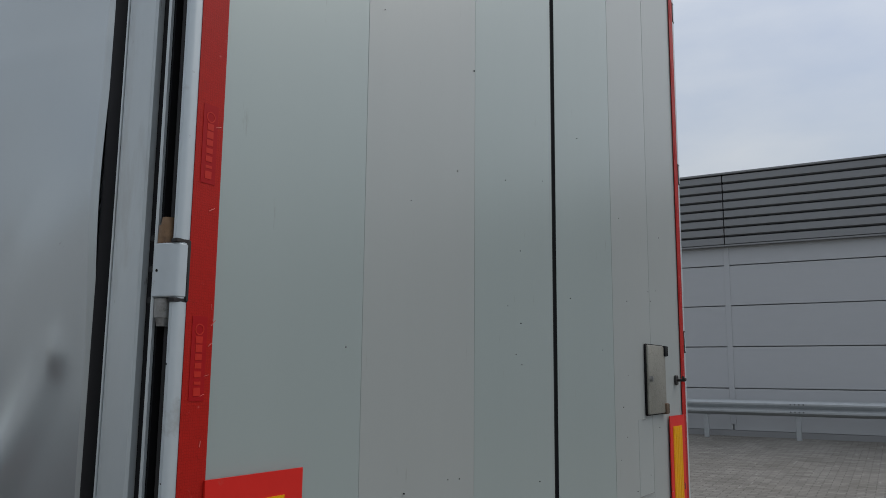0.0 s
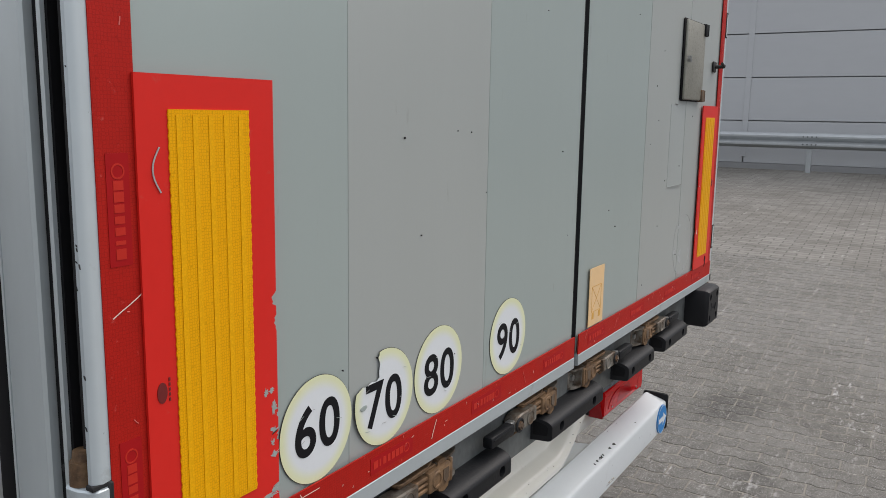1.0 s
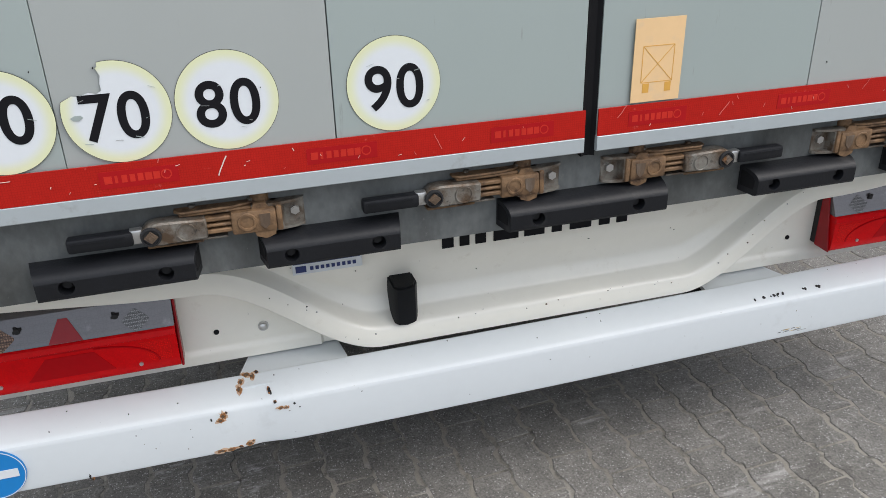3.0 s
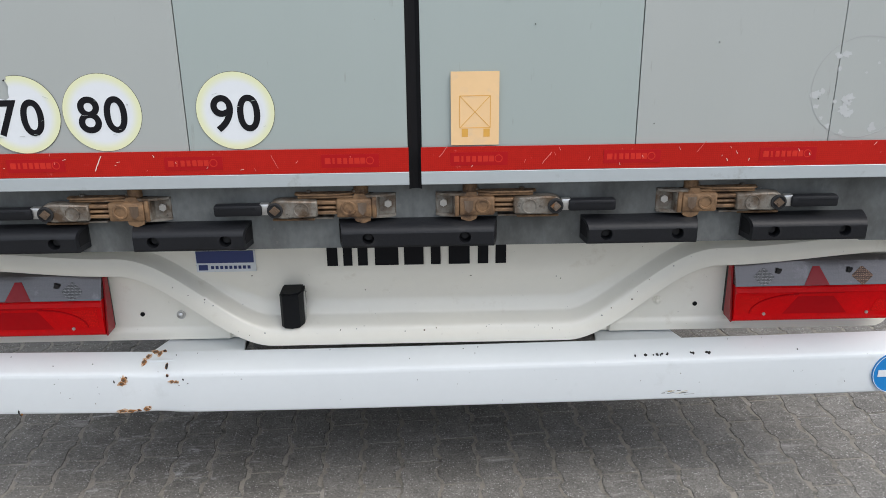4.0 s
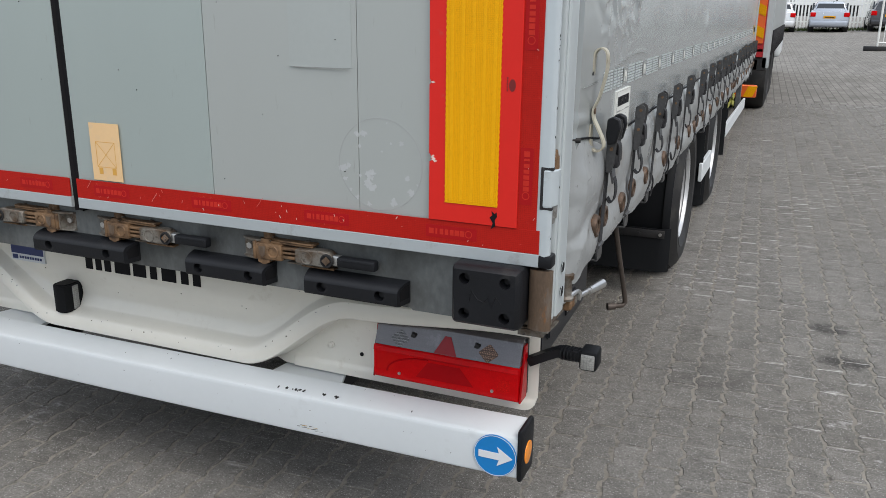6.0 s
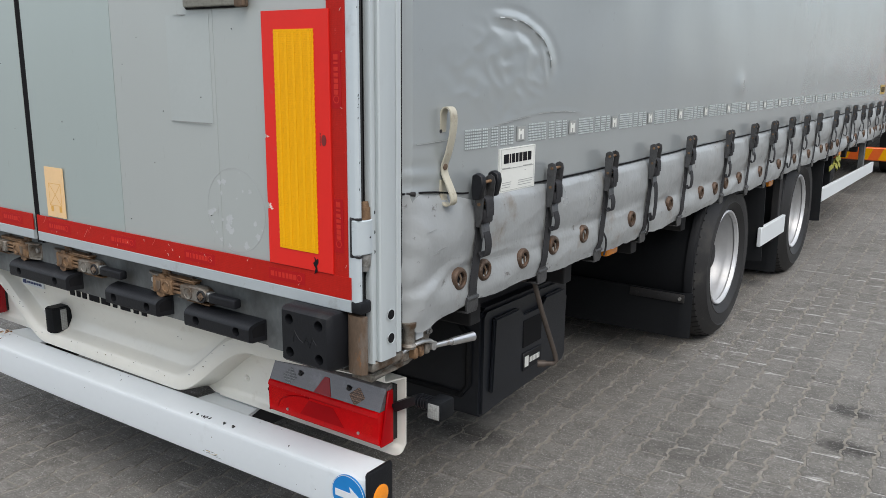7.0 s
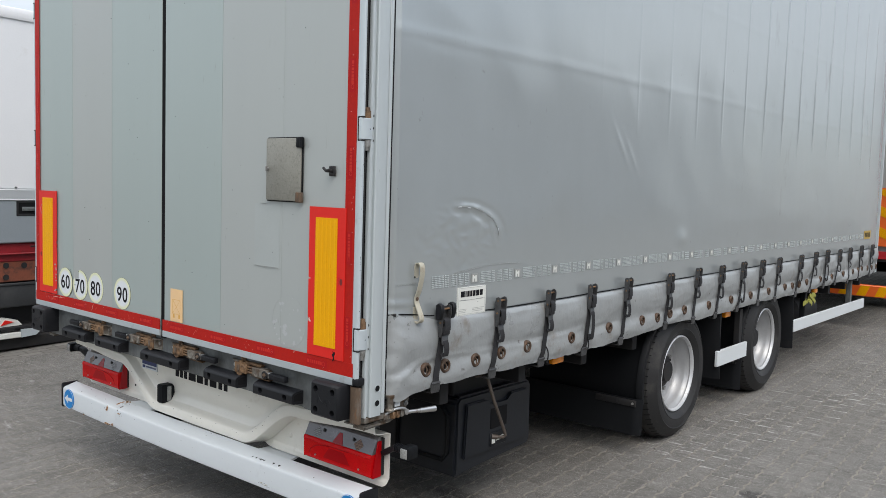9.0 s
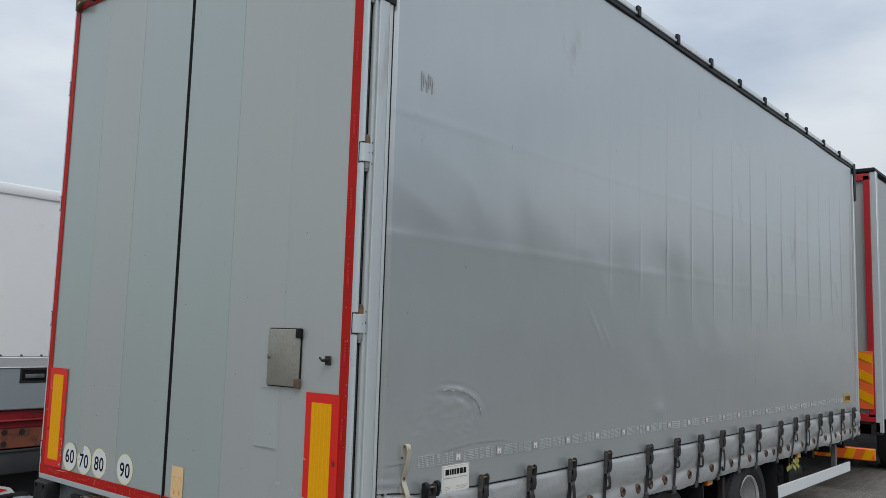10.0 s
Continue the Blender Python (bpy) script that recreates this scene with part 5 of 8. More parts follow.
HALO = ((RUST_HALO, 1.35), (RUST_CHIP, 0.95), (RUST, 0.55))
CORE = ((RUST_CHIP, 1.0), (CHASSIS, 0.7))
INK = ((CHASSIS, 1.0),)
for x, z, w, h, kind in ((-0.728, 0.448, 0.007, 0.010, HALO), (-0.735, 0.438, 0.009, 0.006, HALO), (-0.752, 0.444, 0.0025, 0.004, INK), (-0.722, 0.454, 0.004, 0.004, CORE),
                         (-0.612, 0.440, 0.007, 0.004, HALO), (-0.600, 0.439, 0.006, 0.004, HALO), (-0.583, 0.446, 0.003, 0.003, INK), (-0.622, 0.455, 0.004, 0.005, CORE),
                         (-0.742, 0.362, 0.012, 0.005, HALO), (-0.722, 0.361, 0.013, 0.004, HALO), (-0.705, 0.361, 0.009, 0.004, CORE), (-0.684, 0.363, 0.009, 0.006, HALO), (-0.676, 0.368, 0.004, 0.004, HALO),
                         (-0.998, 0.366, 0.003, 0.007, INK), (-0.994, 0.358, 0.003, 0.003, CORE)):
    chip(x, z, w, h, kind)
for x, y, w, h, kind in ((-0.672, 0.186, 0.010, 0.007, HALO), (-0.660, 0.180, 0.007, 0.009, HALO), (-0.685, 0.168, 0.007, 0.010, HALO), (-0.690, 0.150, 0.006, 0.012, HALO), (-0.650, 0.190, 0.006, 0.005, CORE),
                         (-0.630, 0.136, 0.005, 0.010, CORE), (-0.627, 0.128, 0.002, 0.006, INK)):
    chip_top(x, y, w, h, kind)
for k in range(20):
    x = rnd.choice((0.525, 0.56, 0.58, 0.60, 0.615, 0.67, 0.715)) + rnd.uniform(-0.012, 0.012)
    chip_top(x, 0.130 + rnd.uniform(-0.003, 0.003), rnd.uniform(0.0012, 0.0042), rnd.uniform(0.002, 0.005), INK)
for k in range(16):
    chip(rnd.uniform(-1.1, 1.1), rnd.uniform(0.37, 0.445), rnd.uniform(0.0008, 0.002), rnd.uniform(0.0006, 0.002), INK if k % 3 else ((RUST, 1.0),))
for k in range(14):
    chip_top(rnd.uniform(-1.1, 1.1), rnd.uniform(0.125, 0.185), rnd.uniform(0.0008, 0.002), rnd.uniform(0.001, 0.003), INK)
for k in range(11):                         # scraped lines low on the face
    x, z = 0.600 + 0.006 * k + rnd.uniform(-0.006, 0.006), 0.384 + rnd.uniform(-0.006, 0.007)
    w = rnd.uniform(0.008, 0.026)
    bm = B()
    sweep(bm, [(x, 0.1082, z), (x + w, 0.1082, z + 0.08 * w)], flat(rnd.uniform(0.0005, 0.0014), 0.0006), (0, 1, 0))
    part("scratch", bm, (CHASSIS, INK_AND_SHADE, LABEL_YEL)[k % 3], bar)
# brackets from the bar to the chassis
for s in (-1, 1):
    bm = B()
    pts = [(0.462, 0.290), (0.655, 0.290), (0.682, 0.215), (0.690, 0.160), (0.448, 0.160), (0.452, 0.215)]
    prism(bm, [(s * x, y) for x, y in pts], 0.466, 0.4765, "z")
    part("bar_bracket", bm, WHITE, trailer, "white bracket plate")
    bm = B()
    box(bm, *sorted((s * 0.50, s * 0.60)), 0.235, 0.6, 0.36, 0.464, 0.01)
    part("bar_arm", bm, CHASSIS, trailer)


# ---- curtain sides ----
LEN = 8.03
STRAPS = [0.454, 0.845, 1.253, 1.654, 2.054, 2.610, 3.026, 3.429, 3.837, 4.240, 4.634, 5.188, 5.609, 6.010, 6.420, 6.821, 7.242, 7.721]
RIBS = [0.897 + 0.408 * i for i in range(18)]
SIDE = 1.322


def curtain_x(y, z, side):
    q = noise.noise(Vector((y * 0.9, z * 0.8, 3.0 + side))) * 0.007 + noise.noise(Vector((y * 3.0, z * 2.0, 7.0 + side))) * 0.0034 + (0.4 - abs(noise.noise(Vector((y * 1.6 + z * 0.8, z * 2.6, 6.0))))) * 0.0035 * (1 - smooth(2.4, 3.0, z))
    x = SIDE + q + (0.011 if side < 0 else 0.0)
    rib = 0.0042 * smooth(1.0, 4.5, y) * smooth(1.9, 2.4, z) * (1 - smooth(3.35, 3.7, z))
    for r in RIBS:
        if abs(y - r) < 0.05:
            x += rib * math.exp(-((y - r) / 0.011) ** 2)
    for z0 in (2.30, 2.85):
        zz = z0 + 0.011 * y
        if abs(z - zz) < 0.1:
            x += 0.0011 * math.exp(-((z - zz) / 0.014) ** 2)
    if side > 0:
        # creased dent near the rear and a small one further on
        p_, q_ = (y - 0.58) / 0.267, (z - 1.50) / 0.133
        a, rr = math.atan2(q_, p_), math.hypot(p_, q_)
        arc = smooth(-0.25, 0.15, a) * (1 - smooth(1.45, 2.0, a))
        x += 0.0021 * math.exp(-((rr - 1.0) / 0.060) ** 2) * arc - 0.0028 * math.exp(-((rr - 0.80) / 0.09) ** 2) * arc - 0.0018 * math.exp(-((rr - 1.17) / 0.07) ** 2) * arc
        x += 0.0060 * math.exp(-(rr / 1.0) ** 4) * (0.35 - abs(noise.noise(Vector((y * 16 + z * 9, z * 22 - y * 6, 2.5)))))
        w_ = (y - 0.80) + 0.38 * (z - 1.52)
        x += 0.0050 * math.exp(-(w_ / 0.012) ** 2) * math.exp(-((z - 1.52) / 0.045) ** 2)
        x += 0.012 * math.exp(-(((y - 2.79) / 0.05) ** 2 + ((z - 1.432) / 0.05) ** 2))
        u = (y - 1.95) + 0.85 * (z - 1.955)
        x += 0.0030 * math.exp(-((u / 0.020) ** 2)) * math.exp(-(((z - 1.96) / 0.10) ** 2))
        x += 0.0024 * math.exp(-(((u - 0.085) / 0.018) ** 2)) * math.exp(-(((z - 1.92) / 0.09) ** 2))
        # puckers at the rear hem, above the flap
        x += 0.0028 * (1 - smooth(0.18, 0.34, y)) * math.sin(z * 130.0 + y * 9) * math.exp(-((z - 1.245) / 0.045) ** 2)
        zc = 1.329 + 0.05 * smooth(0.2, 0.85, y) - 0.03 * smooth(0.9, 1.25, y)
        x += 0.0010 * math.exp(-((z - zc) / 0.005) ** 2) * (1 - smooth(1.0, 1.3, y))
    else:
        x += 0.022 * noise.noise(Vector((y * 2.2 + z * 1.1, z * 1.6, 1.5))) * (1 - smooth(2.2, 2.8, z)) + 0.020 * (0.4 - abs(noise.noise(Vector((y * 3.0 + z * 2.4, z * 1.2, 4.5))))) * (1 - smooth(1.9, 2.4, z))
        u = (y - 0.41) + 0.5 * (z - 1.55)
        x += 0.028 * math.exp(-((u / 0.05) ** 2)) * math.exp(-(((z - 1.55) / 0.16) ** 2))
        x += 0.006 * math.exp(-(((y - 0.25) / 0.02) ** 2 + ((z - 1.80) / 0.03) ** 2))
    return x - 0.02 * (1 - smooth(0.166, 0.186, y)) - 0.03 * smooth(LEN - 0.06, LEN, y)


def flap_top(y):
    """The flap's upper hem sags a little between the rear corner and the first straps."""
    return 1.212 - 0.026 * smooth(0.2, 0.45, y) - 0.012 * smooth(0.45, 0.9, y) + 0.006 * smooth(1.2, 2.6, y)


def skirt_x(y, z, side):
    t = (z - 0.885) / 0.315
    up_ = min(1, max(0, (z - 1.0) / 0.2))
    lo_ = min(1, max(0, (z - 0.885) / 0.115))
    fold = 1.0 + 0.014 * math.sin(y * 4.1) - 0.05 * (1 - smooth(0.18, 0.36, y))
    k_ = smooth(fold - 0.02, fold + 0.02, z)
    bulge = 0.016 * math.sin(math.pi * up_) * k_ + 0.011 * math.sin(math.pi * lo_) * (1 - k_)
    pin = min(abs(y - q) for q in STRAPS)
    puff = 0.010 * (1 - math.exp(-(pin / 0.07) ** 2))
    v = Vector((y * 3.4, z * 11.0 + y * 1.5, 11.0 * side))
    wr = noise.noise(v) * 0.006 + (0.5 - abs(noise.noise(Vector((y * 2.6, z * 13.0 - y * 3, 5.0 * side))))) * 0.009
    wr += (0.5 - abs(noise.noise(Vector((y * 6.0 + z * 5, z * 26.0, 8.0 * side))))) * 0.0035
    ridge = 0.009 * math.exp(-((z - fold) / 0.012) ** 2) * (1 - smooth(1.5, 2.6, y))
    crumple = 0.012 * (1 - smooth(0.16, 0.42, y)) * (0.4 - abs(noise.noise(Vector((y * 9, z * 18 + y * 8, 2.0))))) + 0.0035 * (1 - smooth(0.16, 0.40, y)) * math.sin(z * 60 + y * 20 + 2 * noise.noise(Vector((y * 6, z * 6, 1.0))))
    rough_end = 0.03 * smooth(5.0, 5.4, y) * noise.noise(Vector((y * 6, z * 6, 9.0)))
    off = 0.011 if side < 0 else 0.0
    return SIDE - 0.004 + off + (bulge + puff) * min(1.0, max(0.0, (flap_top(y) - z) / 0.03) + 0.3) * smooth(0.162, 0.22, y) + (wr + crumple + rough_end + ridge) * (0.35 + 0.65 * (1 - t)) - 0.025 * (1 - smooth(0.160, 0.180, y))


def skirt_low(y):
    droop = -0.022 * math.exp(-((y - 0.215) / 0.05) ** 2)
    return 0.888 + droop - 0.008 * smooth(0.6, 2.2, y) + 0.006 * math.sin(y * 3.3) + 0.025 * smooth(2.2, 2.7, y) - 0.012 * smooth(2.8, 3.2, y) + 0.010 * noise.noise(Vector((y * 5, 0, 0))) + 0.004 * noise.noise(Vector((y * 26, 3, 0)))


def eyelet_row(last):
    ys = [0.363, 0.494, 0.687, 0.886]
    while ys[-1] < last:
        ys.append(ys[-1] + 0.1975)
    return [y for y in ys if min(abs(y - q) for q in STRAPS) > 0.035]


def side_curtain(s, straps, eyelets):
    bm = B()
    fine = [y for r in RIBS for y in (r - 0.024, r - 0.012, r, r + 0.012, r + 0.024)]
    ys = sorted({round(y, 3) for y in [0.166, 0.172, 0.178, 0.186, 0.194] + steps(0.20, 1.3, 124) + steps(1.3, LEN, 130) + steps(1.76, 2.18, 36) + fine + steps(LEN - 0.06, LEN, 4)})
    zs = sorted({round(z, 3) for z in steps(1.150, 1.44, 44) + steps(1.44, 1.70, 42) + steps(1.70, 2.15, 28) + steps(2.15, 3.10, 50) + steps(3.1, 4.005, 18)})
    strip_grid(bm, [y for y in ys if s > 0 or y > 0.173], zs, lambda y, z: (s * curtain_x(y, z, s), y, z))
    thicken(bm, 0.003)
    c = part("side_curtain", bm, CURTAIN, trailer, "taut grey tarpaulin side curtain with creases and a dent")
    # lower flap
    bm = B()
    ys = steps(0.160, 1.6, 180) + steps(1.6, LEN - 0.01, 330)[1:]
    rows = 30

    def at(y, j):
        z = skirt_low(y) + (flap_top(y) - skirt_low(y)) * j / rows
        return (s * skirt_x(y, z, s), y, z)

    strip_grid(bm, ys, list(range(rows + 1)), at)
    thicken(bm, 0.004)
    flap = part("lower_flap", bm, SKIRT, c, "wrinkled lower tarpaulin flap with rusty eyelets")
    bm = B()
    sweep(bm, [(s * (skirt_x(y, flap_top(y) - 0.002, s) + 0.003), y, flap_top(y) + 0.001) for y in steps(0.168, LEN - 0.02, 140)], flat(0.005, 0.0045), (0, 0, 1))
    part("flap_piping", bm, SEAL, c)
    # frayed specks along the lower hem and creases
    bm = B()
    rnd = random.Random(40 + s)
    for k in range(90):
        y = rnd.uniform(0.2, 2.9) if k % 3 else rnd.uniform(0.2, 6.0)
        z = skirt_low(y) + rnd.expovariate(1 / 0.007) + 0.002
        w, h = rnd.uniform(0.002, 0.009), rnd.uniform(0.0004, 0.0014)
        x = skirt_x(y, z, s) + 0.0012
        prism(bm, [(y - w, z), (y - 0.3 * w, z + h), (y + w, z + h * rnd.uniform(-1, 1)), (y + 0.2 * w, z - h)], *sorted((s * x, s * (x + 0.0012))), "x")
    for k in range(9):
        y, z = rnd.uniform(0.2, 0.62), rnd.uniform(0.92, 1.13)
        w, h = rnd.uniform(0.008, 0.022), rnd.uniform(0.0003, 0.0006)
        x = max(skirt_x(y, z, s), skirt_x(y + 0.5 * w, z, s), skirt_x(y - 0.5 * w, z, s)) + 0.0008
        prism(bm, [(y - w, z - 0.1 * w), (y, z + h), (y + w, z + 0.12 * w), (y, z - h)], *sorted((s * x, s * (x + 0.001))), "x")
    tagged(part("hem_wear", bm, INK_AND_SHADE, flap), "dark frayed specks along the hem", kind="stuff")
    if s > 0:
        # woven band: pale dotted cells, every fourth a grey square with a light mark
        bm = B()
        y, k = 0.392, 0
        while y < LEN - 0.5:
            zc = 1.325
            x = curtain_x(y + 0.04, zc, s) + 0.0026
            if k % 4 == 3:
                box(bm, x - 0.001, x + 0.0008, y + 0.016, y + 0.062, zc - 0.019, zc + 0.020, mi=1)
                box(bm, x - 0.001, x + 0.0012, y + 0.024, y + 0.033, zc - 0.015, zc + 0.014, mi=2)
                box(bm, x - 0.001, x + 0.0012, y + 0.043, y + 0.053, zc - 0.016, zc + 0.012, mi=2)
                box(bm, x - 0.001, x + 0.0012, y + 0.033, y + 0.043, zc - 0.002, zc + 0.008, mi=2)
            else:
                skip = {1: (3, 4), 2: (0, 5)}.get(k % 4, ())
                na, nj = (9, 7) if k < 30 else (5, 4)
                for a in range(na):
                    if a in skip:
                        continue
                    for j in range(nj):
                        da, dj = 0.0774 / na, 0.0525 / nj
                        yy, zz = y + 0.003 + a * da, zc - 0.0225 + j * dj
                        box(bm, x - 0.001, x + 0.0007, yy, yy + 0.56 * da, zz - 0.27 * dj, zz + 0.27 * dj)
            y += 0.0815
            k += 1
        part("woven_band", bm, [DOTS, INK_AND_SHADE, LABEL], c, "faint pale dotted marking band with small squares")
        # maker's label with unread bars
        bm = B()
        x = max(curtain_x(y_, z_, s) for y_ in (0.57, 0.66, 0.75) for z_ in (1.17, 1.23, 1.29)) + 0.0045
        ly = 0.562
        box(bm, x - 0.006, x, ly, ly + 0.194, 1.170, 1.290)
        lab = part("maker_label", bm, LABEL, c, "white rectangular maker label with a dark title bar")
        bm = B()
        yy = ly + 0.020
        for w in (0.026, 0.008, 0.016, 0.015, 0.017, 0.022, 0.020):
            box(bm, x - 0.001, x + 0.0008, yy, yy + w, 1.2485, 1.2735)
            yy += w + 0.0045
        part("title_bar", bm, BLACK_INK, lab)
        bm = B()
        for z, n0, n1 in ((1.2360, 0.012, 0.055), (1.2360, 0.125, 0.175), (1.2340, 0.012, 0.186), (1.222, 0.135, 0.142), (1.196, 0.012, 0.062), (1.196, 0.10, 0.182), (1.190, 0.014, 0.058), (1.190, 0.10, 0.178), (1.183, 0.012, 0.054), (1.183, 0.10, 0.172)):
            box(bm, x - 0.001, x + 0.0006, ly + n0, ly + n1, z - 0.0007, z + 0.0007)
        for n0, n1, z0, z1 in ((0.006, 0.188, 1.2865, 1.2872), (0.006, 0.188, 1.1735, 1.1742), (0.006, 0.0067, 1.174, 1.287), (0.1873, 0.188, 1.174, 1.287)):
            box(bm, x - 0.001, x + 0.0005, ly + n0, ly + n1, z0, z1)
        part("lettering", bm, INK_AND_SHADE, lab)
        bm = B()
        x = curtain_x(7.5, 1.33, s) + 0.004
        box(bm, x - 0.002, x, 7.42, 7.69, 1.290, 1.378)
        for k in range(6):
            box(bm, x - 0.001, x + 0.001, 7.45 + k * 0.038, 7.474 + k * 0.038, 1.31, 1.358, mi=1)
        part("ochre_label", bm, [LABEL_YEL, BLACK_INK], c)
        # a mended patch high up, and thin grey and white dashes along the dent's crease
        bm = B()
        x = curtain_x(0.38, 3.02, s) + 0.004
        for k in range(7):
            box(bm, x - 0.001, x + 0.001, 0.345 + 0.012 * k, 0.350 + 0.012 * k, 2.97 + 0.02 * (k % 3), 3.06 - 0.012 * (k % 4))
        part("patch", bm, FILM, c)
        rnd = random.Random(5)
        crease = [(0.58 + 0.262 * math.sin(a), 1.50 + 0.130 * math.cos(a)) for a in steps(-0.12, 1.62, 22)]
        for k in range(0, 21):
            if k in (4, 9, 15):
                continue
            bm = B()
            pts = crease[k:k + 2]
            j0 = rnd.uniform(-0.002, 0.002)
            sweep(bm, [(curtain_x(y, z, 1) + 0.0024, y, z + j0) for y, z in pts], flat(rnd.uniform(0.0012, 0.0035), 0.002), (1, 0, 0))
            part("scuff", bm, INK_AND_SHADE if k % 3 else WHITE_STICK, c)
        # shade below the crease ridge, drawn as a row of dark dashes
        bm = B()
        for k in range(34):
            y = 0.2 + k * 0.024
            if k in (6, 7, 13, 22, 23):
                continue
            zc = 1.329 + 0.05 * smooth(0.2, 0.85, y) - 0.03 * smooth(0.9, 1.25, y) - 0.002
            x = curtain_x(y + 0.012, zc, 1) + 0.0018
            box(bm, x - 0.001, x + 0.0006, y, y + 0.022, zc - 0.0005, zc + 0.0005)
        part("crease_line", bm, INK_AND_SHADE, c)
        # beige pull loop on its steel keepers
        xb, yl = 1.324, 0.305
        bm = B()
        lp = [(xb, yl, 1.350), (xb + 0.002, yl, 1.392), (xb + 0.010, yl, 1.408), (xb + 0.024, yl, 1.408), (xb + 0.032, yl, 1.392), (xb + 0.031, yl, 1.355), (xb + 0.018, yl, 1.300), (xb + 0.007, yl, 1.272), (xb + 0.008, yl, 1.250), (xb + 0.022, yl, 1.222), (xb + 0.034, yl, 1.196), (xb + 0.033, yl, 1.180), (xb + 0.020, yl, 1.173), (xb + 0.008, yl, 1.180), (xb + 0.003, yl, 1.200), (xb + 0.003, yl, 1.235)]
        ribbon(bm, curve(lp, 5), (0, 1, 0), 0.026, 0.0035)
        part("pull_loop", bm, LOOP, c, "beige webbing pull loop")
        for z in (1.371, 1.222):
            bm = B()
            box(bm, xb - 0.008, xb - 0.002, yl - 0.019, yl + 0.019, z - 0.032, z + 0.032, 0.003, 2)
            k_ = part("loop_keeper", bm, STEEL, c)
            bm = B()
            cyl(bm, (xb - 0.002, yl - 0.010, z - 0.018), (xb + 0.003, yl - 0.010, z - 0.018), 0.0045, 10)
            part("rivet", bm, CHASSIS, k_)
        bm = B()
        lathe(bm, [(0.008, xb + 0.007), (0.0075, xb + 0.011), (0.0, xb + 0.0125)], (0, yl, 1.267), 14)
        part("loop_bolt", bm, RUST, c)
        # small dark toggle at the rear end of the hem
        bm = B()
        cyl(bm, (1.312, 0.178, 1.214), (1.326, 0.186, 1.213), 0.0040, 8, 0.003)
        cyl(bm, (1.320, 0.184, 1.213), (1.330, 0.188, 1.213), 0.0058, 10)
        part("hem_toggle", bm, CHASSIS, c)
    else:
        # short dark rubs and two faint welded patches by the rear edge
        rnd = random.Random(9)
        for k in range(34):
            y, z = 0.20 + 0.20 * rnd.random() ** 1.5, rnd.uniform(1.45, 2.45)
            h, w = rnd.uniform(0.004, 0.045) if k % 3 else rnd.uniform(0.002, 0.006), rnd.uniform(0.0005, 0.0016)
            bm = B()
            lean = rnd.uniform(-0.25, 0.25)
            pts = [(y, z), (y + lean * h * 0.5, z + 0.5 * h), (y + lean * h, z + h)]
            sweep(bm, [(s * (curtain_x(p, q, s) + 0.0022), p, q) for p, q in pts], flat(w, 0.0010), (1, 0, 0))
            part("rub_mark", bm, INK_AND_SHADE if k % 4 else CHASSIS, c)
        for y0, y1, z0, z1 in ((0.196, 0.236, 1.700, 1.752), (0.190, 0.214, 2.33, 2.39)):
            bm = B()
            strip_grid(bm, steps(y0, y1, 5), steps(z0, z1, 6), lambda y, z: (s * (curtain_x(y, z, s) + 0.0022), y, z))
            thicken(bm, 0.0008)
            part("welded_patch", bm, CURTAIN, c)
    for n, y in enumerate(straps):
        strap(s, y, c, n)
    for y in eyelets:
        z = 0.972 + 0.004 * math.sin(y * 7)
        x = max(skirt_x(y, z, s), skirt_x(y, z + 0.02, s), skirt_x(y, z - 0.02, s), skirt_x(y - 0.02, z, s), skirt_x(y + 0.02, z, s)) - 0.002
        rnd = random.Random(int(y * 1000))
        bm = B()
        lathe(bm, [(0.0165, s * (x - 0.004)), (0.0170, s * (x + 0.006)), (0.0210, s * (x + 0.0088)), (0.0265, s * (x + 0.0075)), (0.0300, s * (x + 0.002)), (0.0300, s * (x - 0.006))], (0, y, z), 24)
        e = part("eyelet", bm, EYELET, c)
        bm = B()
        lathe(bm, [(0.0168, s * (x + 0.0005)), (0.0, s * (x + 0.0005))], (0, y, z), 18)
        part("eyelet_core", bm, SEAL, e)
        bm = B()
        a = rnd.uniform(-0.5, 0.5)
        sweep(bm, [(s * (x + 0.001), y - 0.004 + 0.010 * a, z + 0.014), (s * (x + 0.0045), y + 0.003, z), (s * (x + 0.001), y + 0.004 - 0.008 * a, z - 0.014)], ring(0.0030, 8), (0, 1, 0))
        part("eyelet_peg", bm, RUST, e)
    return c


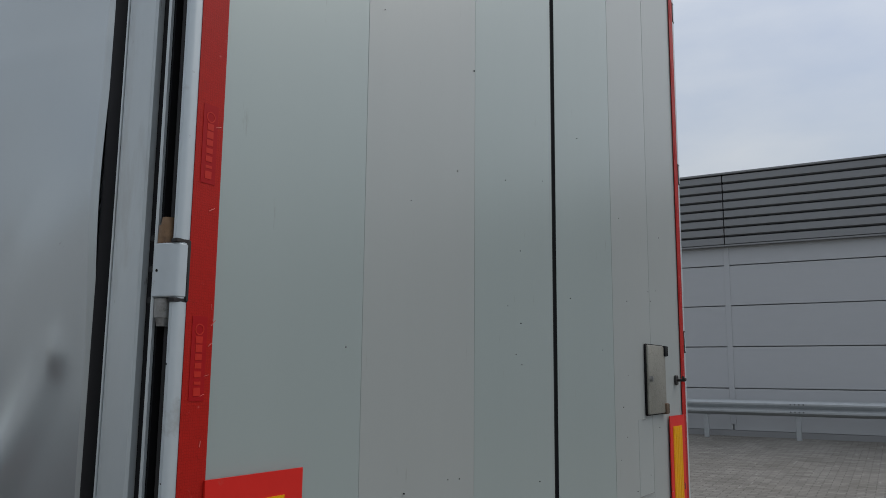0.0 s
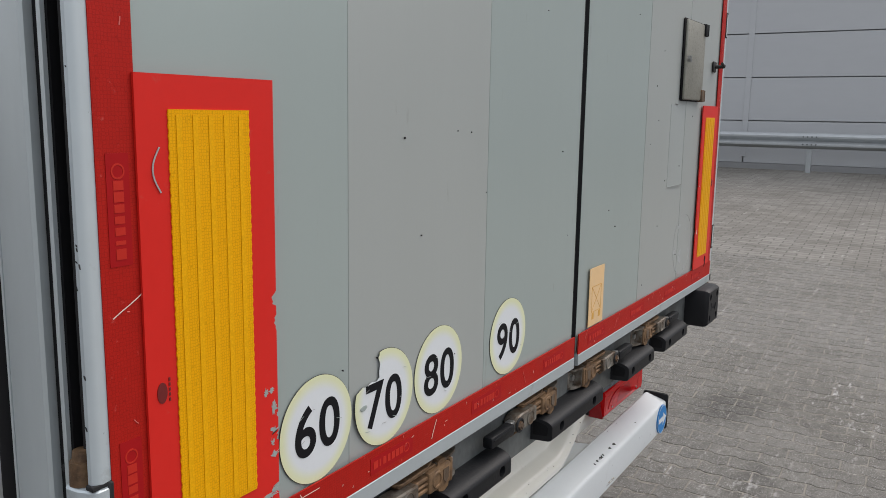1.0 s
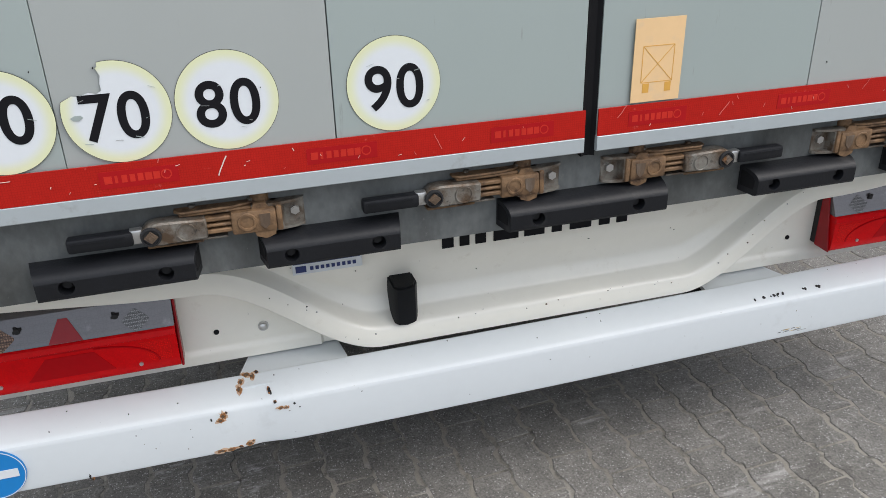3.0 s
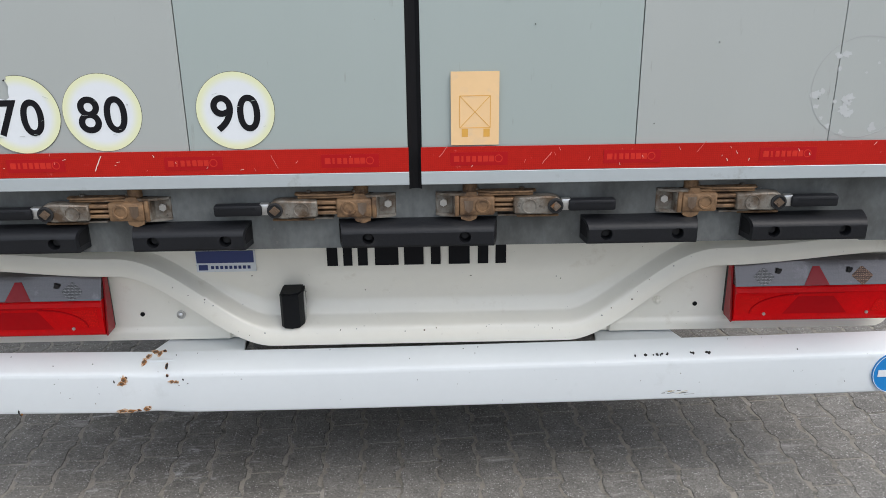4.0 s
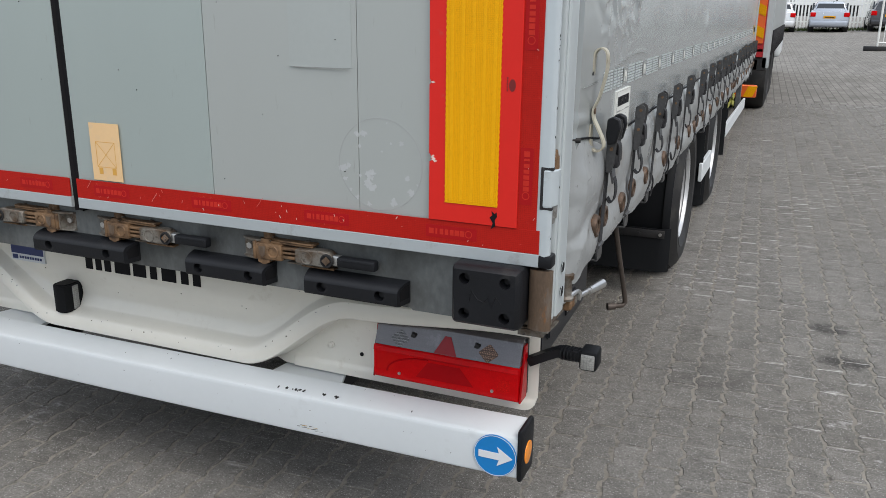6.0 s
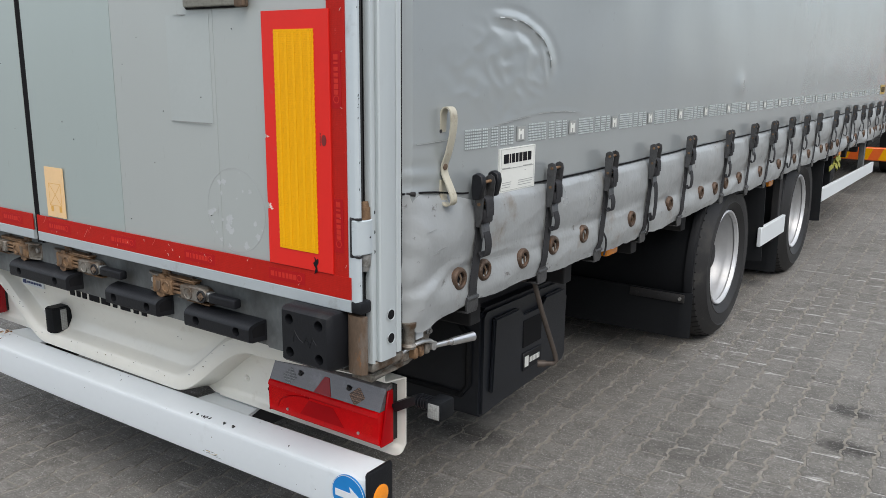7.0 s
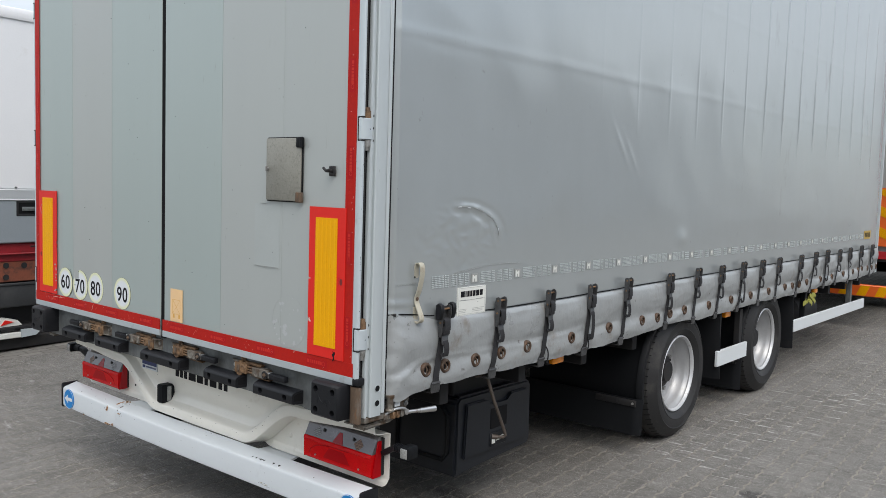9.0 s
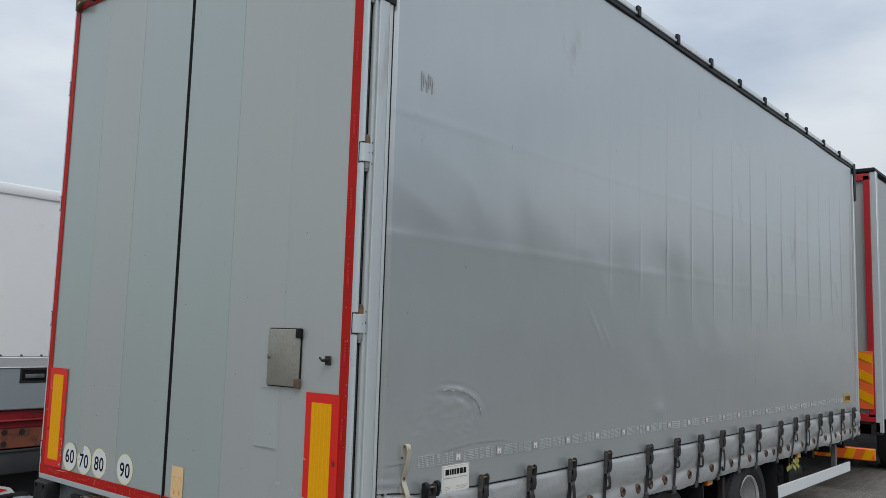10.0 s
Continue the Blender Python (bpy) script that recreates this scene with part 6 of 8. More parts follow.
def strap(s, y, parent, n):
    """Over-centre buckle on a black webbing strap, hooked under the flap."""
    rnd = random.Random(100 + n)
    near = n < 8
    x = max(skirt_x(y, 1.16, s), skirt_x(y, 1.10, s), skirt_x(y - 0.02, 1.12, s), skirt_x(y + 0.02, 1.12, s)) + 0.003
    g = new("tension_strap")
    g.parent = parent
    tagged(g, "black webbing strap with a steel over-centre buckle")
    lean = -0.026 + rnd.uniform(-0.006, 0.006)
    dz = rnd.uniform(-0.008, 0.008) if n > 1 else 0.0

    def X(a, b):
        return sorted((s * a, s * b))

    def cheek(y0, y1):
        pts = [(1.100, 0.002), (1.100, 0.014), (1.122, 0.022), (1.180, 0.026), (1.215, 0.030), (1.228, 0.026), (1.233, 0.016), (1.228, 0.004), (1.210, 0.000)]
        prism(bm, [(s * (x + u), z + dz) for z, u in pts], y0, y1, "y")

    for sg in (-1, 1):
        bm = B()
        cheek(y + sg * 0.0235 - 0.0018, y + sg * 0.0235 + 0.0018)
        part("cheek", bm, BUCKLE, g)
    bm = B()
    box(bm, *X(x, x + 0.004), y - 0.0235, y + 0.0235, 1.105 + dz, 1.226 + dz, 0.001)
    part("buckle", bm, BUCKLE, g)
    bm = B()
    prism(bm, [(s * (x + u), z + dz) for z, u in ((1.112, 0.012), (1.108, 0.016), (1.072, 0.022), (1.070, 0.018), (1.104, 0.010))], y - 0.019, y + 0.019, "y")
    part("tongue", bm, BUCKLE, g)
    for z, u in ((1.216, 0.016), (1.160, 0.013)):
        bm = B()
        cyl(bm, (s * (x + u), y - 0.028, z + dz), (s * (x + u), y + 0.028, z + dz), 0.0045, 10)
        part("pin", bm, RUSTY, g)
    bm = B()
    box(bm, *X(x + 0.008, x + 0.030), y - 0.0195, y + 0.0195, 1.110 + dz, 1.146 + dz, 0.006, 2)
    ribbon(bm, curve([(s * (x + 0.012), y, 1.178 + dz), (s * (x + 0.026), y, 1.172 + dz), (s * (x + 0.030), y, 1.152 + dz), (s * (x + 0.030), y, 1.128 + dz)], 4), (0, 1, 0), 0.035, 0.004)
    part("webbing_roll", bm, WEB, g)
    bm = B()
    zlow = skirt_low(y + lean) + 0.012
    run = []
    for k in range(15):
        z = 1.112 + (zlow - 1.112) * k / 14
        yy = y + lean * smooth(0, 14, k)
        run.append((max(skirt_x(yy, z, s), skirt_x(yy - 0.018, z, s), skirt_x(yy + 0.018, z, s)) + 0.003, yy, z))
    hull = []
    for k, (a, yy, z) in enumerate(run):        # taut webbing bridges the hollows
        best = a
        for i in range(k):
            for j in range(k + 1, 15):
                best = max(best, run[i][0] + (run[j][0] - run[i][0]) * (k - i) / (j - i))
        hull.append((s * best, yy, z))
    run = hull
    ribbon(bm, run, (0, 1, 0), 0.036, 0.0025)
    part("webbing", bm, WEB, g)
    # slack tail of the webbing, looped back under the tongue
    bm = B()
    ln = rnd.uniform(0.042, 0.075) if n % 5 != 3 else rnd.uniform(0.10, 0.15)
    xw = x + 0.006
    tail = [(s * (x + 0.016), y, 1.090 + dz), (s * (x + 0.022), y + 0.003, 1.076 + dz), (s * (x + 0.025), y + 0.005, 1.076 + dz - 0.45 * ln), (s * (x + 0.021), y + 0.005, 1.076 + dz - 0.9 * ln), (s * (x + 0.012), y + 0.003, 1.076 + dz - ln), (s * (x + 0.005), y + 0.001, 1.076 + dz - 0.8 * ln)]
    ribbon(bm, curve(tail, 4), (0, 1, 0.0), 0.030, 0.0026)
    part("slack_tail", bm, WEB, g)
    # flat hook that grips the hem
    bm = B()
    xh = skirt_x(y + lean, zlow, s) + 0.004
    yh = y + lean
    prism(bm, [(yh - 0.019, zlow + 0.016), (yh + 0.019, zlow + 0.016), (yh + 0.027, zlow), (yh + 0.027, zlow - 0.026), (yh + 0.016, zlow - 0.034), (yh - 0.016, zlow - 0.034), (yh - 0.027, zlow - 0.026), (yh - 0.027, zlow)], *X(xh, xh + 0.005), "x")
    cyl(bm, (s * (xh + 0.004), yh - 0.026, zlow + 0.004), (s * (xh + 0.004), yh + 0.026, zlow + 0.004), 0.0055, 8)
    box(bm, *X(xh - 0.040, xh + 0.004), yh - 0.024, yh + 0.024, zlow - 0.036, zlow - 0.031, 0.001)
    part("hook", bm, BUCKLE, g)
    if n == 0:
        for y0, y1 in ((y - 0.046, y - 0.027), (y + 0.030, y + 0.050)):
            bm = B()
            prism(bm, [(s * (x + u), z) for z, u in ((1.172, 0.004), (1.176, 0.026), (1.215, 0.036), (1.236, 0.032), (1.243, 0.016), (1.236, 0.002), (1.20, 0.0))], y0, y1, "y")
            bmesh.ops.bevel(bm, geom=bm.edges[:], offset=0.003, segments=1, affect="EDGES")
            part("latch_cover", bm, RUBBER, g)


side_curtain(1, STRAPS, eyelet_row(7.9))
side_curtain(-1, STRAPS[:3], eyelet_row(1.4))

# roof with its edge rails and clips
bm = B()
ys = steps(0.03, LEN + 0.03, 60)
prof = [(-1.325, 4.03), (-1.320, 4.07), (-1.26, 4.09), (0.0, 4.11), (1.26, 4.09), (1.320, 4.07), (1.325, 4.03)]
grid = [[bm.verts.new((x, y, z + 0.004 * math.sin(y * 9) * (abs(x) < 1.29))) for x, z in prof] for y in ys]
for p, q in zip(grid, grid[1:]):
    for i in range(len(prof) - 1):
        bm.faces.new((p[i], p[i + 1], q[i + 1], q[i]))
thicken(bm, -0.004)
roof = part("roof_sheet", bm, ROOF, trailer, "pale tarpaulin roof sheet")
for s in (-1, 1):
    bm = B()
    box(bm, *sorted((s * 1.302, s * 1.334)), 0.05, LEN + 0.02, 3.982, 4.016, 0.005)
    box(bm, *sorted((s * 1.302, s * 1.340)), 0.05, LEN + 0.02, 4.020, 4.041, 0.004, mi=1)
    rail_ = part("roof_rail", bm, [RUBBER, FRAME], trailer, "black curtain rail under an aluminium roof edge")
    y = 0.6
    while y < LEN:
        bm = B()
        box(bm, *sorted((s * 1.325, s * 1.348)), y - 0.022, y + 0.022, 4.01, 4.082, 0.004)
        part("roof_clip", bm, RUBBER, rail_)
        y += 0.62
    # front corner post and its flap
    bm = B()
    box(bm, *sorted((s * 1.275, s * 1.328)), LEN, LEN + 0.055, 0.90, 4.0, 0.004)
    part("front_post", bm, POST, trailer)
    bm = B()
    prism(bm, [(LEN - 0.01, 4.05), (LEN + 0.09, 4.06), (LEN + 0.095, 3.62), (LEN + 0.02, 3.60), (LEN + 0.01, 3.80)], *sorted((s * 1.29, s * 1.340)), "x")
    part("corner_flap", bm, RUBBER, trailer)
bm = B()
box(bm, -1.28, 1.28, LEN + 0.005, LEN + 0.045, 0.90, 4.04)
part("front_wall", bm, FRAME, trailer)
# top corner bracket with yellow cord
bm = B()
box(bm, -1.285, -1.245, -0.03, 0.02, 3.84, 3.93, 0.004)
sweep(bm, [(-1.25, -0.03, 3.86), (-1.20, -0.05, 3.845), (-1.16, -0.04, 3.87)], ring(0.012, 8), (0, 1, 0))
tb = part("top_bracket", bm, RUST, trailer, "rusty bracket at the top corner")
bm = B()
prism(bm, [(-1.22, 3.93), (-1.05, 3.945), (-1.03, 3.90), (-1.06, 3.868), (-1.13, 3.885), (-1.19, 3.915)], -0.05, -0.01)
part("bracket_cover", bm, WHITE, tb)
bm = B()
box(bm, -1.085, -1.055, -0.056, -0.012, 3.858, 3.90, 0.006)
box(bm, -1.055, -0.98, -0.04, -0.012, 3.918, 3.932, 0.003)
part("bracket_end", bm, RUBBER, tb)
bm = B()
for k in range(3):
    sweep(bm, [(-1.225 + 0.014 * k, -0.032, 3.885), (-1.222 + 0.014 * k, -0.045, 3.865), (-1.226 + 0.014 * k, -0.035, 3.848)], ring(0.004, 6), (0, 1, 0))
part("yellow_cord", bm, YELLOW, tb)


# curtain tensioner at the rear foot
def tensioner(s):
    def X(a, b):
        return sorted((s * a, s * b))

    bm = B()
    box(bm, *X(1.25, 1.312), 0.155, 0.290, 0.800, 0.822, 0.003)
    prism(bm, [(0.195, 0.822), (0.285, 0.800), (0.315, 0.806), (0.335, 0.850), (0.345, 0.905), (0.30, 0.900), (0.27, 0.860), (0.20, 0.862)], *X(1.268, 1.276), "x")
    t = part("curtain_tensioner", bm, ZINC, trailer, "galvanised curtain tensioner with a bright lever")
    bm = B()
    lathe(bm, [(0.0, 0.835), (0.017, 0.836), (0.019, 0.842), (0.0135, 0.848), (0.0135, 0.884), (0.018, 0.890), (0.018, 0.900), (0.0, 0.901)], (s * 1.318, 0.180, 0), 18, axis="z")
    part("roller", bm, ZINC, t)
    bm = B()
    box(bm, *X(1.312, 1.316), 0.212, 0.242, 0.846, 0.888, 0.001)
    part("flap_tab", bm, WHITE, t)
    for y, z in ((0.262, 0.848), (0.318, 0.866), (0.316, 0.836)):
        bm = B()
        lathe(bm, [(0.011, s * 1.276), (0.0105, s * 1.280), (0.0055, s * 1.282), (0.005, s * 1.287), (0.0, s * 1.287)], (0, y, z), 12)
        part("bolt", bm, STEEL, t)
    for y in (0.188, 0.212, 0.236):
        bm = B()
        box(bm, *X(1.308, 1.330), y, y + 0.017, 0.804, 0.832, 0.004, 1)
        part("link", bm, RUSTY if y < 0.22 else ZINC, t)
    bm = B()
    sweep(bm, curve([(s * 1.300, 0.165, 0.818), (s * 1.326, 0.195, 0.842), (s * 1.334, 0.235, 0.842), (s * 1.330, 0.268, 0.826), (s * 1.325, 0.29, 0.812)], 5), ring(0.0055, 8), (0, 0, 1))
    part("spring_arm", bm, BRIGHT, t)
    bm = B()
    lathe(bm, [(0.012, s * 1.326), (0.012, s * 1.336), (0.0, s * 1.338)], (0, 0.262, 0.822), 14)
    cyl(bm, (s * 1.330, 0.262, 0.820), (s * 1.342, 0.330, 0.816), 0.0065, 10, 0.008)
    cyl(bm, (s * 1.342, 0.326, 0.816), (s * 1.358, 0.405, 0.813), 0.0100, 14, 0.0125)
    part("lever", bm, BRIGHT, t)
    bm = B()
    prism(bm, [(0.06, 0.780), (0.20, 0.786), (0.25, 0.800), (0.20, 0.805), (0.06, 0.800)], *X(1.24, 1.300), "x")
    part("foot_plate", bm, ZINC, t)


tensioner(1), tensioner(-1)

# ---- running gear ----
TYRE_R = 0.433
AXLES = (2.985, 4.63)


def wheel(s, y):
    w = new("wheel")
    w.parent = trailer
    tagged(w, "wide black tyre on a deep dished silver steel rim")
    c = (0, y, ground_z(s * 1.1, y) + TYRE_R - 0.003)
    bm = B()
    prof = [(0.243, 1.222), (0.252, 1.254), (0.268, 1.272), (0.292, 1.283), (0.296, 1.2865), (0.300, 1.284), (0.330, 1.288), (0.352, 1.286), (0.356, 1.2885), (0.360, 1.285), (0.392, 1.270), (0.414, 1.248), (0.418, 1.246), (0.420, 1.240), (0.4265, 1.222)]
    for g in (1.165, 1.085, 1.005, 0.925):
        prof += [(0.433, g + 0.034), (0.433, g + 0.006), (0.420, g + 0.004), (0.420, g - 0.004), (0.433, g - 0.006), (0.433, g - 0.034)]
    prof += [(0.428, 0.87), (0.405, 0.835), (0.33, 0.815), (0.25, 0.84)]
    lathe(bm, [(r, s * h) for r, h in prof], c, 84)
    for v in bm.verts:
        v.co.z = max(v.co.z, ground_z(s * 1.1, y))
    part("tyre", bm, TYRE, w, angle=24)
    # tread blocks notched into the shoulder
    bm = B()
    for k in range(60):
        a = 2 * math.pi * k / 60
        if math.sin(a) < -0.975:
            continue
        p = [Vector((s * h, y + r * math.cos(a + t), c[2] + r * math.sin(a + t))) for r, h, t in ((0.4285, 1.215, -0.006), (0.4285, 1.215, 0.006), (0.4165, 1.251, 0.006), (0.4165, 1.251, -0.006))]
        out_ = Vector((s * 0.0008, 0.0012 * math.cos(a), 0.0012 * math.sin(a)))
        lo = [bm.verts.new(q - 3 * out_) for q in p]
        hi = [bm.verts.new(q + out_) for q in p]
        bm.faces.new(lo[::-1])
        bm.faces.new(hi)
        for i in range(4):
            bm.faces.new((lo[i], lo[(i + 1) % 4], hi[(i + 1) % 4], hi[i]))
    part("shoulder_sipes", bm, SEAL, w)
    bm = B()
    prof = [(0.243, 1.246), (0.236, 1.241), (0.2335, 1.232), (0.227, 1.224), (0.223, 1.205), (0.219, 1.180), (0.210, 1.166), (0.205, 1.168), (0.200, 1.160), (0.197, 1.146), (0.186, 1.140), (0.165, 1.133), (0.140, 1.133), (0.118, 1.136), (0.105, 1.135)]
    lathe(bm, [(r, s * h) for r, h in prof], c, 64)
    rim_ = part("rim", bm, RIM, w)
    bm = B()
    lathe(bm, [(r, s * h) for r, h in ((0.244, 1.236), (0.2525, 1.256), (0.2515, 1.264), (0.246, 1.268), (0.240, 1.265), (0.2345, 1.248))], c, 72)
    part("rim_lip", bm, RIM_LIP, rim_)
    bm = B()
    lathe(bm, [(r, s * h) for r, h in ((0.108, 1.130), (0.106, 1.165), (0.085, 1.178), (0.070, 1.178), (0.066, 1.198), (0.0, 1.200))], c, 32)
    part("hub", bm, CHASSIS, w)
    for k in range(10):
        a = 2 * math.pi * k / 10
        bm = B()
        p = Vector((s * 1.128, y + 0.133 * math.cos(a), c[2] + 0.133 * math.sin(a)))
        cyl(bm, p, p + Vector((s * 0.034, 0, 0)), 0.013, 6)
        part("wheel_nut", bm, STEEL, w)
        bm = B()
        p = Vector((s * 1.1335, y + 0.174 * math.cos(a + 0.3), c[2] + 0.174 * math.sin(a + 0.3)))
        cyl(bm, p, p + Vector((s * 0.0030, 0, 0)), 0.014, 14)
        part("vent_hole", bm, SEAL, w)


for y in AXLES:
    for s in (1, -1):
        wheel(s, y)
    bm = B()
    cyl(bm, (-1.0, y, 0.535), (1.0, y, 0.535), 0.07, 18)
    part("axle", bm, CHASSIS, trailer)

for s in (-1, 1):
    bm = B()
    box(bm, *sorted((s * 0.42, s * 0.56)), 0.30, 8.2, 0.55, 0.86, 0.01)
    part("frame_rail", bm, CHASSIS, trailer)
    bm = B()
    box(bm, *sorted((s * 1.13, s * 1.20)), 0.22, 8.2, 0.84, 0.90, 0.004)
    part("side_rave", bm, CHASSIS, trailer)
for y in steps(0.6, 7.8, 12):
    bm = B()
    box(bm, -1.22, 1.22, y, y + 0.06, 0.76, 0.868, 0.004)
    part("cross_member", bm, CHASSIS, trailer)


def mudguard(s, y):
    """Plastic guard close round the tyre, its rear end bolted to a hanging flap."""
    z0 = ground_z(s * 1.1, y) + TYRE_R

    def arc(r, a0, a1, n):
        return [(y + 1.05 * r * math.cos(a), z0 + r * math.sin(a)) for a in steps(radians(a0), radians(a1), n)]
    bm = B()
    prism(bm, arc(0.500, 192, 52, 24) + arc(0.488, 192, 52, 24)[::-1], *sorted((s * 0.45, s * 1.250)), "x")
    g = part("mudguard", bm, PLASTIC, trailer, "black plastic mudguard with hanging flap")
    bm = B()                            # rolled outer lip, wider towards the rear
    n = 26
    outer, inner = arc(0.512, 194, 58, n), [(y + 1.05 * (0.470 - 0.012 * i / n) * math.cos(a), z0 + (0.470 - 0.012 * i / n) * math.sin(a)) for i, a in enumerate(steps(radians(194), radians(58), n))]
    rows_ = []
    for (ya, za), (yb, zb) in zip(outer, inner):
        rows_.append([bm.verts.new((s * x, ya + (yb - ya) * u, za + (zb - za) * u)) for x, u in ((1.236, 0.0), (1.262, 0.10), (1.272, 0.30), (1.270, 0.80), (1.252, 1.0), (1.240, 0.95))])
    for p, q in zip(rows_, rows_[1:]):
        for i in range(6):
            bm.faces.new((p[i], p[(i + 1) % 6], q[(i + 1) % 6], q[i]))
    bm.faces.new(rows_[0][::-1])
    bm.faces.new(rows_[-1])
    part("outer_lip", bm, PLASTIC, g)
    # flap at the rear, with a rounded fold towards the wheel
    bm = B()
    yf = y - 0.565
    prism(bm, [(s * 0.45, yf), (s * 1.225, yf), (s * 1.262, yf + 0.010), (s * 1.282, yf + 0.036), (s * 1.278, yf + 0.042), (s * 1.256, yf + 0.020), (s * 1.222, yf + 0.012), (s * 0.45, yf + 0.012)], 0.235, z0 - 0.08, "z")
    flap_ = part("mud_flap", bm, PLASTIC, g, "black rubber mud flap")
    bm = B()
    box(bm, *sorted((s * 0.98, s * 1.255)), yf - 0.008, yf + 0.002, z0 - 0.125, z0 - 0.085, 0.003, 2)
    part("flap_bar", bm, CHASSIS, flap_)
    for x in (1.02, 1.13, 1.235):
        bm = B()
        cyl(bm, (s * x, yf - 0.015, z0 - 0.105), (s * x, yf - 0.006, z0 - 0.105), 0.0085, 6)
        part("bolt", bm, CHASSIS if x < 1.2 else STEEL, flap_)
    # panel that closes the front of the wheel arch
    bm = B()
    prism(bm, [(s * 0.85, y + 0.535), (s * 1.265, y + 0.560), (s * 1.302, y + 0.585), (s * 1.302, y + 0.592), (s * 1.262, y + 0.572), (s * 0.85, y + 0.547)], 0.400, 0.86, "z")
    for v in bm.verts:                  # its foot is drawn inwards
        v.co.y += 0.05 * (1 - smooth(0.40, 0.86, v.co.z))
    part("arch_panel", bm, PLASTIC, g)


for y in AXLES:
    mudguard(1, y), mudguard(-1, y)

# side guards
for s in (-1, 1):
    bm = B()
    prism(bm, [(3.560, 0.494), (4.135, 0.494), (4.135, 0.606), (3.560, 0.606)], *sorted((s * 1.282, s * 1.304)), "x")
    bmesh.ops.bevel(bm, geom=bm.edges[:], offset=0.003, segments=1, affect="EDGES")
    part("side_guard", bm, WHITE, trailer, "short white side guard plank")
    for y in (3.63, 4.05):
        bm = B()
        box(bm, *sorted((s * 1.235, s * 1.281)), y - 0.025, y + 0.025, 0.47, 0.86, 0.004)
        part("guard_strut", bm, CHASSIS, trailer)
    bm = B()
    prism(bm, [(5.26, 0.545), (7.70, 0.532), (7.70, 0.632), (5.26, 0.648)], *sorted((s * 1.286, s * 1.308)), "x")
    bmesh.ops.bevel(bm, geom=bm.edges[:], offset=0.003, segments=1, affect="EDGES")
    part("side_guard", bm, WHITE, trailer, "long white side guard plank")
    for y in (5.62, 7.20):
        bm = B()
        box(bm, *sorted((s * 1.235, s * 1.285)), y, y + 0.05, 0.53, 0.86, 0.004)
        part("guard_strut", bm, GALV if y > 6 else PLASTIC, trailer)
bm = B()
lathe(bm, [(0.0, 5.78), (0.12, 5.79), (0.160, 5.84), (0.160, 6.40), (0.12, 6.45), (0.0, 6.46)], (1.02, 0, 0.63), 28, axis="y")
part("air_tank", bm, CHASSIS, trailer, "black cylindrical air tank under the floor")
bm = B()
for k in range(16):
    a = random.Random(k).uniform(0, 6.28)
    p = Vector((1.29 + 0.012 * math.cos(a), 5.74 + 0.07 * math.sin(a * 1.7), 0.845 - 0.004 * k))
    sweep(bm, [p, p + Vector((0.01, 0.05 * math.cos(a), -0.03)), p + Vector((0.0, 0.09 * math.cos(a), -0.045))], flat(0.03, 0.004), (1, 0, 0))
part("faded_strap", bm, mat("faded_yellow_green", (0.30, 0.30, 0.06), 0.7, var=0.25), trailer, "bundled faded yellow-green strap")
for s in (1, -1):
    for y in (1.465, 3.77, 5.95):
        bm = B()
        box(bm, *sorted((s * 1.252, s * 1.284)), y - 0.050, y + 0.050, 0.828, 0.872, 0.008, 2)
        lm = part("side_marker", bm, AMBER, trailer, "amber side marker lamp")
        bm = B()
        box(bm, *sorted((s * 1.235, s * 1.254)), y - 0.058, y + 0.058, 0.822, 0.890, 0.003)
        part("holder", bm, CHASSIS, lm)
# crank rod by the storage box
bm = B()
sweep(bm, [(1.258, 0.800, 0.866), (1.290, 0.815, 0.872), (1.304, 0.828, 0.862), (1.315, 0.868, 0.755), (1.330, 0.940, 0.598), (1.331, 0.946, 0.578), (1.324, 0.942, 0.568), (1.296, 0.925, 0.566)], ring(0.0080, 10), (1, 0.2, 0))
cyl(bm, (1.302, 0.928, 0.566), (1.280, 0.914, 0.566), 0.0120, 12)
part("crank_rod", bm, ROD, trailer, "dark brown steel crank rod hanging by the box")
# dangling ties
for y0, ln in ((1.265, 0.085), (1.655, 0.075)):
    bm = B()
    x0 = skirt_x(y0, 0.93, 1) + 0.007
    sweep(bm, curve([(x0 - 0.004, y0 - 0.012, 0.955), (x0 + 0.003, y0, 0.930), (x0 + 0.002, y0 + 0.006, 0.900), (x0 - 0.003, y0 + 0.004, 0.955 - ln)], 4), ring(0.0034, 6), (1, 0, 0))
    part("loose_tie", bm, WEB, trailer)

# storage box
bm = B()
prism(bm, [(0.972, 0.285), (1.04, 0.285), (1.06, 0.315), (1.585, 0.315), (1.612, 0.345), (1.605, 0.645), (1.588, 0.672), (0.996, 0.676), (0.974, 0.65)], 0.50, 1.02, "x")
bmesh.ops.bevel(bm, geom=bm.edges[:], offset=0.012, segments=2, affect="EDGES")
sb = part("storage_box", bm, FENDER, trailer, "black plastic storage box hung under the floor")
sb.location = (0.042, -0.052, 0.026)
bm = B()
prism(bm, [(1.02, 0.365), (1.56, 0.365), (1.575, 0.60), (1.545, 0.635), (1.40, 0.635), (1.37, 0.595), (1.23, 0.595), (1.20, 0.635), (1.035, 0.635)], 1.018, 1.036, "x")
bmesh.ops.bevel(bm, geom=bm.edges[:], offset=0.006, segments=2, affect="EDGES")
part("lid", bm, FENDER, sb)
bm = B()
box(bm, 1.034, 1.039, 1.225, 1.365, 0.475, 0.58, 0.003, mi=1)
